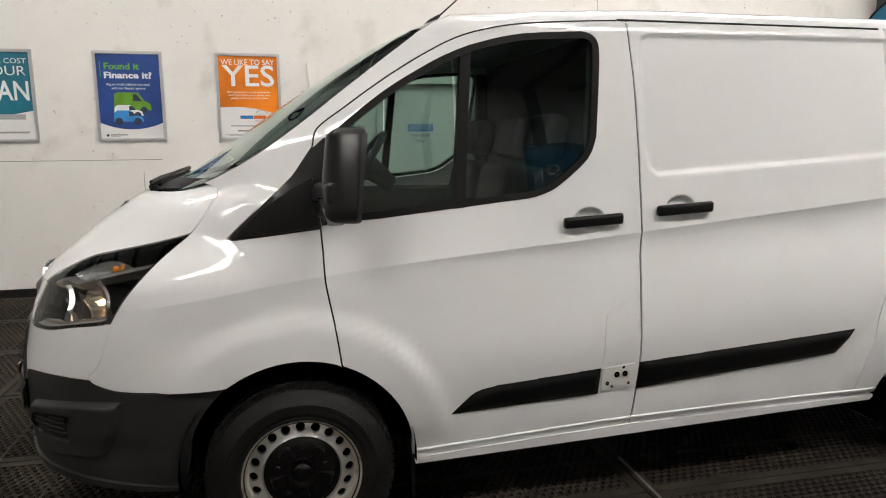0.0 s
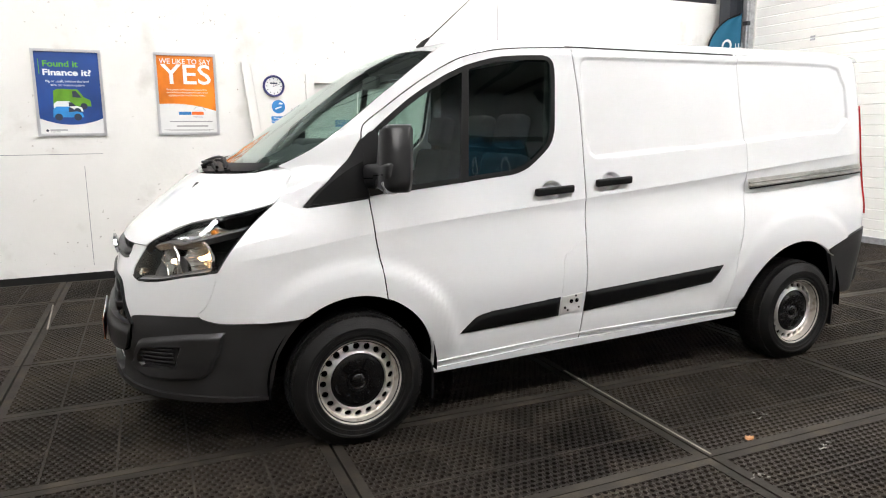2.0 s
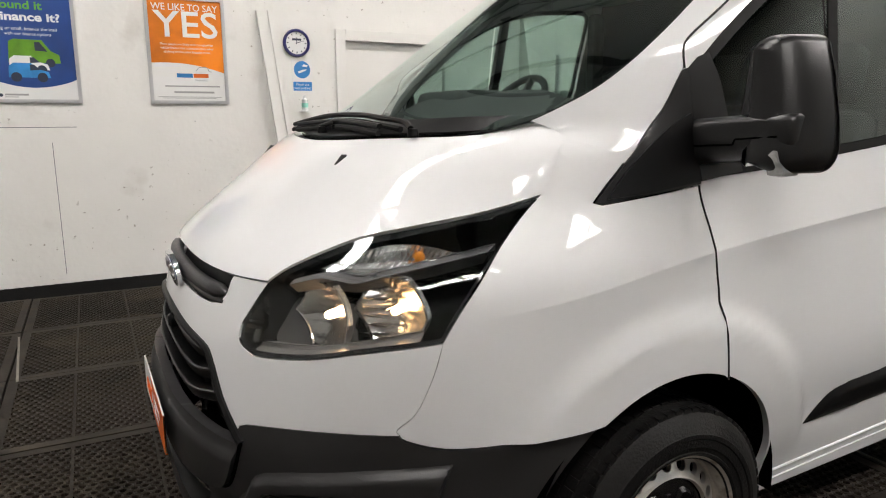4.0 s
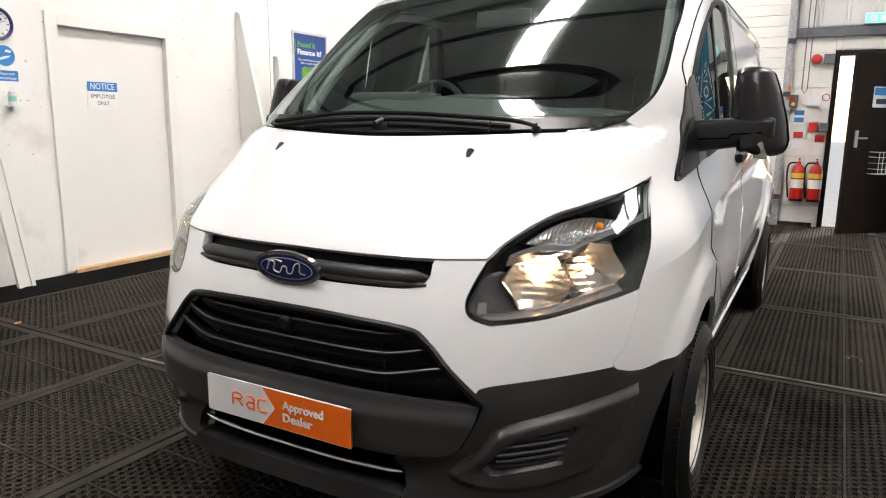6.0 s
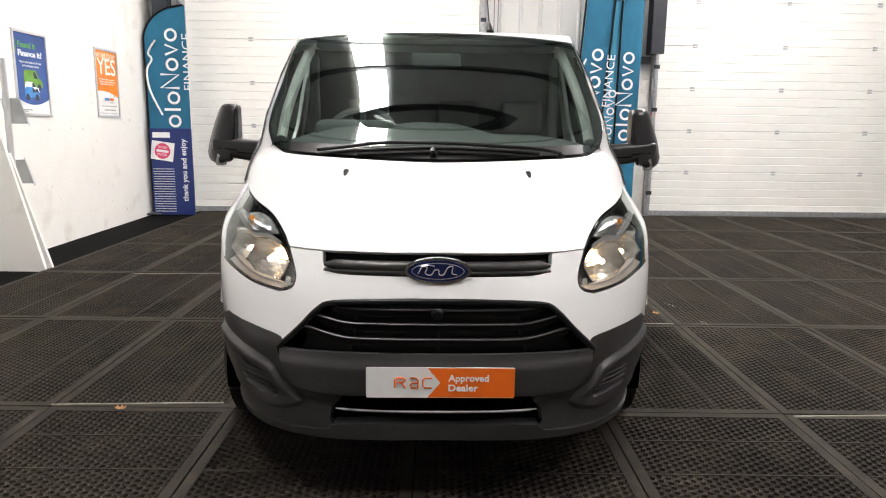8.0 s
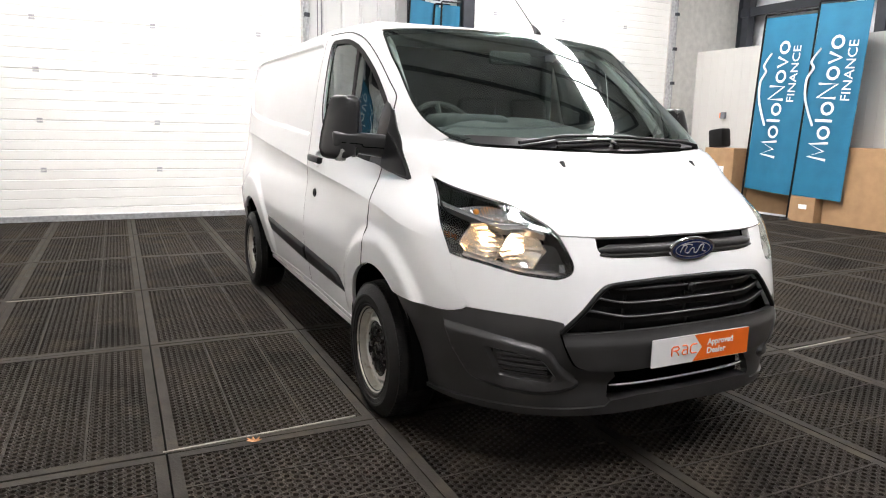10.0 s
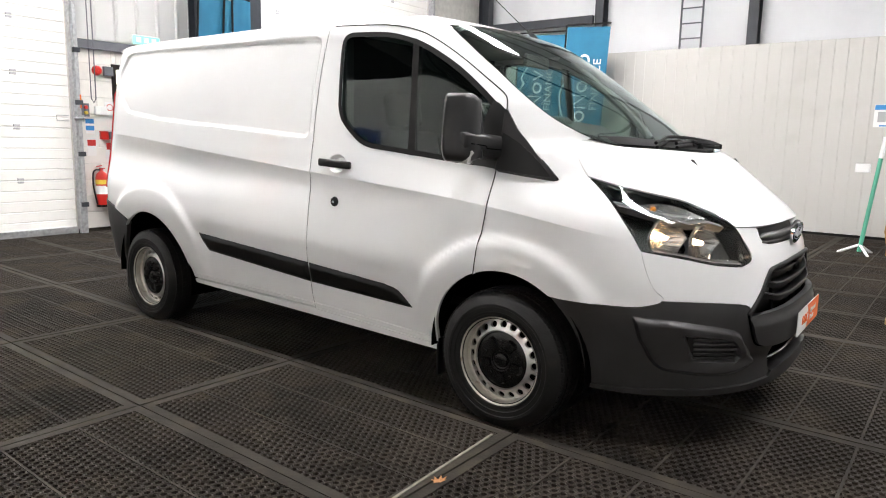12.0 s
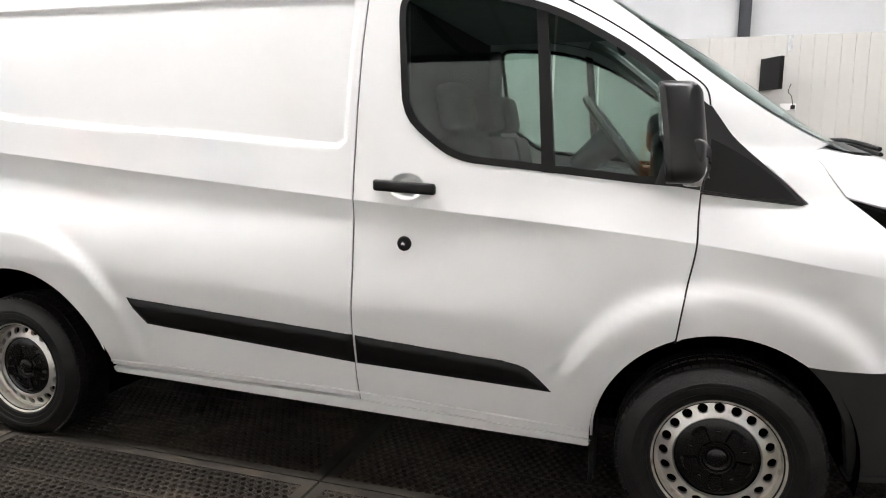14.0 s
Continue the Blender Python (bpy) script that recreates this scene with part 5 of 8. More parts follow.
    # sill
    skin("sill", [[(0.42, 0.262), (2.46, 0.318), (2.475, 0.342), (1.29, 0.333), (0.9, 0.316), (0.408, 0.289)]], on_side(s, 0.004, False), PAINT, van, step=0.06, depth=0.05, gap=0.0, label="white sill")
    b = tube(bmesh.new(), [tuple(on_side(s, -0.02, False)(0.42 + 0.205 * k, 0.268 + 0.0056 * k)) for k in range(11)], 0.018, 8)
    part("sill_flange", b, DARK, van, smooth=True)
    pts = [tuple(on_side(s, 0.0005)(x, z)) for x, z in bowed([(0.415, 0.321), (0.9, 0.347), (1.29, 0.364), (1.9, 0.372), (2.47, 0.374)], 6)]
    part("sill_ledge", tube(bmesh.new(), pts, 0.0055, 8), PAINT, van, smooth=True)
    # unseen dark box, added to keep light out from under the van
    part("sill_floor", boxed(0.43, 2.48, min(s * 0.60, s * 0.80), max(s * 0.60, s * 0.80), 0.305, 0.335), DARK, van)
    # rear bumper corner and tail lamp
    poly = [(3.235, 0.640), (3.33, 0.48), (3.36, 0.365), (3.62, 0.365), (3.62, 0.812), (3.50, 0.797), (3.30, 0.730), (3.215, 0.672)]
    skin("rear_bumper_corner", [poly], on_side(s, 0.012, False), PLASTIC, van, step=0.05, depth=0.03, gap=0.0)

# pillars, rails and header above the doors and screen
def resample(points, n):
    """n + 1 points at even steps along a line"""
    p = [Vector(q) for q in points]
    at = [0.0]
    for a, b_ in zip(p, p[1:]):
        at.append(at[-1] + (b_ - a).length)
    out = []
    for k in range(n + 1):
        d, i = at[-1] * k / n, 0
        while i < len(p) - 2 and at[i + 1] < d:
            i += 1
        t = (d - at[i]) / max(1e-9, at[i + 1] - at[i])
        out.append(tuple(p[i].lerp(p[i + 1], min(1.0, t))))
    return out


def edge_y(x):
    """half width of the roof's lower edge, narrowing to the corner of the screen"""
    return 0.735 + (side_y(x, 1.912) - 0.735) * smooth(0.60, 0.95, x)


for f in (lambda q: q, flip):
    over3 = [(x, side_y(x, z), z) for x, z in bowed(OVER[:-1], 3)]
    sail3 = [(x, side_y(x, z), z) for x, z in bowed(SAIL_UP[:5], 4)]
    outer = [(-0.268, 0.818, 1.284)] + sail3[::-1] + over3
    cut_at = min(range(len(outer)), key=lambda i: abs(outer[i][0] - 0.60) + 9 * (outer[i][2] < 1.7))
    inner = bowed(SIDE_EDGE[:-1], 4)
    above = [tuple(on_glass(0.0)(*round_nose([inner[-1]])[0])), (bow_x(0.742, 1.885), 0.742, 1.885), (bow_x(0.735, 1.912), 0.735, 1.912)] + [(x, edge_y(x), 1.913) for x in (0.66, 0.72, 0.80, 0.90, 1.05, 1.30)]
    below = outer[cut_at:] + [(1.30, side_y(1.30, 1.913), 1.913)]
    b = bmesh.new()
    rows_ = []
    for a, c, n in ((inner, outer[:cut_at + 1], 40), (above, below, 24)):
        a, c = resample(a, n), resample(c, n)
        va, vc = round_nose(f(a)), round_nose(f(c))
        for k, ((v0, z0), (v1, z1)) in enumerate(zip(va, vc)):
            rim = on_glass(0.0)(v0, z0) if n == 40 else Vector(f([a[k]])[0])
            lift = rim - on_nose(-0.001)(v0, z0)
            rows_.append([b.verts.new(on_nose(-0.001)(v0 + (v1 - v0) * t / 6, z0 + (z1 - z0) * t / 6) + lift * (1 - t / 6) ** 2) for t in range(7)])
    for p, q in zip(rows_, rows_[1:]):
        for i in range(6):
            b.faces.new((p[i], p[i + 1], q[i + 1], q[i]))
    bmesh.ops.remove_doubles(b, verts=b.verts[:], dist=0.0003)
    bmesh.ops.recalc_face_normals(b, faces=b.faces[:])
    part("pillar_frame", b, PAINT, van, smooth=True)
b = bmesh.new()
cols = []
for k in range(-24, 25):
    y = 0.742 * k / 24
    z0 = spline((0.0, 0.25, 0.52, 0.70, 0.76), (1.905, 1.899, 1.885, 1.868, 1.855), abs(y))
    cols.append([b.verts.new((bow_x(y, z), y, z)) for z in (z0, z0 + (1.912 - z0) * 0.5, 1.912)])
for c, d in zip(cols, cols[1:]):
    for i in range(2):
        b.faces.new((c[i], d[i], d[i + 1], c[i + 1]))
part("roof_header", b, PAINT, van, smooth=True)

for s in (1, -1):
    skin("pillar_patch", [[(-0.295, 1.262), (-0.20, 1.236), (-0.085, 1.222), (-0.060, 1.262), (-0.17, 1.292), (-0.25, 1.312)]], on_side(s, -0.003, False), PAINT, step=0.03, depth=0.0, gap=0.0)
    skin("pillar_patch", [[(1.16, 1.86), (1.36, 1.86), (1.36, 1.928), (1.16, 1.928)]], on_side(s, -0.006, False), PAINT, step=0.05, depth=0.0, gap=0.0)

# roof
b = bmesh.new()
ring = []
base = [(bow_x(0.735 * k / 15, 1.912), 0.735 * k / 15, 1.912) for k in range(16)] + [(x, edge_y(x), 1.912) for x in (0.66, 0.72, 0.80, 0.90, 1.0, 1.15)]
base += [(x, side_y(x, 1.912), 1.912) for x in [1.30 + 0.08 * k for k in range(29)]]
base = base + [(3.62 + 0.22 * (1 - (y / 0.72) ** 2) ** 0.5, y, 1.912) for y in (0.70, 0.6, 0.4, 0.2, 0.0)]
loop = base + [(x, -y, z) for x, y, z in base[::-1] if y > 1e-6]
cx = 2.0
levels = ((1.0, 0.0), (0.985, 0.022), (0.965, 0.036), (0.93, 0.047), (0.85, 0.058), (0.6, 0.068), (0.3, 0.072), (0.02, 0.073))
for k, h in levels:
    ring.append([b.verts.new((cx + (x - cx) * (1 - (1 - k) * (0.45 if k > 0.9 else 1)), y * k, z + h * smooth(0.2, 1.5, x))) for x, y, z in loop])
for p, q in zip(ring, ring[1:]):
    for i in range(len(loop)):
        b.faces.new((p[i], p[(i + 1) % len(loop)], q[(i + 1) % len(loop)], q[i]))
b.faces.new(ring[-1])
bmesh.ops.recalc_face_normals(b, faces=b.faces[:])
if sum(f.normal.z for f in b.faces) < 0:
    bmesh.ops.reverse_faces(b, faces=b.faces[:])
part("roof", b, PAINT, van, smooth=True)
for s in (1, -1):
    for line, r in ((bowed(OVER[:-1], 3), 0.0030), (bowed(CUT[3:], 4), 0.0028), (bowed(BACK_CUT, 4), 0.0011)):
        pts = [tuple(on_side(s, 0.0003)(x, z)) for x, z in line]
        part("shut_line", tube(bmesh.new(), pts, r, 6), RUBBER, van, "dark door gap")
    if s < 0:
        pts = [(x, s * (side_y(x, 1.909) + 0.0005), 1.909) for x in [1.24 + 0.05 * k for k in range(25)]]
        part("drip_channel", tube(bmesh.new(), pts, 0.0045, 6), RUBBER, van)

# rear end
b = bmesh.new()
rows_ = []
for z in [0.36 + 0.05 * k for k in range(32)]:
    w = side_y(3.60, z)
    rows_.append([b.verts.new((3.60 + 0.27 * (1 - abs(k / 8) ** 2.6), w * k / 8, z)) for k in range(-8, 9)])
for p, q in zip(rows_, rows_[1:]):
    for i in range(16):
        b.faces.new((p[i], p[i + 1], q[i + 1], q[i]))
part("rear_doors", b, PAINT, van, "white rear doors", smooth=True)
part("rear_bumper", box(bmesh.new(), 3.58, 3.87, -0.72, 0.72, 0.36, 0.60, 0.05), PLASTIC, van, "grey rear bumper", smooth=True)
for s in (1, -1):
    poly = [(3.605, 0.90), (3.64, 0.92), (3.68, 1.02), (3.68, 1.5), (3.64, 1.62), (3.605, 1.60)]
    lampr = skin("tail_lamp", [poly], lambda x, z: Vector((x, s * (side_y(x, z) + 0.012), z)), RED_LENS, van, step=0.05, depth=0.02, gap=0.0, label="tall red tail lamp")
    skin("reverse_lens", [[(3.61, 1.10), (3.675, 1.10), (3.675, 1.24), (3.61, 1.24)]], lambda x, z: Vector((x, s * (side_y(x, z) + 0.014), z)), WHITE_LENS, lampr, step=0.05, depth=0.0, gap=0.0)

# dark lining behind the skins
b = bmesh.new()
zs = [0.30 + 0.045 * k for k in range(36)]
for s in (1, -1):
    grid = []
    for z in zs:
        row = []
        for i in range(110):
            v = 0.02 + i * 0.045
            x, y, _ = wrap(v, z)
            row.append((x + (0.10 if x < 0.2 else 0.0), s * max(0.0, y - 0.05), z))
        grid.append(row)
    for i in range(len(zs) - 1):
        for j in range(109):
            q = [grid[i][j], grid[i][j + 1], grid[i + 1][j + 1], grid[i + 1][j]]
            x, z = sum(p[0] for p in q) / 4, sum(p[2] for p in q) / 4
            if x > 3.6 or (z > 1.16 and x < 1.30) or any(math.hypot(x - ax, z - HUB) < 0.47 for ax in AXLES):
                continue
            b.faces.new([b.verts.new(p) for p in q])
bmesh.ops.remove_doubles(b, verts=b.verts[:], dist=0.0005)
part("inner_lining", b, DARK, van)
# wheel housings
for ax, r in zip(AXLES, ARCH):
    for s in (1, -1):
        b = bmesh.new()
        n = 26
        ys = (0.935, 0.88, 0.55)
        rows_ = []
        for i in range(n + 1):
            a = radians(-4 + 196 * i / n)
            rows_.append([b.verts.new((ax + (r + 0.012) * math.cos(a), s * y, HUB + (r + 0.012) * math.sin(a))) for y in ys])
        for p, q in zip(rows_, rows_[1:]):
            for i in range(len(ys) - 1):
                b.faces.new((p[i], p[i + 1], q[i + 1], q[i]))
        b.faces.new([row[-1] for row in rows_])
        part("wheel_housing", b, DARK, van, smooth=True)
        # mud flap
        if ax < 1:
            part("mud_flap", boxed(0.40, 0.415, s * 0.80 - 0.09, s * 0.80 + 0.09, 0.13, 0.32, 0.004), BLACK, van)
        else:
            part("mud_flap", boxed(3.355, 3.37, s * 0.80 - 0.10, s * 0.80 + 0.10, 0.15, 0.42, 0.004), BLACK, van)


# wheels
def wheel(ax, s, name):
    tyre = lathe(bmesh.new(), [(0.208, -0.105), (0.222, -0.112), (0.262, -0.119), (0.310, -0.110), (0.332, -0.094), (0.342, -0.072), (0.3455, -0.035), (0.346, 0.0),
                               (0.3455, 0.035), (0.342, 0.072), (0.334, 0.092), (0.324, 0.103), (0.312, 0.109), (0.309, 0.113), (0.285, 0.1195), (0.282, 0.1225), (0.270, 0.1225), (0.267, 0.1195),
                               (0.246, 0.1195), (0.243, 0.116), (0.232, 0.114), (0.230, 0.117), (0.223, 0.116), (0.218, 0.108), (0.206, 0.100)], 96)
    for v in tyre.verts:
        # pressed flat where it stands on the mats
        if v.co.z < -0.3235:
            v.co.y *= 1 + 0.9 * (-0.3235 - v.co.z)
            v.co.z = -0.3235
    w = part(name, tyre, TYRE, van, "worn black tyre on a silver steel rim", smooth=True)
    w.matrix_local = pose(ax, s * 0.866, 0.309, 0, 0, 0 if s > 0 else 180) @ Matrix.Diagonal((0.951, 1, 0.951, 1))
    # tread blocks
    b = bmesh.new()
    for k in range(72):
        a = 2 * math.pi * k / 72
        for y0, y1, sh in ((0.066, 0.096, 0.0), (0.02, 0.055, 0.02), (-0.03, 0.012, 0.035)):
            if abs((math.degrees(a + sh) - 90 + 180) % 360 - 180) < 22:
                continue
            m = pose(0, 0, 0, 0, math.degrees(a + sh), 0)
            box(b, 0.336 - (0.006 if y1 > 0.09 else 0), 0.3485 - (0.008 if y1 > 0.09 else 0), y0, y1, -0.0115, 0.0115, m=m)
    part("tread", b, TYRE, w)
    # rim
    prof = [(0.222, 0.096), (0.223, 0.104), (0.218, 0.109), (0.212, 0.106), (0.206, 0.092), (0.202, 0.076), (0.203, 0.066), (0.195, 0.058)]
    rim = part("rim", lathe(bmesh.new(), prof, 80), RIM_EDGE, w, "scuffed silver rim", smooth=True)
    # disc with a ring of round holes
    b = bmesh.new()
    N, seg = 20, 16
    for k in range(N):
        a0 = 2 * math.pi * k / N
        da = 2 * math.pi / N
        ro, ri, rc = 0.198, 0.146, 0.175
        P = lambda r, a: (r * math.cos(a), 0.059 + 0.023 * smooth(-0.200, -0.128, -r), r * math.sin(a))
        outer = []
        for t in range(seg):
            th_ = 2 * math.pi * t / seg
            ux, uz = math.cos(th_), math.sin(th_)
            m_ = max(abs(ux), abs(uz))
            outer.append((rc + (ro - rc if ux > 0 else rc - ri) * ux / m_, a0 + da / 2 * uz / m_))
        ov = [b.verts.new(P(*q)) for q in outer]
        hr = 0.0162
        iv = [b.verts.new(P(rc + hr * math.cos(2 * math.pi * t / seg), a0 + hr * 1.1 * math.sin(2 * math.pi * t / seg) / rc)) for t in range(seg)]
        bv = [b.verts.new((v.co.x, v.co.y - 0.014, v.co.z)) for v in iv]
        for t in range(seg):
            u = (t + 1) % seg
            b.faces.new((ov[t], ov[u], iv[u], iv[t]))
            b.faces.new((iv[t], iv[u], bv[u], bv[t]))
    bmesh.ops.remove_doubles(b, verts=b.verts[:], dist=0.0005)
    bmesh.ops.recalc_face_normals(b, faces=b.faces[:])
    part("rim_disc", b, STEEL, w, smooth=True)
    # black disc standing in for the shade seen through the rim holes
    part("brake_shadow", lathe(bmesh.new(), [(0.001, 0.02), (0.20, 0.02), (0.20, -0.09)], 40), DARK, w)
    b = lathe(bmesh.new(), [(0.1465, 0.0755), (0.151, 0.080), (0.146, 0.083), (0.140, 0.074)], 60)
    part("disc_lip", b, STEEL, w, smooth=True)
    # black centre cap
    cap = part("centre_cap", lathe(bmesh.new(), [(0.001, 0.084), (0.030, 0.084), (0.034, 0.081), (0.037, 0.074), (0.046, 0.076), (0.050, 0.082), (0.056, 0.083), (0.060, 0.077), (0.100, 0.076), (0.128, 0.073), (0.138, 0.069), (0.143, 0.060)], 60), CAP, w, "black plastic wheel cap", smooth=True)
    for k in range(5):
        m = pose(0, 0, 0, 0, 72 * k + 18, 0)
        tab = bmesh.new()
        lo_ = [tab.verts.new(m @ Vector((r, 0.072, z))) for r, z in ((0.060, -0.020), (0.112, -0.030), (0.122, -0.016), (0.122, 0.016), (0.112, 0.030), (0.060, 0.020))]
        hi_ = [tab.verts.new(m @ Vector((r, 0.086, z))) for r, z in ((0.064, -0.014), (0.104, -0.022), (0.112, -0.011), (0.112, 0.011), (0.104, 0.022), (0.064, 0.014))]
        tab.faces.new(hi_)
        for i in range(6):
            tab.faces.new((lo_[i], lo_[(i + 1) % 6], hi_[(i + 1) % 6], hi_[i]))
        bmesh.ops.recalc_face_normals(tab, faces=tab.faces[:])
        part("cap_tab", tab, CAP, cap)
        m = pose(0, 0, 0, 0, 72 * k + 54, 0)
        part("wheel_nut", box(bmesh.new(), 0.084, 0.100, 0.074, 0.0825, -0.008, 0.008, 0.003, m=m), GLOSS, cap)


for ax in AXLES:
    for s in (1, -1):
        wheel(ax, s, "wheel")

# mirrors
for s in (1, -1):
    m = part("door_mirror", bmesh.new(), MIRROR_PLASTIC, van, "tall black twin-glass door mirror")
    hang = pose(0.157, s * 1.078, 1.358, 0, 0, s * 6)
    # tall head, narrower below where the arm comes in
    SHELL = [(-0.086, 0.138), (-0.072, 0.147), (-0.010, 0.148), (0.010, 0.138), (0.040, 0.060), (0.066, -0.030), (0.078, -0.095), (0.072, -0.128), (0.046, -0.151), (0.004, -0.146), (-0.012, -0.120), (-0.020, -0.060), (-0.030, -0.030), (-0.090, -0.024)]
    b = bmesh.new()
    rings = []
    for t in (0.0, 0.03, 0.08, 0.16, 0.28, 0.45, 0.65, 0.85, 0.97, 1.0):
        # rounded in plan from the inner front edge to the outer back edge
        g = 0.30 + 0.70 * (1 - (1 - t) ** 2.2) ** 0.5 if t < 1 else 0.975
        k = 0.84 + 0.16 * smooth(-0.05, 0.26, t)
        rings.append([b.verts.new((-0.062 + 0.128 * t + 0.014 * (q / 0.146), s * (-0.088 + (p + 0.088) * g), -0.02 + (q + 0.02) * k)) for p, q in SHELL])
    n = len(SHELL)
    for p, q in zip(rings, rings[1:]):
        for i in range(n):
            b.faces.new((p[i], p[(i + 1) % n], q[(i + 1) % n], q[i]))
    b.faces.new(rings[0])
    b.faces.new(rings[-1])
    bmesh.ops.recalc_face_normals(b, faces=b.faces[:])
    bmesh.ops.bevel(b, geom=[e for e in b.edges if abs(e.verts[0].co.x - e.verts[1].co.x) > 0.002 and len(e.link_faces) == 2 and e.calc_face_angle(0) > 0.5], offset=0.012, segments=3, profile=0.5, affect="EDGES")
    bmesh.ops.transform(b, matrix=hang, verts=b.verts[:])
    part("mirror_shell", b, MIRROR_PLASTIC, m, smooth=True)
    b = boxed(0.062, 0.0695, s * -0.034 - 0.044, s * -0.034 + 0.044, -0.012, 0.122, 0.003)
    for v in b.verts:
        v.co.x += 0.014 * v.co.z / 0.146
    bmesh.ops.transform(b, matrix=hang, verts=b.verts[:])
    part("mirror_glass", b, CHROME, m, "mirror glass")
    b = bmesh.new()
    ys = [0.84, 0.90, 0.96, 1.02, 1.07, 1.100, 1.114, 1.120]
    rings = []
    for y in ys:
        u = (y - 0.88) / 0.21
        k = 1.0 if y < 1.09 else 0.94 if y < 1.11 else 0.86 if y < 1.118 else 0.70
        xc, zc, w, hgt = 0.134 + 0.026 * u, 1.271 + 0.026 * u, 0.062 * k, (0.056 - 0.010 * u) * k
        rings.append([b.verts.new((xc + w * cx_, s * y, zc + hgt * cz_)) for cx_, cz_ in [(math.copysign(abs(math.cos(a)) ** 0.5, math.cos(a)), math.copysign(abs(math.sin(a)) ** 0.5, math.sin(a))) for a in [2 * math.pi * k2 / 24 for k2 in range(24)]]])
    for p, q in zip(rings, rings[1:]):
        for i in range(24):
            b.faces.new((p[i], p[(i + 1) % 24], q[(i + 1) % 24], q[i]))
    b.faces.new(rings[0])
    b.faces.new(rings[-1][::-1])
    bmesh.ops.recalc_face_normals(b, faces=b.faces[:])
    part("mirror_arm", b, MIRROR_PLASTIC, m, smooth=True)
    for ya, za, yb, zb2 in ((0.88, 1.262, 0.985, 1.268), (0.985, 1.268, 0.99, 1.280), (0.99, 1.280, 1.085, 1.288)):
        pts = [(0.134 + 0.026 * (y - 0.88) / 0.21 - 0.0612, s * y, z) for y, z in ((ya, za), (yb, zb2))]
        part("arm_groove", tube(bmesh.new(), pts, 0.0024, 6), DARK, m)
    b = box(bmesh.new(), 0.092, 0.150, s * 1.070 - 0.024, s * 1.070 + 0.024, 1.200, 1.262, 0.014)
    for v in b.verts:
        if v.co.z < 1.225:
            v.co.x += 0.012
            v.co.y += s * 0.012
    part("side_repeater", b, REPEATER, m, "clear side repeater", smooth=True)

# aerial
b = tube(bmesh.new(), [(0.60, -0.30, 1.925), (0.625, -0.30, 1.958), (0.66, -0.30, 1.985)], [0.022, 0.014, 0.006], 10)
aerial = part("aerial", b, BLACK, van, smooth=True)
part("aerial_rod", tube(bmesh.new(), [(0.65, -0.30, 1.975), (1.02, -0.30, 2.30)], [0.004, 0.002], 6), BLACK, aerial)

# cabin
b = box(bmesh.new(), -0.20, 0.26, -0.78, 0.78, 0.85, 1.275, 0.06, segments=3)
for k in range(-7, 8):
    bmesh.ops.bisect_plane(b, geom=b.verts[:] + b.edges[:] + b.faces[:], plane_co=(0, 0.1 * k, 0), plane_no=(0, 1, 0))
bmesh.ops.bisect_plane(b, geom=b.verts[:] + b.edges[:] + b.faces[:], plane_co=(0.03, 0, 0), plane_no=(1, 0, 0))
for v in b.verts:
    if v.co.z > 1.1:
        v.co.z += (0.095 + 0.055 * math.exp(-(v.co.y / 0.22) ** 4)) * smooth(-0.16, 0.10, v.co.x)
        v.co.z -= 0.05 * smooth(0.5, 0.85, abs(v.co.y)) - 0.05 * math.exp(-((v.co.y - 0.40) / 0.2) ** 2)
dash = part("dashboard", b, CABIN, van, "dark grey dashboard", smooth=True)
b = box(bmesh.new(), 0.05, 0.28, 0.20, 0.60, 1.28, 1.435, 0.055, segments=4)
part("binnacle", b, CABIN, dash, smooth=True)
b = bmesh.new()
tilt = pose(0.40, 0.40, 1.345, 0, -52, 0)
pts = [tilt @ Vector((0.19 * math.cos(a), 0.19 * math.sin(a), 0)) for a in [2 * math.pi * k / 32 for k in range(33)]]
tube(b, pts, 0.015, 8, cap=False)
steer = part("steering_wheel", b, CABIN, van, "dark steering wheel", smooth=True)
b = bmesh.new()
for a in (0, 180, 270):
    tube(b, [tilt @ Vector((0.03 * math.cos(radians(a)), 0.03 * math.sin(radians(a)), -0.02)), tilt @ Vector((0.185 * math.cos(radians(a)), 0.185 * math.sin(radians(a)), 0))], 0.016, 8)
part("spoke", b, CABIN, steer)
b = lathe(bmesh.new(), [(0.001, 0.01), (0.055, 0.008), (0.065, -0.03), (0.04, -0.20)], 20, "z")
part("wheel_boss", b, CABIN, steer, smooth=True).matrix_local = tilt
for y, w in ((0.42, 0.25), (-0.15, 0.25), (-0.55, 0.22)):
    seat = part("seat", box(bmesh.new(), 0.42, 0.90, y - w * 0.95, y + w * 0.95, 0.62, 0.80, 0.06), FABRIC, van, "dark fabric seat", smooth=True)
    b = box(bmesh.new(), -0.07, 0.07, y - w * 0.92, y + w * 0.92, 0.0, 0.60, 0.06, segments=3)
    bmesh.ops.transform(b, matrix=pose(0.90, 0, 0.76, 0, 12, 0), verts=b.verts[:])
    part("seat_back", b, FABRIC, seat, smooth=True)
    b = box(bmesh.new(), -0.05, 0.05, y - 0.13, y + 0.13, 0.63, 0.82, 0.045, segments=3)
    bmesh.ops.transform(b, matrix=pose(0.90, 0, 0.76, 0, 12, 0), verts=b.verts[:])
    part("head_restraint", b, FABRIC, seat, smooth=True)
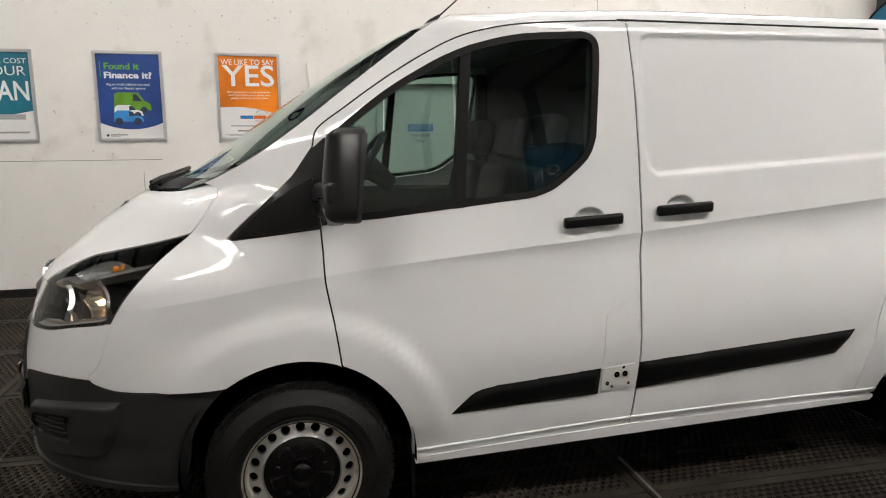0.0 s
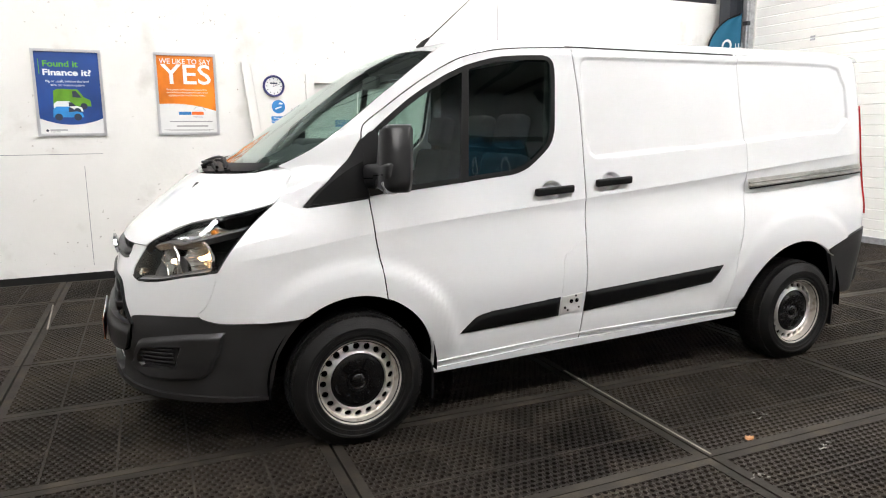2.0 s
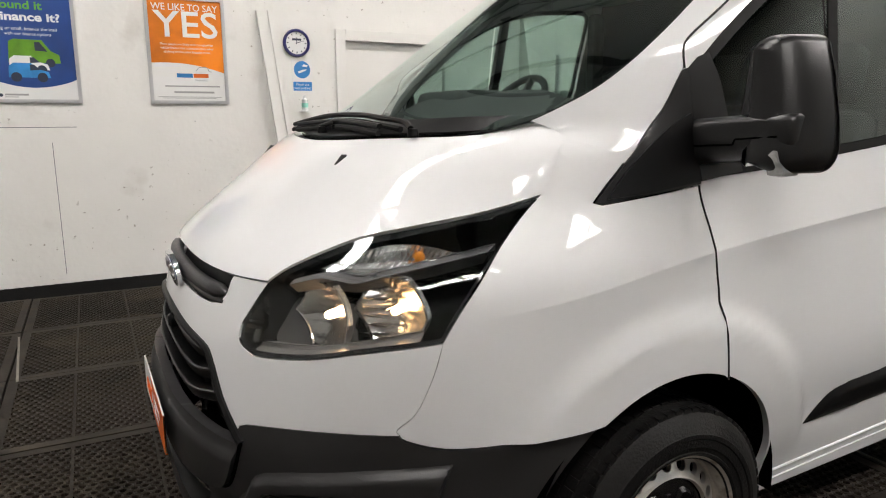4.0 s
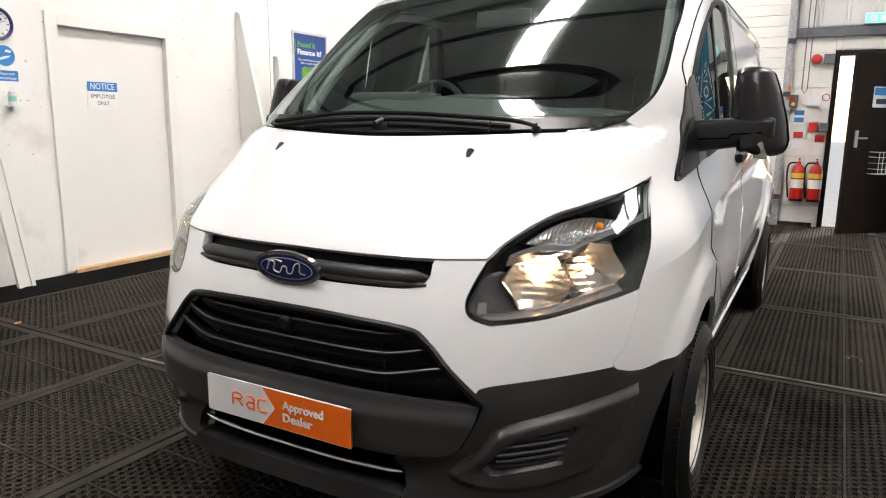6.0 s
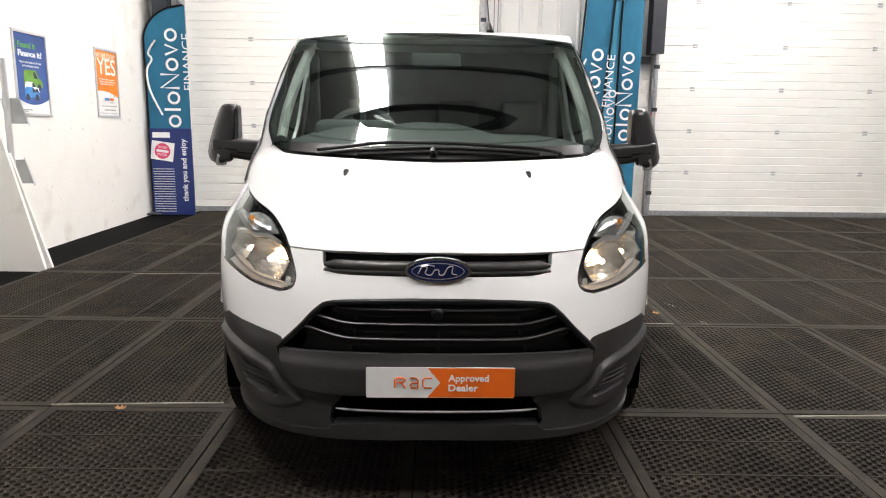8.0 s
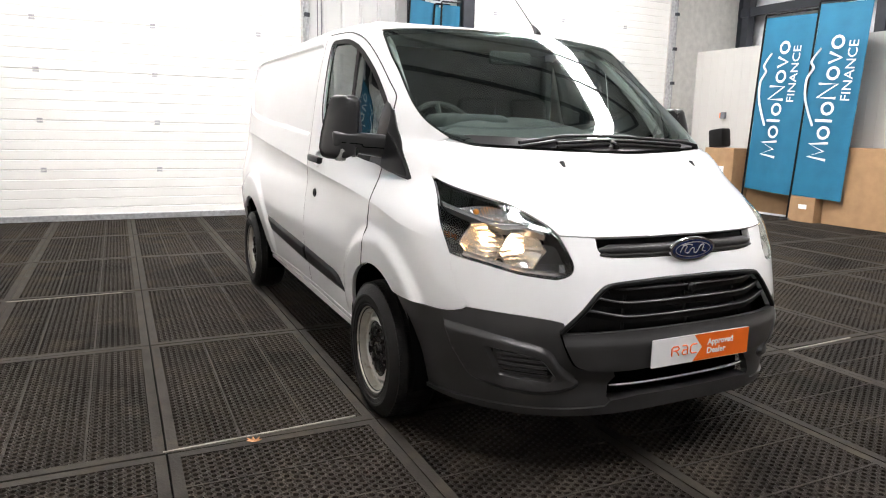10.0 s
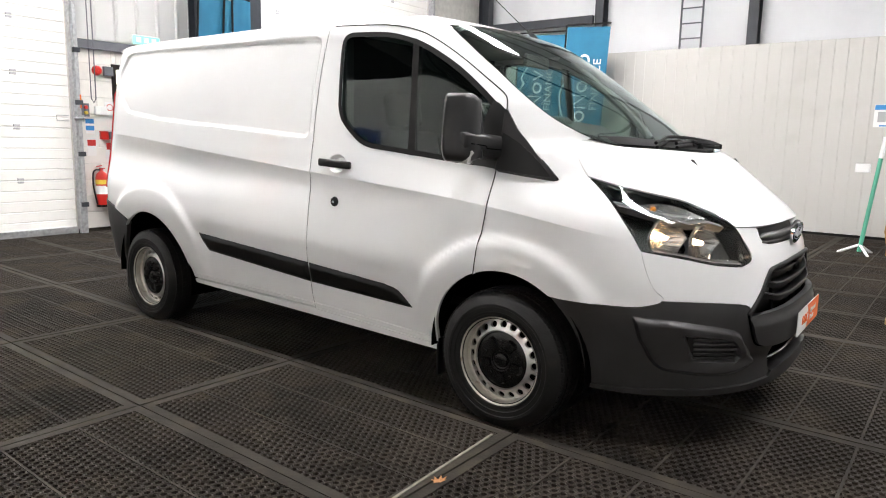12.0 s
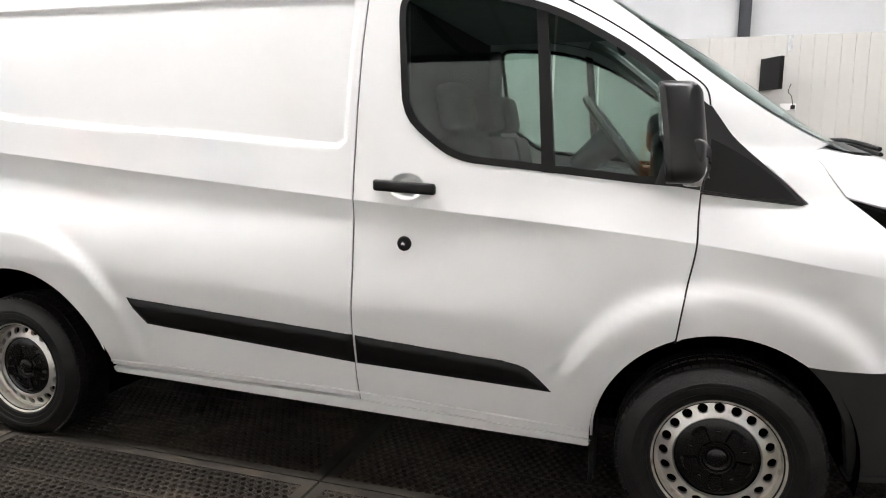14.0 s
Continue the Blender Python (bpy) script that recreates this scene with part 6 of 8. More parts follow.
b = flat(bmesh.new(), [(-0.86, 0.34), (0.86, 0.34), (0.86, 1.30), (0.77, 1.88), (-0.77, 1.88), (-0.86, 1.30)], 0.03, pose(1.20, 0, 0, 90, 0, 90))
part("bulkhead", b, FABRIC, van, "dark steel bulkhead")
b = boxed(0.52, 1.2, -0.72, 0.72, 1.872, 1.884)
part("head_lining", b, LINING, van)
part("cab_floor", boxed(-0.2, 1.2, -0.84, 0.84, 0.50, 0.54), DARK, van)
for s in (1, -1):
    b = bmesh.new()
    pts = [(x - 0.0, s * (side_y(x, z) - 0.095), z) for x, z in ((-0.0, 1.34), (0.12, 1.47), (0.31, 1.64), (0.50, 1.79), (0.62, 1.85))]
    tube(b, bowed(pts, 3), 0.026, 8)
    part("pillar_trim", b, LINING, van, smooth=True)
    b = boxed(0.16, 1.2, s * 0.83 - 0.03, s * 0.83 + 0.03, 0.80, 1.19, 0.02)
    part("door_card", b, CABIN, van)
    part("pillar_trim", boxed(1.13, 1.20, s * 0.77 - 0.03, s * 0.77 + 0.03, 1.1, 1.84, 0.02), CABIN, van)
b = box(bmesh.new(), 0.40, 0.43, -0.13, 0.13, 1.72, 1.79, 0.012)
part("rear_view_mirror", b, CABIN, van, smooth=True)

# ---- things on the painted wall ----
def on_wall(x, z, off=0.0):
    """own x, y plane laid on the painted wall, seen from the hall"""
    return Matrix.Translation((x, WY - 0.001 - off, z)) @ ON_Y_WALL


def framed(name, x, z, label, w=0.645, h=0.887):
    th = thing(name, label, "poster", (0, 0, 0), group="posters on the wall")
    at = on_wall(x, z)
    for pts in ([(-w / 2, -h / 2), (w / 2, -h / 2), (w / 2 - 0.028, -h / 2 + 0.028), (-w / 2 + 0.028, -h / 2 + 0.028)],
                [(-w / 2, h / 2), (-w / 2 + 0.028, h / 2 - 0.028), (w / 2 - 0.028, h / 2 - 0.028), (w / 2, h / 2)],
                [(-w / 2, -h / 2), (-w / 2 + 0.028, -h / 2 + 0.028), (-w / 2 + 0.028, h / 2 - 0.028), (-w / 2, h / 2)],
                [(w / 2, -h / 2), (w / 2, h / 2), (w / 2 - 0.028, h / 2 - 0.028), (w / 2 - 0.028, -h / 2 + 0.028)]):
        part("frame_bar", flat(bmesh.new(), pts, 0.016, at), SILVER, th)
    return th, at, w - 0.056, h - 0.056


def bars(parent, at, rows, mat_, z=0.007):
    """small print that cannot be read, as plain bars"""
    b = bmesh.new()
    for x0, x1, y, hgt in rows:
        flat(b, [(x0, y - hgt / 2), (x1, y - hgt / 2), (x1, y + hgt / 2), (x0, y + hgt / 2)], 0.0006, at @ Matrix.Translation((0, 0, z)))
    return part("small_print", b, mat_, parent)


VAN_SIDE = [(0, 0.02), (0.01, 0.155), (0.04, 0.17), (0.20, 0.168), (0.245, 0.10), (0.295, 0.075), (0.30, 0.02)]
CAR_SIDE = [(0, 0.02), (0.005, 0.085), (0.03, 0.105), (0.12, 0.105), (0.16, 0.07), (0.21, 0.055), (0.22, 0.02)]


def little_car(parent, at, x, y, k, shape, mat_, z):
    m = at @ Matrix.Translation((x, y, z)) @ Matrix.Diagonal((k, k, 1, 1))
    th = part("printed_vehicle", flat(bmesh.new(), shape, 0.0005, m), mat_, parent)
    far = shape[-1][0]
    win = [(far * 0.52, 0.085 / 0.105 * shape[2][1] * 0.72), (far * 0.52, shape[3][1] * 0.92), (far * 0.62, shape[3][1] * 0.92), (far * 0.76, shape[4][1] * 0.95)]
    part("printed_window", flat(bmesh.new(), win, 0.0009, m), INK_DARK, th)
    for q in (0.18, 0.80):
        part("printed_wheel", flat(bmesh.new(), [(far * q + 0.028 * a, 0.022 + 0.028 * b_) for a, b_ in oval(2, 2, 16)], 0.0011, m), INK_DARK, th)


GREEN_PRINT = material("green_print", (0.12, 0.30, 0.02), 0.4, vary=0.2, scale=10)
SKY_PRINT = material("light_blue_print", (0.03, 0.25, 0.60), 0.4, vary=0.2, scale=10)


def blue_poster(x, z):
    th, at, w, h = framed("finance_poster", x, z, "blue vehicle finance poster in a silver snap frame")
    part("sheet", flat(bmesh.new(), rounded(w, h, 0.002), 0.004, at), PAPER, th)
    part("printed_field", flat(bmesh.new(), [(-w / 2, h / 2), *[(-w / 2 + w * i / 16, -h / 2 + 0.155 - 0.065 * (1 - (2 * i / 16 - 1) ** 2)) for i in range(17)], (w / 2, h / 2)], 0.005, at), POSTER_BLUE, th)
    up = lambda dx, dy: at @ Matrix.Translation((dx, dy, 0.0062))
    lettering("printed_line", "Found it", 0.085, INK_GREEN, th, up(-0.06, 0.292), width=0.325, bold=0.0022)
    lettering("printed_line", "Finance it?", 0.085, INK_WHITE, th, up(-0.005, 0.205), width=0.445, bold=0.0028)
    lettering("printed_line", "Big or small, balance the load", 0.034, INK_WHITE, th, up(-0.01, 0.118), width=0.40)
    lettering("printed_line", "with our finance options", 0.034, INK_WHITE, th, up(-0.01, 0.080), width=0.315)
    part("printed_rule", flat(bmesh.new(), [(-0.262, 0.19), (-0.256, 0.19), (-0.256, 0.34), (-0.262, 0.34)], 0.0062, at), INK_GREEN, th)
    little_car(th, at, -0.16, -0.16, 1.18, VAN_SIDE, GREEN_PRINT, 0.0054)
    little_car(th, at, -0.16, -0.215, 1.25, CAR_SIDE, INK_WHITE, 0.0068)
    little_car(th, at, -0.17, -0.275, 1.30, CAR_SIDE, SKY_PRINT, 0.0082)
    part("printed_dot", flat(bmesh.new(), [(-0.235 + a, -0.385 + c) for a, c in oval(0.026, 0.026, 16)], 0.0052, at), INK_DARK, th)
    bars(th, at, [(-0.21, -0.05, -0.38, 0.014), (-0.21, -0.12, -0.398, 0.006)], INK_GREY, 0.0048)
    return th


def orange_poster(x, z):
    th, at, w, h = framed("finance_poster", x, z, "orange and white vehicle finance poster in a silver frame")
    part("sheet", flat(bmesh.new(), rounded(w, h, 0.002), 0.004, at), PAPER, th)
    part("printed_field", flat(bmesh.new(), [(-w / 2, h / 2), (-w / 2, -0.105), *[(-w / 2 + w * i / 16, -0.105 + 0.012 * math.sin(3.1 * i / 16) - 0.075 * (i / 16) ** 2.2) for i in range(1, 17)], (w / 2, h / 2)], 0.005, at), POSTER_ORANGE, th)
    up = lambda dx, dy: at @ Matrix.Translation((dx, dy, 0.0062))
    lettering("printed_line", "WE LIKE TO SAY", 0.078, INK_WHITE, th, up(0.0, 0.352), width=0.535, bold=0.0005)
    lettering("printed_line", "YES", 0.30, INK_WHITE, th, up(0.0, 0.205), width=0.52, bold=0.003)
    for k, (line, wide) in enumerate((("More people are likely to be accepted for", 0.43), ("vehicle finance than a personal loan, when", 0.43), ("applying on the same financial terms.", 0.38))):
        lettering("printed_line", line, 0.027, INK_WHITE, th, up(0.0, 0.052 - 0.031 * k), width=wide)
    b = bmesh.new()
    tube(b, [at @ Vector(p) for p in bowed([(0.06, -0.165, 0.006), (0.09, -0.135, 0.006), (0.15, -0.135, 0.006), (0.165, -0.16, 0.006), (0.185, -0.172, 0.006)], 4)], 0.003, 6)
    part("emblem", b, INK_GREY, th)
    bars(th, at, [(-0.10, 0.03, -0.205, 0.034)], INK_BLUE, 0.0048)
    bars(th, at, [(0.036, 0.16, -0.205, 0.034)], INK_ORANGE, 0.0048)
    bars(th, at, [(-0.20, 0.25, -0.295, 0.011), (-0.26, 0.26, -0.385, 0.005), (-0.22, 0.22, -0.395, 0.004)], INK_GREY, 0.0048)
    lettering("printed_line", "FINANCE", 0.024, INK_GREY, th, up(0.10, -0.245), width=0.10)
    bars(th, at, [(-0.13, 0.20, -0.345, 0.016)], INK_GREY, 0.0048)
    return th


def teal_poster(x, z):
    th, at, w, h = framed("finance_poster", x, z, "teal and white finance poster in a silver frame")
    part("sheet", flat(bmesh.new(), rounded(w, h, 0.002), 0.004, at), PAPER, th)
    part("printed_field", flat(bmesh.new(), [(-w / 2, h / 2), *[(-w / 2 + w * i / 16, -0.26 + 0.12 * (i / 16)) for i in range(17)], (w / 2, h / 2)], 0.005, at), POSTER_TEAL, th)
    up = lambda dx, dy: at @ Matrix.Translation((dx, dy, 0.0062))
    lettering("printed_line", "THE COST", 0.07, INK_WHITE, th, up(0.09, 0.33), width=0.36)
    lettering("printed_line", "YOUR", 0.13, INK_WHITE, th, up(0.06, 0.235), width=0.40)
    lettering("printed_line", "AN", 0.26, INK_WHITE, th, up(0.13, 0.04), width=0.28, bold=0.004)
    bars(th, at, [(-0.02, 0.22, -0.20, 0.05), (-0.1, 0.24, -0.35, 0.018)], INK_GREY, 0.0058)
    return th


blue_poster(-1.457, 1.897)
orange_poster(-0.300, 1.897)
teal_poster(-2.64, 1.895)
blue_poster(4.320, 1.897)
orange_poster(6.075, 1.897)

# clock
clock = thing("wall_clock", "round wall clock with a blue rim", "clock")
at = on_wall(0.655, 2.005)
b = lathe(bmesh.new(), [(0.099, 0.018), (0.103, 0.034), (0.116, 0.036), (0.125, 0.022), (0.125, 0.0)], 48, "z")
bmesh.ops.transform(b, matrix=at, verts=b.verts[:])
part("rim", b, material("clock_blue", (0.012, 0.012, 0.13), 0.3, coat=0.4), clock, smooth=True)
part("dial", flat(bmesh.new(), oval(0.206, 0.206), 0.018, at), PAPER, clock)
for k in range(12):
    b = bmesh.new()
    flat(b, [(-0.004, -0.008), (0.004, -0.008), (0.004, 0.008), (-0.004, 0.008)], 0.0006, at @ pose(0, 0, 0.0184, 0, 0, 30 * k) @ Matrix.Translation((0, 0.084, 0)))
    part("hour_mark", b, INK_DARK, clock)
for a, ln, w in ((-2, 0.05, 0.006), (-72, 0.075, 0.004)):
    part("hand_bar", flat(bmesh.new(), [(-w / 2, -0.012), (w / 2, -0.012), (w / 2, ln), (-w / 2, ln)], 0.0008, at @ pose(0, 0, 0.0195, 0, 0, a)), INK_DARK, clock)
part("maker_bar", flat(bmesh.new(), [(-0.042, 0.022), (0.042, 0.022), (0.042, 0.040), (-0.042, 0.040)], 0.0005, at @ Matrix.Translation((0, 0, 0.0184))), INK_DARK, clock)

sign = thing("sanitiser_sign", "white sign with a blue disc and blue panel", "sign")
at = on_wall(0.70, 1.715)
part("board", flat(bmesh.new(), rounded(0.19, 0.30, 0.004), 0.003, at), PAPER, sign)
part("disc", flat(bmesh.new(), [(a, c + 0.055) for a, c in oval(0.155, 0.155)], 0.0036, at), INK_BLUE, sign)
part("drop", flat(bmesh.new(), [(-0.035, 0.02), (0.03, 0.045), (0.045, 0.06), (0.01, 0.055), (-0.04, 0.04)], 0.0042, at), INK_WHITE, sign)
part("drop", flat(bmesh.new(), [(0.0, 0.085), (0.045, 0.08), (0.055, 0.095), (0.015, 0.105)], 0.0042, at), INK_WHITE, sign)
part("panel", flat(bmesh.new(), [(-0.088, -0.135), (0.088, -0.135), (0.088, -0.055), (-0.088, -0.055)], 0.0036, at), INK_BLUE, sign)
lettering("wording", "Please use", 0.032, INK_WHITE, sign, at @ Matrix.Translation((0, -0.078, 0.0042)), width=0.12)
lettering("wording", "hand sanitiser", 0.032, INK_WHITE, sign, at @ Matrix.Translation((0, -0.112, 0.0042)), width=0.155)

disp = thing("sanitiser_dispenser", "white sanitiser dispenser with a clear bottle", "dispenser")
b = boxed(0.66, 0.74, WY - 0.09, WY - 0.005, 1.385, 1.395, 0.002)
part("tray", b, PAPER, disp)
b = lathe(bmesh.new(), [(0.001, 0.14), (0.010, 0.138), (0.012, 0.115), (0.028, 0.10), (0.030, 0.0), (0.001, 0.0)], 20, "z")
part("bottle", b, WHITE_LENS, disp, smooth=True).matrix_local = Matrix.Translation((0.70, WY - 0.05, 1.396))
part("label_band", lathe(bmesh.new(), [(0.0305, 0.03), (0.0305, 0.07)], 20, "z"), material("mint_print", (0.25, 0.60, 0.50), 0.5), disp).matrix_local = Matrix.Translation((0.70, WY - 0.05, 1.396))

# leaning white trim board
plank = thing("trim_board", "white painted trim board leaning on the wall", "board")
b = bmesh.new()
lo, hi = Vector((0.60, WY - 0.16, -0.02)), Vector((0.36, WY - 0.03, 2.265))
for k, (dx0, dx1, dy) in enumerate(((-0.065, 0.065, 0.0), (-0.065, -0.035, -0.016), (0.035, 0.065, -0.016))):
    q = [lo + Vector((dx0, dy, 0)), lo + Vector((dx1, dy, 0)), hi + Vector((dx1, dy, 0)), hi + Vector((dx0, dy, 0))]
    vs = [b.verts.new(p) for p in q] + [b.verts.new(p + Vector((0, 0.018, 0))) for p in q]
    for f in ((0, 1, 2, 3), (7, 6, 5, 4), (0, 4, 5, 1), (1, 5, 6, 2), (2, 6, 7, 3), (3, 7, 4, 0)):
        b.faces.new([vs[i] for i in f])
part("board", b, DOOR_WHITE, plank)

# staff door
sd = thing("door_1", "white staff door, closed, in a white frame", "door", kind="structure")
part("leaf", boxed(DX0 + 0.03, DX1 - 0.03, WY + 0.035, WY + 0.08, 0.01, DZ - 0.03, 0.003), DOOR_WHITE, sd)
for x0, x1, z0, z1 in ((DX0 - 0.07, DX0 + 0.03, 0, DZ + 0.07), (DX1 - 0.03, DX1 + 0.07, 0, DZ + 0.07), (DX0 + 0.03, DX1 - 0.03, DZ - 0.03, DZ + 0.07)):
    part("frame_bar", boxed(x0, x1, WY - 0.025, WY + 0.16, z0, z1, 0.004), DOOR_WHITE, sd)
part("threshold", boxed(DX0, DX1, WY - 0.05, WY + 0.16, -0.02, 0.012), WOOD, sd)
at = on_wall(1.53, 1.50, -0.033)
notice = part("notice", flat(bmesh.new(), rounded(0.30, 0.24, 0.004), 0.003, at), PAPER, sd, "white notice with a blue heading")
part("notice_band", flat(bmesh.new(), [(-0.145, 0.035), (0.145, 0.035), (0.145, 0.115), (-0.145, 0.115)], 0.0036, at), INK_BLUE, notice)
lettering("wording", "NOTICE", 0.075, INK_WHITE, notice, at @ Matrix.Translation((0, 0.075, 0.0042)), width=0.23)
lettering("wording", "EMPLOYEES", 0.050, INK_DARK, notice, at @ Matrix.Translation((0, -0.010, 0.0036)), width=0.23)
lettering("wording", "ONLY", 0.050, INK_DARK, notice, at @ Matrix.Translation((0, -0.068, 0.0036)), width=0.115)

# boards set against the wall and a leaflet stand
b = bmesh.new()
flat(b, [(4.325, -0.02), (3.70, -0.02), (3.705, 0.02), (4.27, 2.40), (4.325, 2.42)], 0.035, Matrix.Translation((3.16, 0, 0)) @ Matrix(((0, 0, -1, 0), (1, 0, 0, 0), (0, 1, 0, 0), (0, 0, 0, 1))))
tagged(part("leaning_board", b, DOOR_WHITE), "tapered white board propped against the wall", "board")
b = bmesh.new()
flat(b, [(3.76, -0.02), (3.67, -0.02), (3.675, 0.01), (3.98, 1.10), (4.02, 1.10)], 0.03, Matrix.Translation((3.23, 0, 0)) @ Matrix(((0, 0, -1, 0), (1, 0, 0, 0), (0, 1, 0, 0), (0, 0, 0, 1))))
tagged(part("leaning_board", b, WALL), "white board offcut propped behind another board", "board")

stand = thing("leaflet_stand", "slim silver leaflet stand with clear trays", "leaflet stand", (3.52, 4.15, 0))
part("post", tube(bmesh.new(), [(0, 0, 0.0), (0, 0, 1.99)], 0.030, 16), SILVER, stand, smooth=True)
part("base", lathe(bmesh.new(), [(0.001, 0.02), (0.16, 0.016), (0.17, 0.0)], 32, "z"), SILVER, stand)
ACRYLIC = material("frosted_acrylic", (0.62, 0.64, 0.65), 0.3, vary=0.05, scale=10)
for z in (1.50, 0.90):
    for y0 in (-0.10, 0.10):
        b = bmesh.new()
        flat(b, [(0.03, 0.16), (0.04, 0.12), (0.20, -0.14), (0.17, -0.15)], 0.004, Matrix.Translation((0, y0, z)) @ ON_Y_WALL)
        part("tray_side", b, ACRYLIC, stand)
    m = pose(0.12, 0.0, z, 0, -32, 0)
    part("tray", box(bmesh.new(), -0.003, 0.003, -0.10, 0.10, -0.15, 0.14, 0.001, m=m), ACRYLIC, stand)
part("leaflet", box(bmesh.new(), 0.004, 0.010, -0.07, 0.07, -0.14, 0.02, m=pose(0.13, 0.0, 0.90, 0, -32, 0)), SKY_PRINT, stand)


# ---- flags ----
def letters_up(parent, m, k, mat_, full=True, squash=1.0):
    """emblem and lettering that run up the cloth; k is the scale"""
    b = bmesh.new()
    if full:
        tube(b, [m @ Vector((x * k, (0.13 + (y - 0.13) * squash) * k, 0.004)) for x, y, _ in bowed([(0.30, 0.17, 0), (0.52, 0.27, 0), (0.70, 0.29, 0), (0.80, 0.24, 0), (0.86, 0.27, 0), (0.97, 0.20, 0)], 5)], 0.010 * k, 6)
        part("emblem", b, mat_, parent, "white line emblem")
        b = bmesh.new()
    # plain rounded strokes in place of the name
    x = 0.0
    for wd, hg, kind in ((0.17, 0.17, "m"), (0.115, 0.115, "o"), (0.06, 0.15, "i"), (0.115, 0.115, "o"), (0.15, 0.17, "n"), (0.115, 0.115, "o"), (0.11, 0.115, "v"), (0.115, 0.115, "o")):
        if kind == "o":
            pts = [(x + wd / 2 + wd * 0.42 * math.cos(a), hg / 2 + hg * 0.42 * math.sin(a)) for a in [2 * math.pi * i / 14 for i in range(15)]]
        elif kind == "i":
            pts = [(x + wd / 2, 0.0), (x + wd / 2, hg)]
        elif kind == "v":
            pts = [(x + 0.01, hg), (x + wd / 2, 0.005), (x + wd - 0.01, hg)]
        elif kind == "n":
            pts = [(x + 0.015, 0), (x + 0.015, hg), (x + wd - 0.015, 0), (x + wd - 0.015, hg)]
        else:
            pts = [(x + 0.01, 0), (x + 0.03, hg), (x + wd / 2, 0.03), (x + wd - 0.03, hg), (x + wd - 0.01, 0)]
        tube(b, [Vector((p * k, q * k, 0.0)) for p, q in pts], 0.0115 * k, 6)
        x += wd + 0.018
    bmesh.ops.transform(b, matrix=m @ Matrix.Translation((0, 0, 0.004)) @ Matrix.Diagonal((1, 1, 0.1, 1)), verts=b.verts[:])
    part("name_stroke", b, mat_, parent, "white strokes of a name")
    if full:
        lettering("wording", "FINANCE", 0.115 * k, mat_, parent, m @ Matrix.Translation((0.78 * k, -0.085 * k, 0.004)), width=0.50 * k)


def cloth(w, h, seed, feather=False, amp=0.02):
    """a hanging cloth: own x across, z up, waves along y"""
    b = bmesh.new()
    nx, nz = 14, 40
    grid = []
    for j in range(nz + 1):
        v = j / nz
        row = []
        for i in range(nx + 1):
            u = i / nx
            lim = 1.0
            if feather and v > 0.80:
                lim = math.sqrt(max(0.0, 1 - ((v - 0.80) / 0.20) ** 2)) * 0.97 + 0.03
            x = w * (1 - (1 - u) * lim)
            y = amp * (1.2 - 0.7 * v) * (math.sin(6.0 * u + 2.2 * v + seed) + 0.5 * math.sin(13 * u - 5 * v + seed * 2)) * (0.3 + 0.7 * u)
            y += 0.35 * amp * noise.noise((u * 3, v * 7, seed))
            row.append(b.verts.new((x, y, h * v)))
        grid.append(row)
    for j in range(nz):
        for i in range(nx):
            b.faces.new((grid[j][i], grid[j][i + 1], grid[j + 1][i + 1], grid[j + 1][i]))
    return b


def banner(at, turn, w, h, z0, label, mat_, seed, lean=0.0, k=1.0, words=True, full=True, squash=1.0, across=0.62):
    """flag on a pole with a foot: the face looks towards own -y"""
    th = thing("flag", label, "flag", at, turn, group="promotional flags")
    m = pose(0, 0, 0, 0, lean, 0)
    b = cloth(w, h, seed)
    bmesh.ops.transform(b, matrix=m @ Matrix.Translation((0.0, 0, z0)), verts=b.verts[:])
    part("cloth", b, mat_, th, smooth=True)
    b = tube(bmesh.new(), [m @ Vector(p) for p in ((-0.02, 0.0, 0.02), (-0.02, 0.0, z0 + h + 0.03), (-0.005, 0, z0 + h + 0.045), (w, 0.0, z0 + h + 0.06))], 0.016, 8)
    part("pole", b, BLACK, th, smooth=True)
    b = bmesh.new()
    for a in (20, 140, 260):
        tube(b, [(0, 0, 0.02), (0.26 * math.cos(radians(a)), 0.16 * math.sin(radians(a)), 0.014)], 0.014, 6)
    part("foot", b, STEEL_BLUE, th)
    if words:
        q = m @ Matrix.Translation((w * across, -0.055, z0 + h * 0.20)) @ pose(0, 0, 0, 90, 0, 0) @ pose(0, 0, 0, 0, 0, 90)
        letters_up(th, q, k, INK_WHITE, full, squash)
    return th


# by the partition, facing the van
banner((5.52, -8.05, 0), 180 - 4, 0.98, 2.85, 0.45, "tall blue promotional flag on a black pole", FLAG, 1.0, 3.0, 1.75)
banner((4.50, -7.95, 0), 180 + 4, 0.80, 2.95, 0.42, "tall narrow blue promotional flag on a black pole", FLAG, 2.4, 3.0, 1.75)
# beside the side door
banner((7.02, -2.05, 0), -90 + 4, 0.50, 2.95, 0.36, "blue promotional flag hanging in folds by the door", FLAG, 0.4, 3.9, 1.5, True, True, 0.55, 0.62)
banner((7.07, -2.49, 0), -90 - 6, 0.23, 2.9, 0.33, "paler blue promotional flag hanging in folds", FLAG_PALE, 3.1, 3.7, 0.98, True, False)
banner((7.00, -2.76, 0), -90 + 2, 0.31, 2.9, 0.36, "blue promotional flag twisted on its pole", FLAG, 5.2, 0.6, 1.45, True, False)
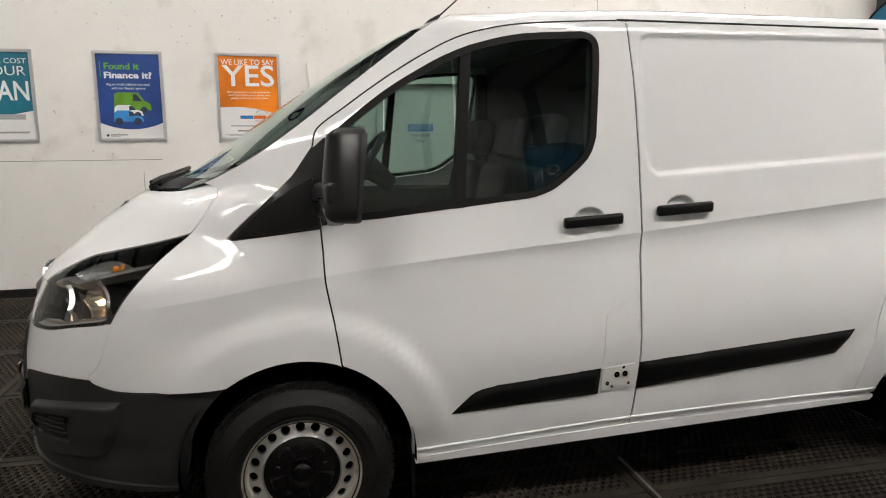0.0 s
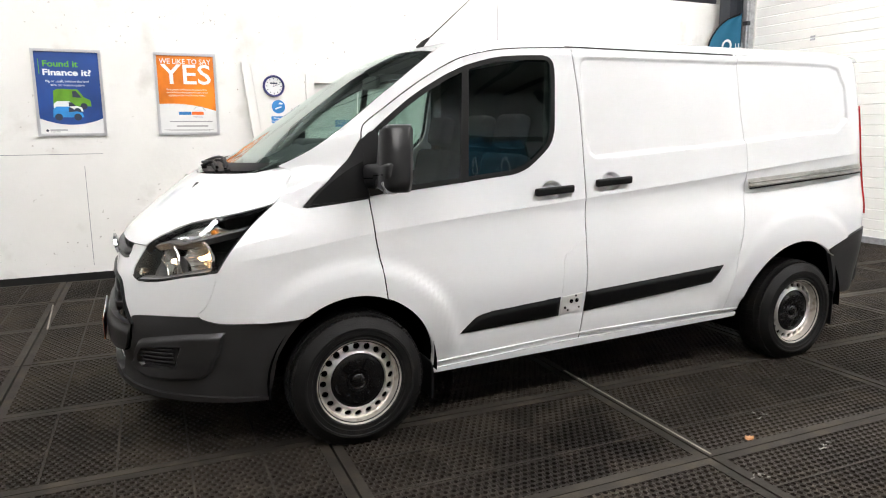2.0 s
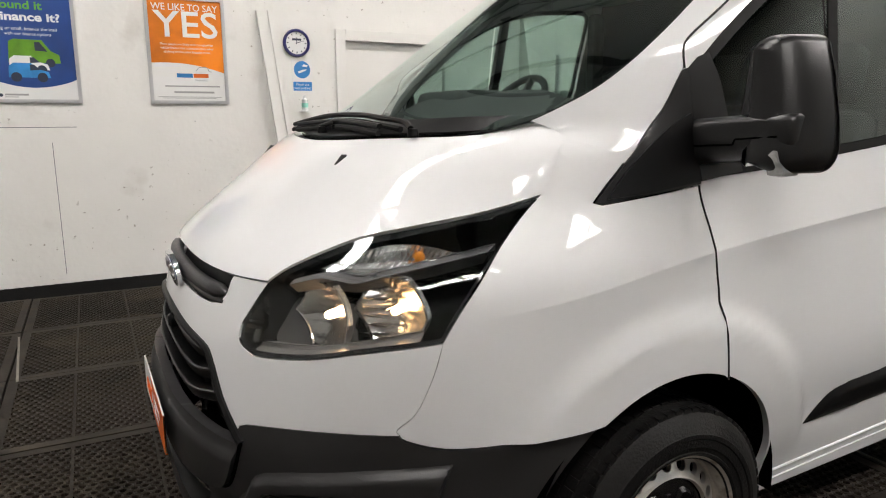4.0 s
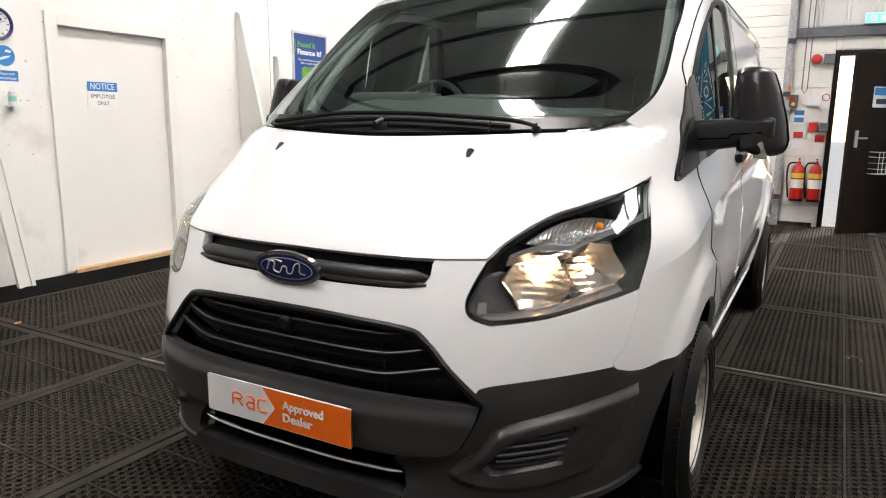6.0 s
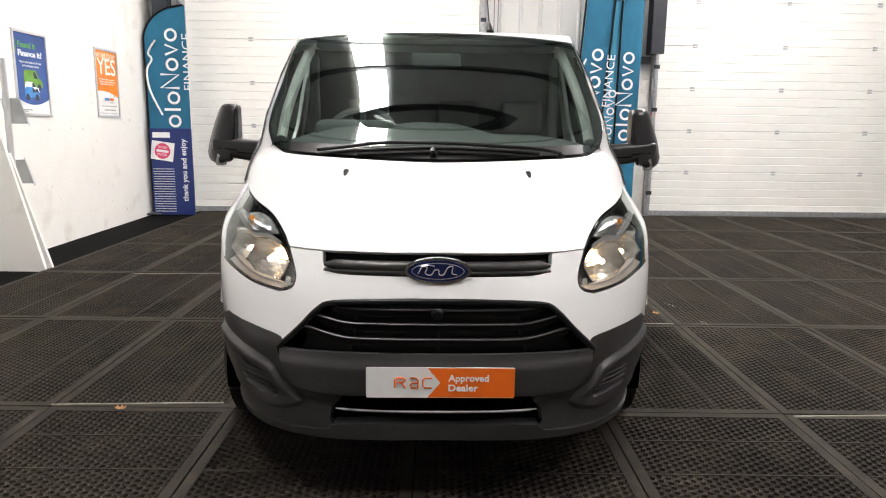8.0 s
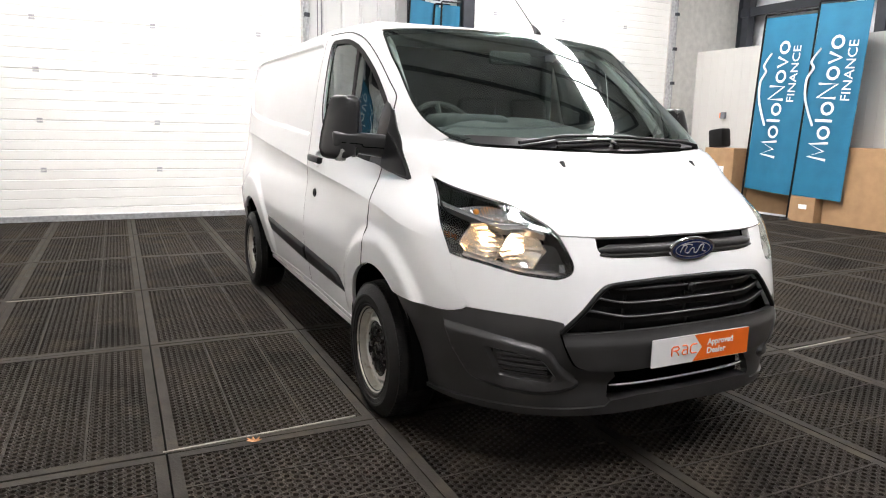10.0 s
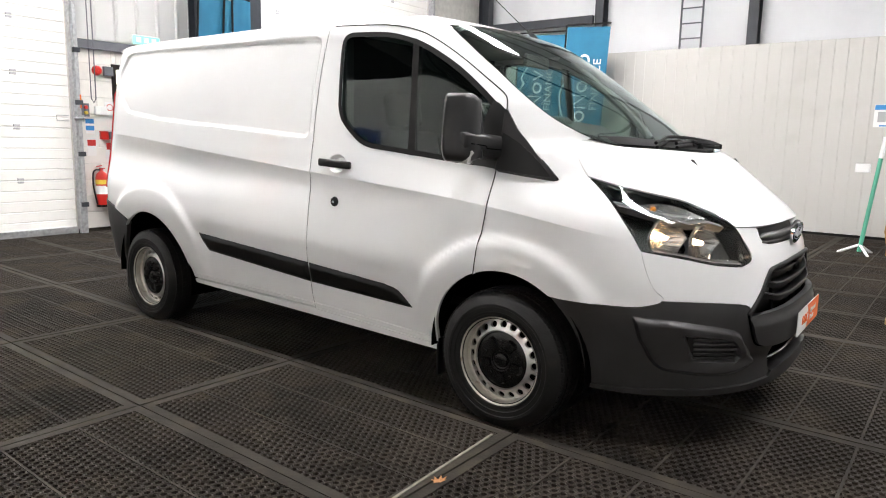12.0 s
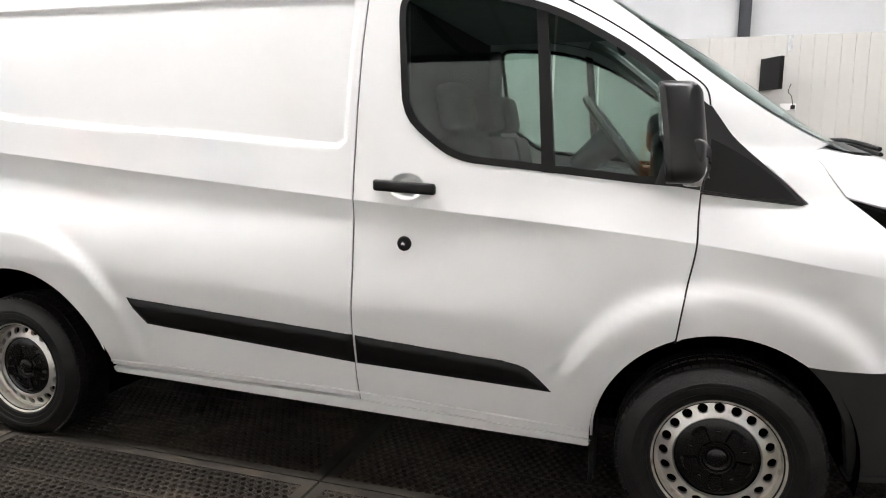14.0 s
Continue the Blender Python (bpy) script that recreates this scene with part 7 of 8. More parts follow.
# rounded flag in the corner
th = thing("flag", "blue feather flag with a rounded top in the corner", "flag", (7.25, 4.27, 0), -90, group="promotional flags")
b = cloth(0.62, 2.62, 1.7, True, 0.012)
bmesh.ops.transform(b, matrix=Matrix.Translation((0, 0, 0.48)), verts=b.verts[:])
part("cloth", b, FLAG, th, smooth=True)
edge = [(0.62 * (1 - (math.sqrt(max(0.0, 1 - t * t)) * 0.97 + 0.03)), 0, 0.48 + 2.62 * (0.80 + 0.20 * t)) for t in [i / 14 for i in range(15)]]
part("pole", tube(bmesh.new(), [(-0.01, 0, 0.02), (-0.01, 0, 2.5)] + [(x - 0.01, y, z) for x, y, z in edge], 0.016, 8), BLACK, th, smooth=True)
part("foot", boxed(-0.16, 0.14, -0.16, 0.16, 0.0, 0.025, 0.005), STEEL_BLUE, th)
letters_up(th, Matrix.Translation((0.50, -0.04, 1.02)) @ pose(0, 0, 0, 90, 0, 0) @ pose(0, 0, 0, 0, 0, 90), 1.62, INK_WHITE)


def greeting_board(at, turn, w, h, words):
    th = thing("sign_board", "deep blue board with white stripes and lettering", "sign board", at, turn, group="blue boards")
    m = ON_Y_WALL
    part("board", boxed(0, w, 0.0, 0.03, 0.0, h, 0.004), DEEP_BLUE, th)
    for k in range(18):
        z = 0.05 + k * 0.038
        part("stripe", boxed(0.02, w * 0.55, -0.0025, 0.0, z, z + 0.008), INK_WHITE, th)
    q = Matrix.Translation((w * 0.80, -0.003, h * 0.52)) @ pose(0, 0, 0, 90, 0, 0) @ pose(0, 0, 0, 0, 0, 90)
    lettering("wording", words, 0.115, INK_WHITE, th, q, bold=0.002)
    return th


gb = greeting_board((7.16, 4.24, 0), -90, 0.62, 1.31, "thank you and enjoy")
part("name_panel", boxed(0.04, 0.30, -0.004, 0.0, 1.17, 1.25, 0.001), INK_WHITE, gb)
q = Matrix.Translation((0.18, -0.006, 0.97)) @ ON_Y_WALL @ pose(0, 0, 0, 0, 0, -8)
no = part("warning_sheet", flat(bmesh.new(), rounded(0.34, 0.28, 0.003), 0.002, q), PAPER, gb)
part("warning_disc", flat(bmesh.new(), oval(0.235, 0.235), 0.0026, q), material("pink_print", (0.70, 0.06, 0.16), 0.5), no)
part("warning_bar", flat(bmesh.new(), rounded(0.18, 0.035, 0.003), 0.0032, q), PAPER, no)
lettering("wording", "DO NOT", 0.05, INK_WHITE, no, q @ Matrix.Translation((0, 0.055, 0.0032)), width=0.14)
lettering("wording", "ENTER", 0.05, INK_WHITE, no, q @ Matrix.Translation((0, -0.055, 0.0032)), width=0.14)
greeting_board((7.30, -2.36, 0), -90, 0.62, 1.31, "thank you and enjoy")

# ---- the pier between the shutters ----
door = thing("door_2", "dark brown side door standing half open inwards, daylight behind", "door", (WX, DY0, 0), kind="structure")
for y0, y1, z0, z1 in ((0.0, 0.06, 0, DH), (DY1 - DY0 - 0.06, DY1 - DY0, 0, DH), (0.06, DY1 - DY0 - 0.06, DH - 0.06, DH)):
    part("frame_bar", boxed(-0.02, 0.14, y0, y1, z0, z1, 0.004), DOOR_BROWN, door)
leaf = part("leaf", boxed(0.0, 0.045, 0.0, 0.86, 0.01, DH - 0.07, 0.003), DOOR_BROWN, door)
leaf.matrix_local = pose(0.0, 0.07, 0, 0, 0, 42)
part("door_sign", boxed(-0.006, -0.001, 0.30, 0.58, 1.52, 1.76), PAPER, leaf)
part("sign_band", boxed(-0.008, -0.0065, 0.31, 0.57, 1.66, 1.75), INK_BLUE, leaf)
part("sign_print", boxed(-0.008, -0.0065, 0.34, 0.54, 1.56, 1.62), INK_DARK, leaf)
b = boxed(-0.02, 0.0, 0.74, 0.78, 1.05, 1.25, 0.005)
tube(b, [(-0.05, 0.76, 1.16), (-0.05, 0.64, 1.16)], 0.010, 8)
tube(b, [(-0.05, 0.76, 1.16), (0.0, 0.76, 1.16)], 0.010, 8)
part("lever", b, SILVER, leaf)
b = bmesh.new()
for y in [0.16 + 0.055 * k for k in range(8)]:
    tube(b, [(-0.16, y, 0.74), (-0.16, y, 1.00)], 0.004, 5)
    tube(b, [(-0.16, y, 0.74), (-0.01, y, 0.74)], 0.004, 5)
for z in (0.74, 0.80, 0.87, 0.94, 1.0):
    tube(b, [(-0.01, 0.16, z), (-0.16, 0.16, z), (-0.16, 0.545, z), (-0.01, 0.545, z)], 0.004, 5)
part("wire_basket", b, INK_WHITE, leaf, "white wire basket")

sign = thing("exit_sign", "lit green and white emergency exit sign", "exit sign", (WX - 0.07, -1.75, 2.51))
part("case", boxed(-0.02, 0.02, -0.20, 0.20, 0.0, 0.13, 0.006), PAPER, sign)
part("face", boxed(-0.0235, -0.0205, -0.19, 0.19, 0.012, 0.118), SIGN_GREEN, sign)
for y in (-0.11, 0.0, 0.11):
    part("pictogram", boxed(-0.026, -0.024, y - 0.035, y + 0.035, 0.03, 0.10), PAPER, sign)


def extinguisher(y, label):
    th = thing("fire_extinguisher", label, "fire extinguisher", (WX - 0.13, y, 0.34), group="fire extinguishers")
    part("cylinder", lathe(bmesh.new(), [(0.001, 0.0), (0.07, 0.004), (0.078, 0.02), (0.078, 0.38), (0.06, 0.44), (0.025, 0.47), (0.022, 0.50), (0.001, 0.50)], 28, "z"), RED, th, smooth=True)
    part("foot_ring", lathe(bmesh.new(), [(0.079, 0.0), (0.080, 0.03), (0.0785, 0.03)], 28, "z"), BLACK, th)
    part("label_band", lathe(bmesh.new(), [(0.0788, 0.30), (0.0788, 0.36)], 28, "z"), YELLOW, th)
    part("print_band", lathe(bmesh.new(), [(0.0788, 0.17), (0.0788, 0.28)], 28, "z"), PAPER, th)
    b = boxed(-0.075, 0.04, -0.012, 0.012, 0.50, 0.515, 0.003)
    box(b, -0.085, 0.03, -0.012, 0.012, 0.53, 0.542, 0.003, m=pose(0, 0, 0, 0, 8, 0))
    part("lever", b, RED, th)
    part("hose", tube(bmesh.new(), bowed([(0.0, 0.02, 0.49), (-0.02, 0.11, 0.47), (-0.02, 0.125, 0.30), (-0.03, 0.10, 0.10), (-0.03, 0.09, 0.04)], 5), 0.011, 8), BLACK, th, smooth=True)
    return th


extinguisher(-1.01, "red fire extinguisher standing by the blockwork pier")
extinguisher(-1.21, "red fire extinguisher with a black hose by the door")


def wall_box(name, label, cat, y, z, w, h, d, mat_):
    th = thing(name, label, cat, (WX - 0.012, y, z))
    part("case", boxed(-d, 0.0, -w / 2, w / 2, -h / 2, h / 2, 0.004), mat_, th)
    return th


bell = thing("alarm_bell", "round red alarm bell on the pier", "alarm", (WX - 0.012, -1.08, 2.12))
part("dome", lathe(bmesh.new(), [(0.001, 0.06), (0.04, 0.055), (0.06, 0.03), (0.065, 0.0)], 24, "z"), RED, bell, smooth=True).matrix_local = pose(0, 0, 0, 0, -90, 0)
wall_box("alarm_box", "small grey alarm box", "alarm box", -1.22, 2.12, 0.12, 0.12, 0.05, GREY_STEEL)
wall_box("call_point", "red fire call point", "call point", -1.12, 1.28, 0.10, 0.11, 0.05, RED)
wall_box("switch_box", "small grey switch box", "switch", -1.24, 1.28, 0.10, 0.10, 0.05, GREY_STEEL)
wall_box("key_pad", "white keypad with a dark window", "keypad", -1.10, 1.60, 0.16, 0.11, 0.04, PAPER)
ns = thing("small_sign", "small white sign with a red ring", "sign", (WX - 0.012, -1.23, 1.62))
part("board", boxed(-0.004, 0.0, -0.07, 0.07, -0.10, 0.10), PAPER, ns)
b = lathe(bmesh.new(), [(0.036, 0.0), (0.046, 0.0)], 24, "z")
part("ring", b, RED, ns).matrix_local = pose(-0.0052, 0, 0.03, 0, -90, 0)
bs = thing("small_sign", "small blue and white action sign", "sign", (WX - 0.012, -0.95, 1.40))
part("board", boxed(-0.004, 0.0, -0.06, 0.06, -0.10, 0.10), PAPER, bs)
part("band", boxed(-0.0055, -0.0045, -0.055, 0.055, 0.03, 0.09), INK_BLUE, bs)
part("band", boxed(-0.0055, -0.0045, -0.055, 0.055, -0.06, 0.0), INK_BLUE, bs)
rs = thing("small_sign", "small red and white extinguisher sign", "sign", (WX - 0.012, -1.21, 1.06))
part("board", boxed(-0.004, 0.0, -0.06, 0.06, -0.13, 0.13), PAPER, rs)
part("band", boxed(-0.0055, -0.0045, -0.055, 0.055, 0.03, 0.12), RED, rs)
rs = thing("small_sign", "small red and white notice by the door post", "sign", (WX - 0.012, -0.96, 1.12))
part("board", boxed(-0.004, 0.0, -0.06, 0.06, -0.11, 0.11), PAPER, rs)
part("band", boxed(-0.0055, -0.0045, -0.055, 0.055, 0.02, 0.10), RED, rs)
db = wall_box("door_control", "grey door control with red and yellow buttons", "control box", -0.87, 1.60, 0.10, 0.17, 0.08, GREY_STEEL)
for z, mm in ((0.035, RED), (-0.035, YELLOW)):
    part("button", lathe(bmesh.new(), [(0.001, 0.03), (0.022, 0.028), (0.024, 0.0)], 16, "z"), mm, db).matrix_local = pose(-0.08, 0, z, 0, -90, 0)
chain = part("door_chain", tube(bmesh.new(), [(WX - 0.10, R1[0] - 0.22, 4.2), (WX - 0.10, R1[0] - 0.22, 1.75), (WX - 0.10, R1[0] - 0.25, 1.70), (WX - 0.10, R1[0] - 0.28, 1.75), (WX - 0.10, R1[0] - 0.28, 4.2)], 0.007, 6), GREY_STEEL)
tagged(chain, "grey hanging door chain", "chain")

# ---- by the partition ----
def carton(x0, x1, y0, y1, h, label, tape=True, z0=-0.02):
    th = thing("cardboard_box", label, "box", (x0, y0, z0), group="cardboard boxes")
    part("carton", boxed(0, x1 - x0, 0, y1 - y0, 0, h, 0.008), CARD, th)
    for a, c in ((0.004, 0.496), (0.504, 0.996)):
        part("flap", boxed(0.004, x1 - x0 - 0.004, (y1 - y0) * a, (y1 - y0) * c, h, h + 0.004), CARD, th)
    if tape:
        part("tape", boxed(0.02, x1 - x0 - 0.02, y1 - y0, y1 - y0 + 0.0015, h * 0.02, h * 0.05), INK_WHITE, th)
        part("tape", boxed((x1 - x0) * 0.3, (x1 - x0) * 0.62, y1 - y0, y1 - y0 + 0.002, h * 0.55, h * 0.72), PAPER, th)
    return th


carton(2.98, 4.02, -8.50, -8.10, 1.22, "large flat brown cardboard box leaning by the partition", False)
carton(4.55, 5.6, -8.48, -8.25, 1.16, "brown cardboard box with white printed tape")
carton(5.65, 6.3, -8.45, -7.9, 1.14, "tall brown cardboard box with printed tape")
carton(4.05, 4.5, -8.35, -7.95, 0.42, "low brown cardboard box with white tape")
b = box(bmesh.new(), -0.16, 0.16, -0.12, 0.12, 0.0, 0.34, 0.05)
bg = part("black_bag", b, BLACK, smooth=True)
bg.matrix_world = pose(6.15, -8.1, 1.125, 0, 8, 0)
tagged(bg, "black zipped bag on top of a box", "bag")
sw = thing("isolator_switch", "small grey isolator switch with orange lever", "switch", (6.55, PY + 0.012, 1.72))
part("case", boxed(-0.05, 0.05, 0, 0.05, -0.06, 0.06, 0.005), GREY_STEEL, sw)
part("lever", boxed(0.055, 0.08, 0.0, 0.04, -0.05, 0.05, 0.004), INK_ORANGE, sw)

screen_ = thing("wall_screen", "black flat screen on a swivel arm", "screen", (-1.30, PY + 0.26, 2.36), 180 - 62)
part("case", box(bmesh.new(), -0.24, 0.24, -0.03, 0.03, -0.24, 0.24, 0.012), BLACK, screen_, smooth=True)
part("glass", boxed(-0.22, 0.22, -0.033, -0.031, -0.215, 0.22), SCREEN_OFF, screen_)
part("arm", tube(bmesh.new(), [(0.0, 0.03, 0.0), (0.02, 0.14, 0.0), (-0.12, 0.24, 0.0)], 0.018, 8), BLACK, screen_)
part("wall_plate", boxed(-0.20, -0.08, 0.20, 0.25, -0.13, 0.13, 0.006), BLACK, screen_)
so = thing("wall_socket", "white wall socket with black plug and conduit", "socket", (-1.60, PY + 0.01, 1.88))
part("plate", boxed(-0.11, 0.11, 0, 0.035, -0.05, 0.05, 0.004), PAPER, so)
part("plug", boxed(-0.09, -0.03, 0.035, 0.075, -0.035, 0.025, 0.008), BLACK, so)
part("conduit", tube(bmesh.new(), [(0.05, 0.02, -0.05), (0.05, 0.02, -0.10), (0.09, 0.02, -0.13), (0.09, 0.02, -1.85)], 0.012, 8), PAPER, so)
part("cable", tube(bmesh.new(), bowed([(-0.06, 0.06, 0.02), (-0.02, 0.10, 0.16), (0.03, 0.12, 0.22), (0.0, 0.14, 0.34)], 5), 0.005, 6), BLACK, so)
nt = thing("notice_sheet", "white sheet with a blue heading on the partition", "notice", (-0.60, PY + 0.008, 1.80))
part("sheet", boxed(-0.13, 0.13, 0, 0.003, -0.165, 0.165), PAPER, nt)
part("heading", boxed(-0.125, 0.125, 0.003, 0.004, 0.09, 0.16), INK_BLUE, nt)
part("grey_block", boxed(-0.08, 0.08, 0.003, 0.004, -0.09, 0.06), INK_GREY, nt)
part("footing", boxed(-0.11, 0.05, 0.003, 0.004, -0.155, -0.135), INK_BLUE, nt)
ys = thing("small_sign", "small yellow strip sign", "sign", (-1.28, PY + 0.008, 1.86))
part("board", boxed(-0.02, 0.02, 0, 0.003, -0.13, 0.13), YELLOW, ys)

# reception desk
desk = thing("reception_desk", "curved orange wood veneer desk front", "desk", (-0.86, -6.45, 0))
pts = [(0.0, 1.06), (-0.02, 1.17), (-0.05, 1.19), (-0.62, 1.19), (-0.80, 1.14), (-0.90, 1.02), (-0.93, 0.85), (-0.93, 0.0), (-0.10, 0.0), (-0.10, 0.12), (-0.06, 0.30), (-0.08, 0.60), (-0.04, 0.90)]
part("front_panel", flat(bmesh.new(), bowed([(x, z, 0) for x, z in pts[:7]], 3)[:0] or pts, 0.05, pose(0, 0, 0, 90, 0, 0)), OAK, desk)
part("worktop", boxed(-0.9, -0.05, -0.65, -0.05, 1.15, 1.19, 0.006), OAK, desk)
part("inner_panel", boxed(-0.9, -0.87, -0.65, -0.05, 0.0, 1.15), OAK, desk)
kb = part("dark_case", box(bmesh.new(), -1.55, -1.02, -6.8, -6.5, 1.192, 1.27, 0.02), BLACK, smooth=True)
tagged(kb, "black equipment case on the desk", "case")
lf = thing("leaflet_holder", "clear leaflet holder with blue and dark cards", "leaflet holder", (-0.95, -6.55, 1.192))
part("blue_card", boxed(-0.02, 0.04, 0, 0.01, 0, 0.20), SKY_PRINT, lf)
part("dark_card", boxed(-0.12, -0.07, -0.02, 0.03, 0, 0.34), GREY_STEEL, lf)
part("white_card", boxed(-0.20, -0.15, 0, 0.01, 0, 0.14), PAPER, lf)
gs = thing("sanitiser_stand", "white and green post with a small tray", "post", (-0.70, -6.42, 0))
part("post", tube(bmesh.new(), [(0.02, 0, 0.03), (-0.12, 0, 1.44)], 0.025, 10), GREEN_TUBE, gs, smooth=True)
part("cap", tube(bmesh.new(), [(-0.095, 0, 1.20), (-0.122, 0, 1.46)], 0.027, 10), PAPER, gs, smooth=True)
for a in (0, 120, 240):
    part("leg", tube(bmesh.new(), [(0.02, 0, 0.12), (0.02 + 0.24 * math.cos(radians(a)), 0.24 * math.sin(radians(a)), 0.0)], 0.016, 8), PAPER, gs)
part("tray", boxed(0.0, 0.16, -0.06, 0.06, 1.02, 1.13, 0.01), PAPER, gs)


def info_stand(y, z, label, w=0.42):
    """steel post on a wooden base with a sloping board"""
    th = thing("information_stand", label, "information stand", (-1.47, y, 0.004), group="information stands")
    part("base", box(bmesh.new(), -0.21, 0.21, -0.16, 0.16, 0.0, 0.04, 0.004), WOOD, th, "pale wooden base")
    part("post", tube(bmesh.new(), [(-0.10, -0.06, 0.04), (-0.10, -0.06, z)], 0.032, 18), BRUSHED, th, smooth=True)
    m = pose(-0.02, 0.0, z - 0.14, 0, -38, 0) @ pose(0, 0, 0, 0, 0, 0)
    m = Matrix.Translation((0.02, 0.03, z - 0.14)) @ Matrix.Rotation(radians(37), 4, "Y")
    part("board", box(bmesh.new(), -w / 2, w / 2, -0.15, 0.15, 0.0, 0.022, 0.003, m=m), WOOD, th)
    part("sheet", box(bmesh.new(), -w / 2 + 0.015, w / 2 - 0.015, -0.135, 0.135, 0.0225, 0.0255, m=m), PAPER, th)
    part("print_bar", box(bmesh.new(), -w / 2 + 0.05, w / 2 - 0.1, -0.09, 0.02, 0.0256, 0.0262, m=m), SKY_PRINT, th)
    return th


info_stand(-2.62, 0.95, "brushed steel post with sloping board beside the cone plant")
info_stand(-3.82, 0.97, "brushed steel post with sloping board")
info_stand(-4.96, 0.98, "brushed steel post with sloping board")
info_stand(-6.12, 0.98, "brushed steel post with sloping board beside the desk")

plant = thing("topiary_plant", "clipped green artificial cone plant in an olive pot", "plant", (-1.42, -3.10, 0.004))
b = bmesh.new()
lo = [b.verts.new((x, y, 0.0)) for x, y in ((-0.11, -0.11), (0.11, -0.11), (0.11, 0.11), (-0.11, 0.11))]
hi = [b.verts.new((x, y, 0.20)) for x, y in ((-0.13, -0.13), (0.13, -0.13), (0.13, 0.13), (-0.13, 0.13))]
b.faces.new(lo[::-1])
b.faces.new(hi)
for i in range(4):
    b.faces.new((lo[i], lo[(i + 1) % 4], hi[(i + 1) % 4], hi[i]))
part("pot", b, PLANTER, plant)
part("stem", tube(bmesh.new(), [(0, 0, 0.19), (0, 0, 0.86)], [0.09, 0.02], 10), LEAF, plant)
rng = random.Random(5)
verts, faces = [], []
for k in range(5200):
    t = rng.random() ** 1.25
    z = 0.19 + 0.70 * t
    half_ = 0.135 * (1 - t) + 0.035 * t + rng.uniform(-0.02, 0.006)
    a = rng.uniform(0, 2 * math.pi)
    sq = 1 / max(abs(math.cos(a)), abs(math.sin(a)), 0.8)
    c = Vector((half_ * math.cos(a) * sq, half_ * math.sin(a) * sq, z))
    m = Euler((rng.uniform(0, 6.3), rng.uniform(0, 6.3), rng.uniform(0, 6.3))).to_matrix()
    n = len(verts)
    s_ = rng.uniform(0.007, 0.013)
    verts += [tuple(c + m @ Vector(p) * s_) for p in ((-1, 0, 0), (0, -0.55, 0.1), (1, 0, 0), (0, 0.55, 0.1))]
    faces.append((n, n + 1, n + 2, n + 3))
me = bpy.data.meshes.new("foliage")
me.from_pydata(verts, [], faces)
me.materials.append(LEAF)
fo = new("foliage", me)
fo.parent = plant
fo["kind"] = "stuff"

# ladder on the far wall
ld = thing("wall_ladder", "plain steel access ladder on the far wall", "ladder", (2.80, FY + 0.25, 0))
for x in (-0.2, 0.2):
    part("stile", tube(bmesh.new(), [(x, 0, -0.02), (x, 0, 4.6)], 0.02, 8), GREY_STEEL, ld)
for k in range(16):
    part("rung", tube(bmesh.new(), [(-0.2, 0, 0.25 + 0.28 * k), (0.2, 0, 0.25 + 0.28 * k)], 0.014, 6), GREY_STEEL, ld)

# small litter on the mats
def dry_leaf(x, y, turn, k=1.0):
    b = bmesh.new()
    n = 14
    ring_ = [b.verts.new((0.045 * k * math.cos(2 * math.pi * i / n) * (1 if i % 2 else 0.62), 0.03 * k * math.sin(2 * math.pi * i / n) * (1 if i % 2 else 0.62), 0.004 + 0.006 * math.sin(3 * i))) for i in range(n)]
    c = b.verts.new((0, 0, 0.002))
    for i in range(n):
        b.faces.new((c, ring_[i], ring_[(i + 1) % n]))
    ob = part("dry_leaf", b, LEAF_DRY)
    ob.matrix_world = pose(x, y, 0.006, 0, 0, turn)
    tagged(ob, "curled dry brown leaf on the mats", "leaf", "dry leaves")


dry_leaf(1.70, -1.727, 20, 0.8)
dry_leaf(-0.12, 1.56, 70, 0.8)
dry_leaf(-0.05, 3.15, 30, 0.7)


# pale scuffs on the mats
rng = random.Random(11)
for cx_, cy_ in ((1.97, -1.92), (1.44, -2.0), (1.98, -1.55)):
    b = bmesh.new()
    for k in range(6):
        m = pose(rng.uniform(-0.05, 0.05), rng.uniform(-0.04, 0.04), 0.0045, 0, 0, rng.uniform(0, 180))
        flat(b, [(-0.012, -0.0015), (0.014, -0.001), (0.012, 0.001), (-0.010, 0.0015)], 0.001, m)
    ob = part("chalk_scuff", b, WHITE_MARK)
    ob.matrix_world = pose(cx_, cy_, 0.0, 0, 0, rng.uniform(0, 90))
    tagged(ob, "small pale scuff marks on the rubber mats", "scuff", "scuffs", "stuff")

# ---- rubber mats ----
MX, MY, MTURN, MORIG = 1.55, 0.918, -1.0, (1.455, 1.885)


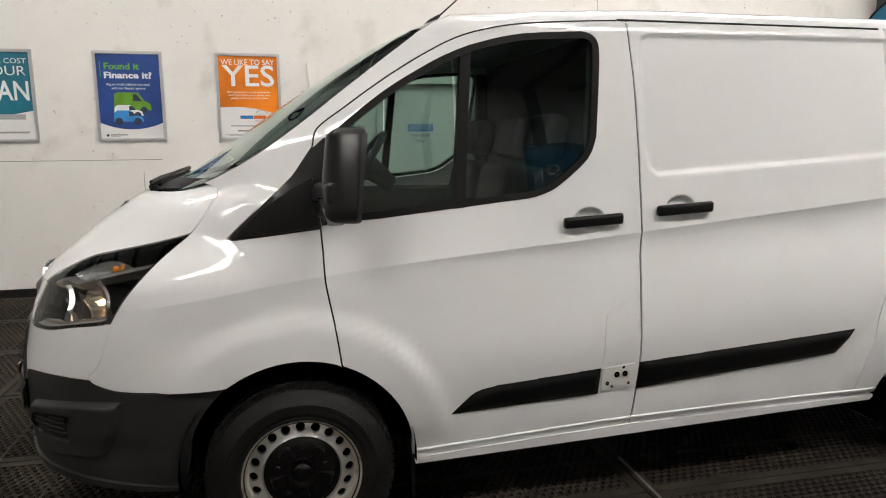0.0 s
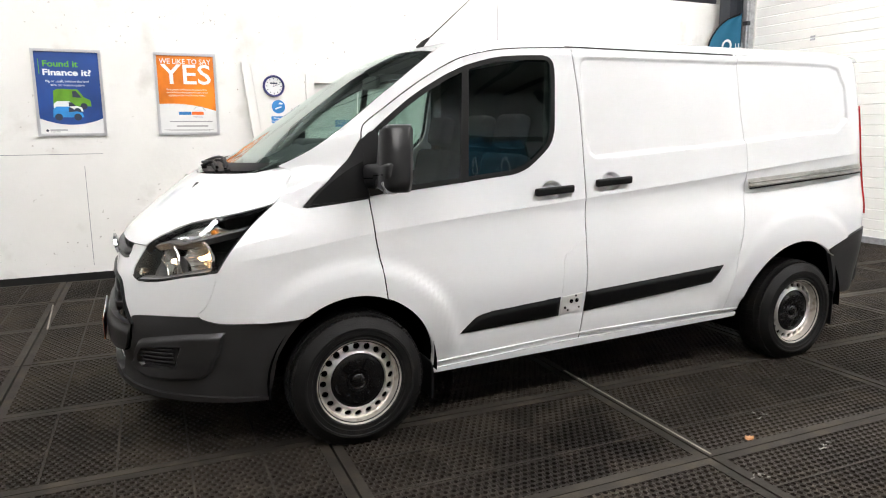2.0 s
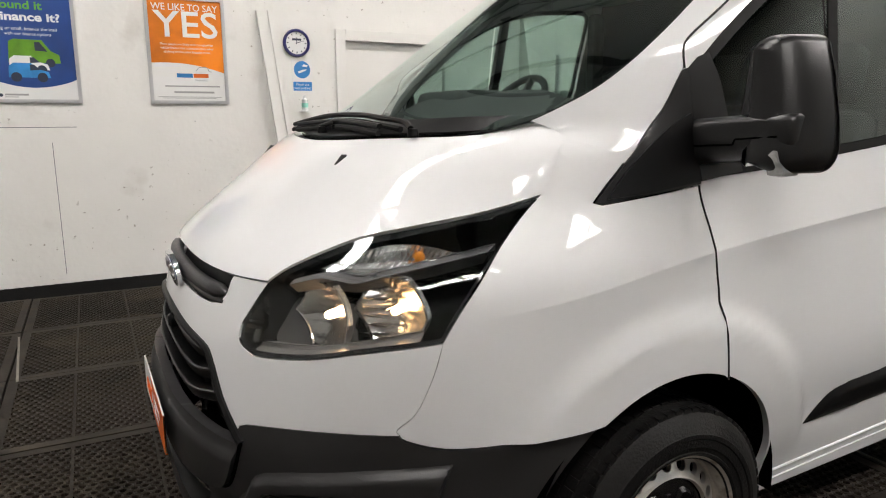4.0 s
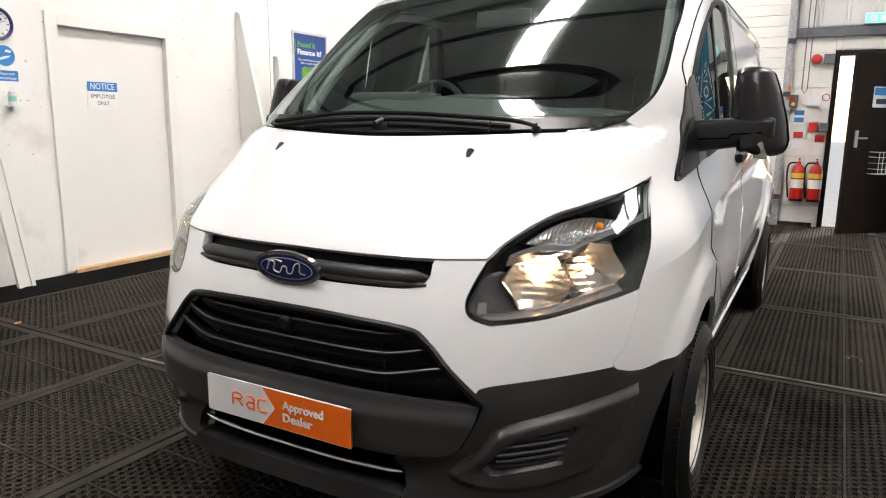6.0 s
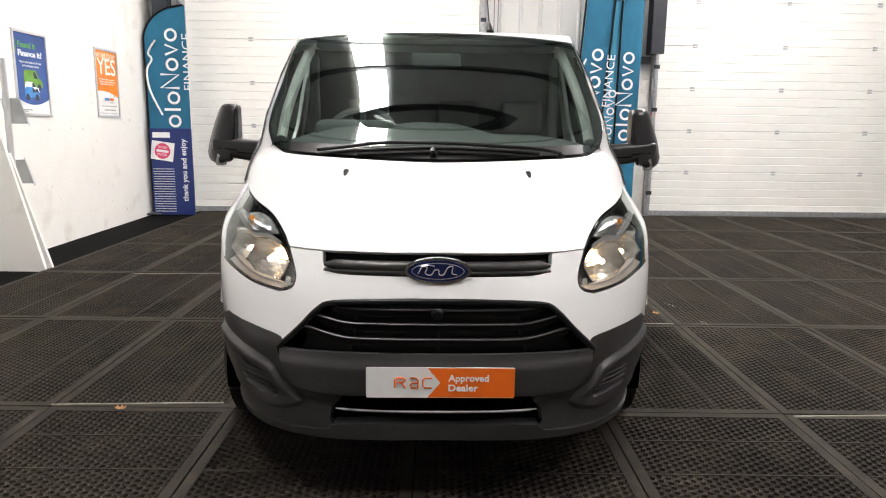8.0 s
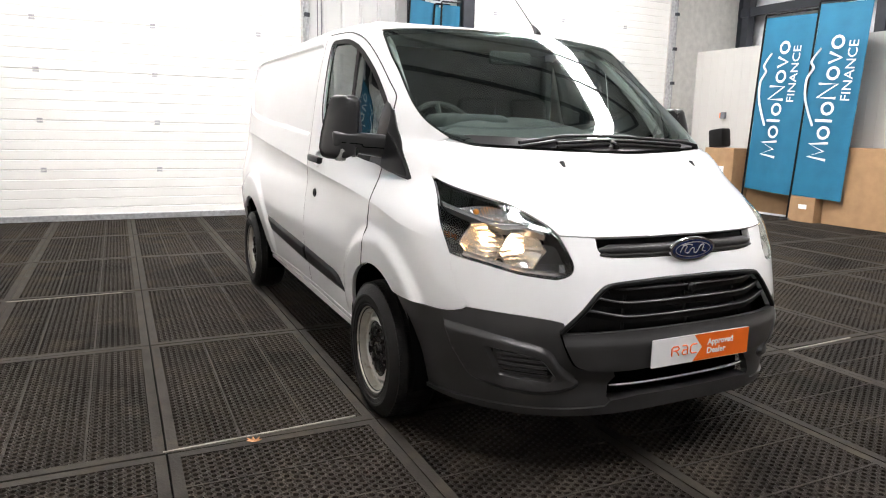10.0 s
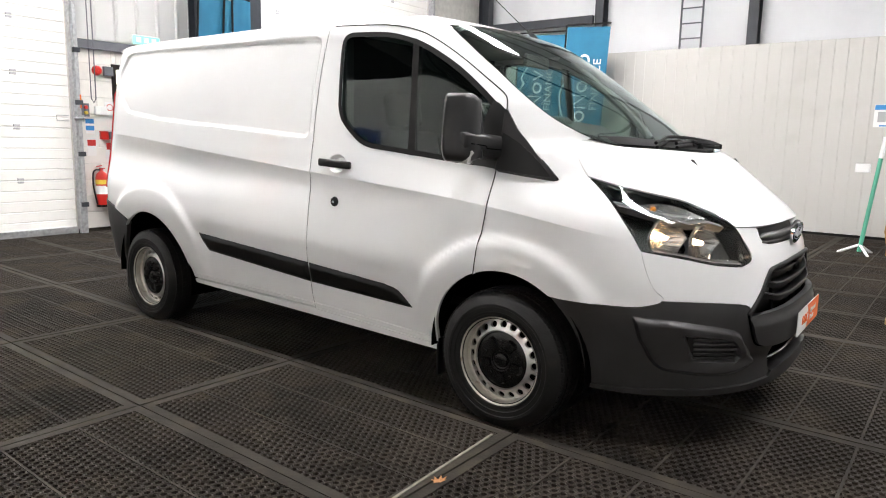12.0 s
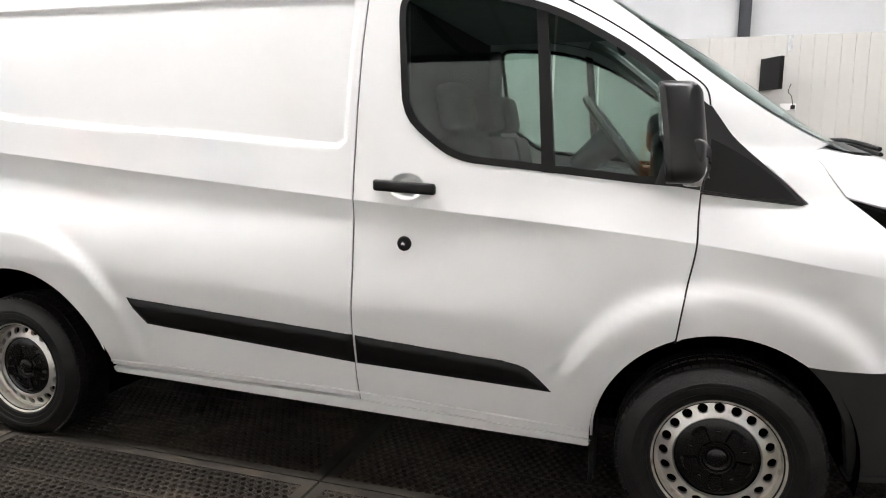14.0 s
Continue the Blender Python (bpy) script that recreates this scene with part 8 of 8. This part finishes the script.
def mat_mesh():
    """one mat: a frame and a field of round openings"""
    w, h, edge, pitch, deep = MX - 0.012, MY - 0.008, 0.044, 0.0375, 0.02
    verts, faces = [], []
    row = pitch * 0.866
    y, k = -h / 2 + edge, 0
    while y < h / 2 - edge + 0.004:
        x = -w / 2 + edge + (pitch / 2 if k % 2 else 0)
        while x < w / 2 - edge + 0.006:
            n = len(verts)
            for rad, z in ((pitch / 1.732, -0.002), (0.0160, 0.002), (0.0132, 0.002), (0.0122, -deep)):
                for i in range(6):
                    a = math.pi / 6 + math.pi / 3 * i
                    verts.append((x + rad * math.cos(a), y + rad * math.sin(a), z))
            for i in range(6):
                j = (i + 1) % 6
                faces.append((n + i, n + j, n + 6 + j, n + 6 + i))
                faces.append((n + 6 + i, n + 6 + j, n + 12 + j, n + 12 + i))
                faces.append((n + 12 + i, n + 12 + j, n + 18 + j, n + 18 + i))
            x += pitch
        y += row
        k += 1
    me = bpy.data.meshes.new("mat")
    me.from_pydata(verts, [], faces)
    b = bmesh.new()
    b.from_mesh(me)
    bmesh.ops.remove_doubles(b, verts=b.verts[:], dist=0.0008)
    b.to_mesh(me)
    b.free()
    me.materials.append(MAT)
    me.update()
    return me


def frame_mesh(across):
    w, h, e = MX - 0.012, MY - 0.008, 0.046
    b = bmesh.new()
    for x0, x1, y0, y1 in ((-w / 2, w / 2, -h / 2, -h / 2 + e), (-w / 2, w / 2, h / 2 - e, h / 2), (-w / 2, -w / 2 + e, -h / 2 + e, h / 2 - e), (w / 2 - e, w / 2, -h / 2 + e, h / 2 - e)):
        box(b, x0, x1, y0, y1, -0.02, 0.003)
    if across:
        for c in (-0.3, -0.1, 0.1, 0.3):
            box(b, c * w - 0.005, c * w + 0.005, -h / 2 + e, h / 2 - e, -0.02, 0.0035)
    else:
        for c in (-h / 6, h / 6):
            box(b, -w / 2 + e, w / 2 - e, c - 0.005, c + 0.005, -0.02, 0.0035)
    me = bpy.data.meshes.new("edging")
    b.to_mesh(me)
    b.free()
    me.materials.append(EDGE)
    return me


mats = thing("rubber_matting", "black perforated rubber mats with flat edging, dusty", "floor matting", (MORIG[0], MORIG[1], 0.0), MTURN, kind="structure")
mesh_a, mesh_b, mesh_c = mat_mesh(), frame_mesh(False), frame_mesh(True)
for i in range(-7, 4):
    for j in range(-12, 3):
        cx_, cy_ = MX * (i + 0.5), MY * (j + 0.5)
        wx, wy = MORIG[0] + cx_, MORIG[1] + cy_
        if wx + MX / 2 > WX + 0.12 or wy + MY / 2 > WY - 0.03 or wy - MY / 2 < PY:
            continue
        ob = new("mat", mesh_a)
        ob.parent = mats
        ob.location = (cx_, cy_, 0.001 * ((i * 7 + j * 5) % 3))
        ob2 = new("edging", mesh_c if i <= -2 else mesh_b)
        ob2.parent = ob
# plain strips of matting along the walls
def joint(x0, y0, x1, y1):
    d = Vector((x1 - x0, y1 - y0, 0))
    m = pose(x0, y0, 0, 0, 0, math.degrees(math.atan2(d.y, d.x)))
    ob = part("joint_strip", boxed(0, d.length, -0.006, 0.006, 0.0, 0.0065), STRIP)
    ob.matrix_world = m
    tagged(ob, "bare worn metal strip in a joint between mats", "floor strip", kind="structure")


joint(-0.075, 1.925, -0.045, 1.07)
joint(1.415, -1.765, 1.44, -0.55)
joint(-0.19, -1.80, -0.17, -2.45)
joint(-1.60, 1.90, -1.64, 2.75)
joint(2.96, 2.80, 2.98, 2.0)
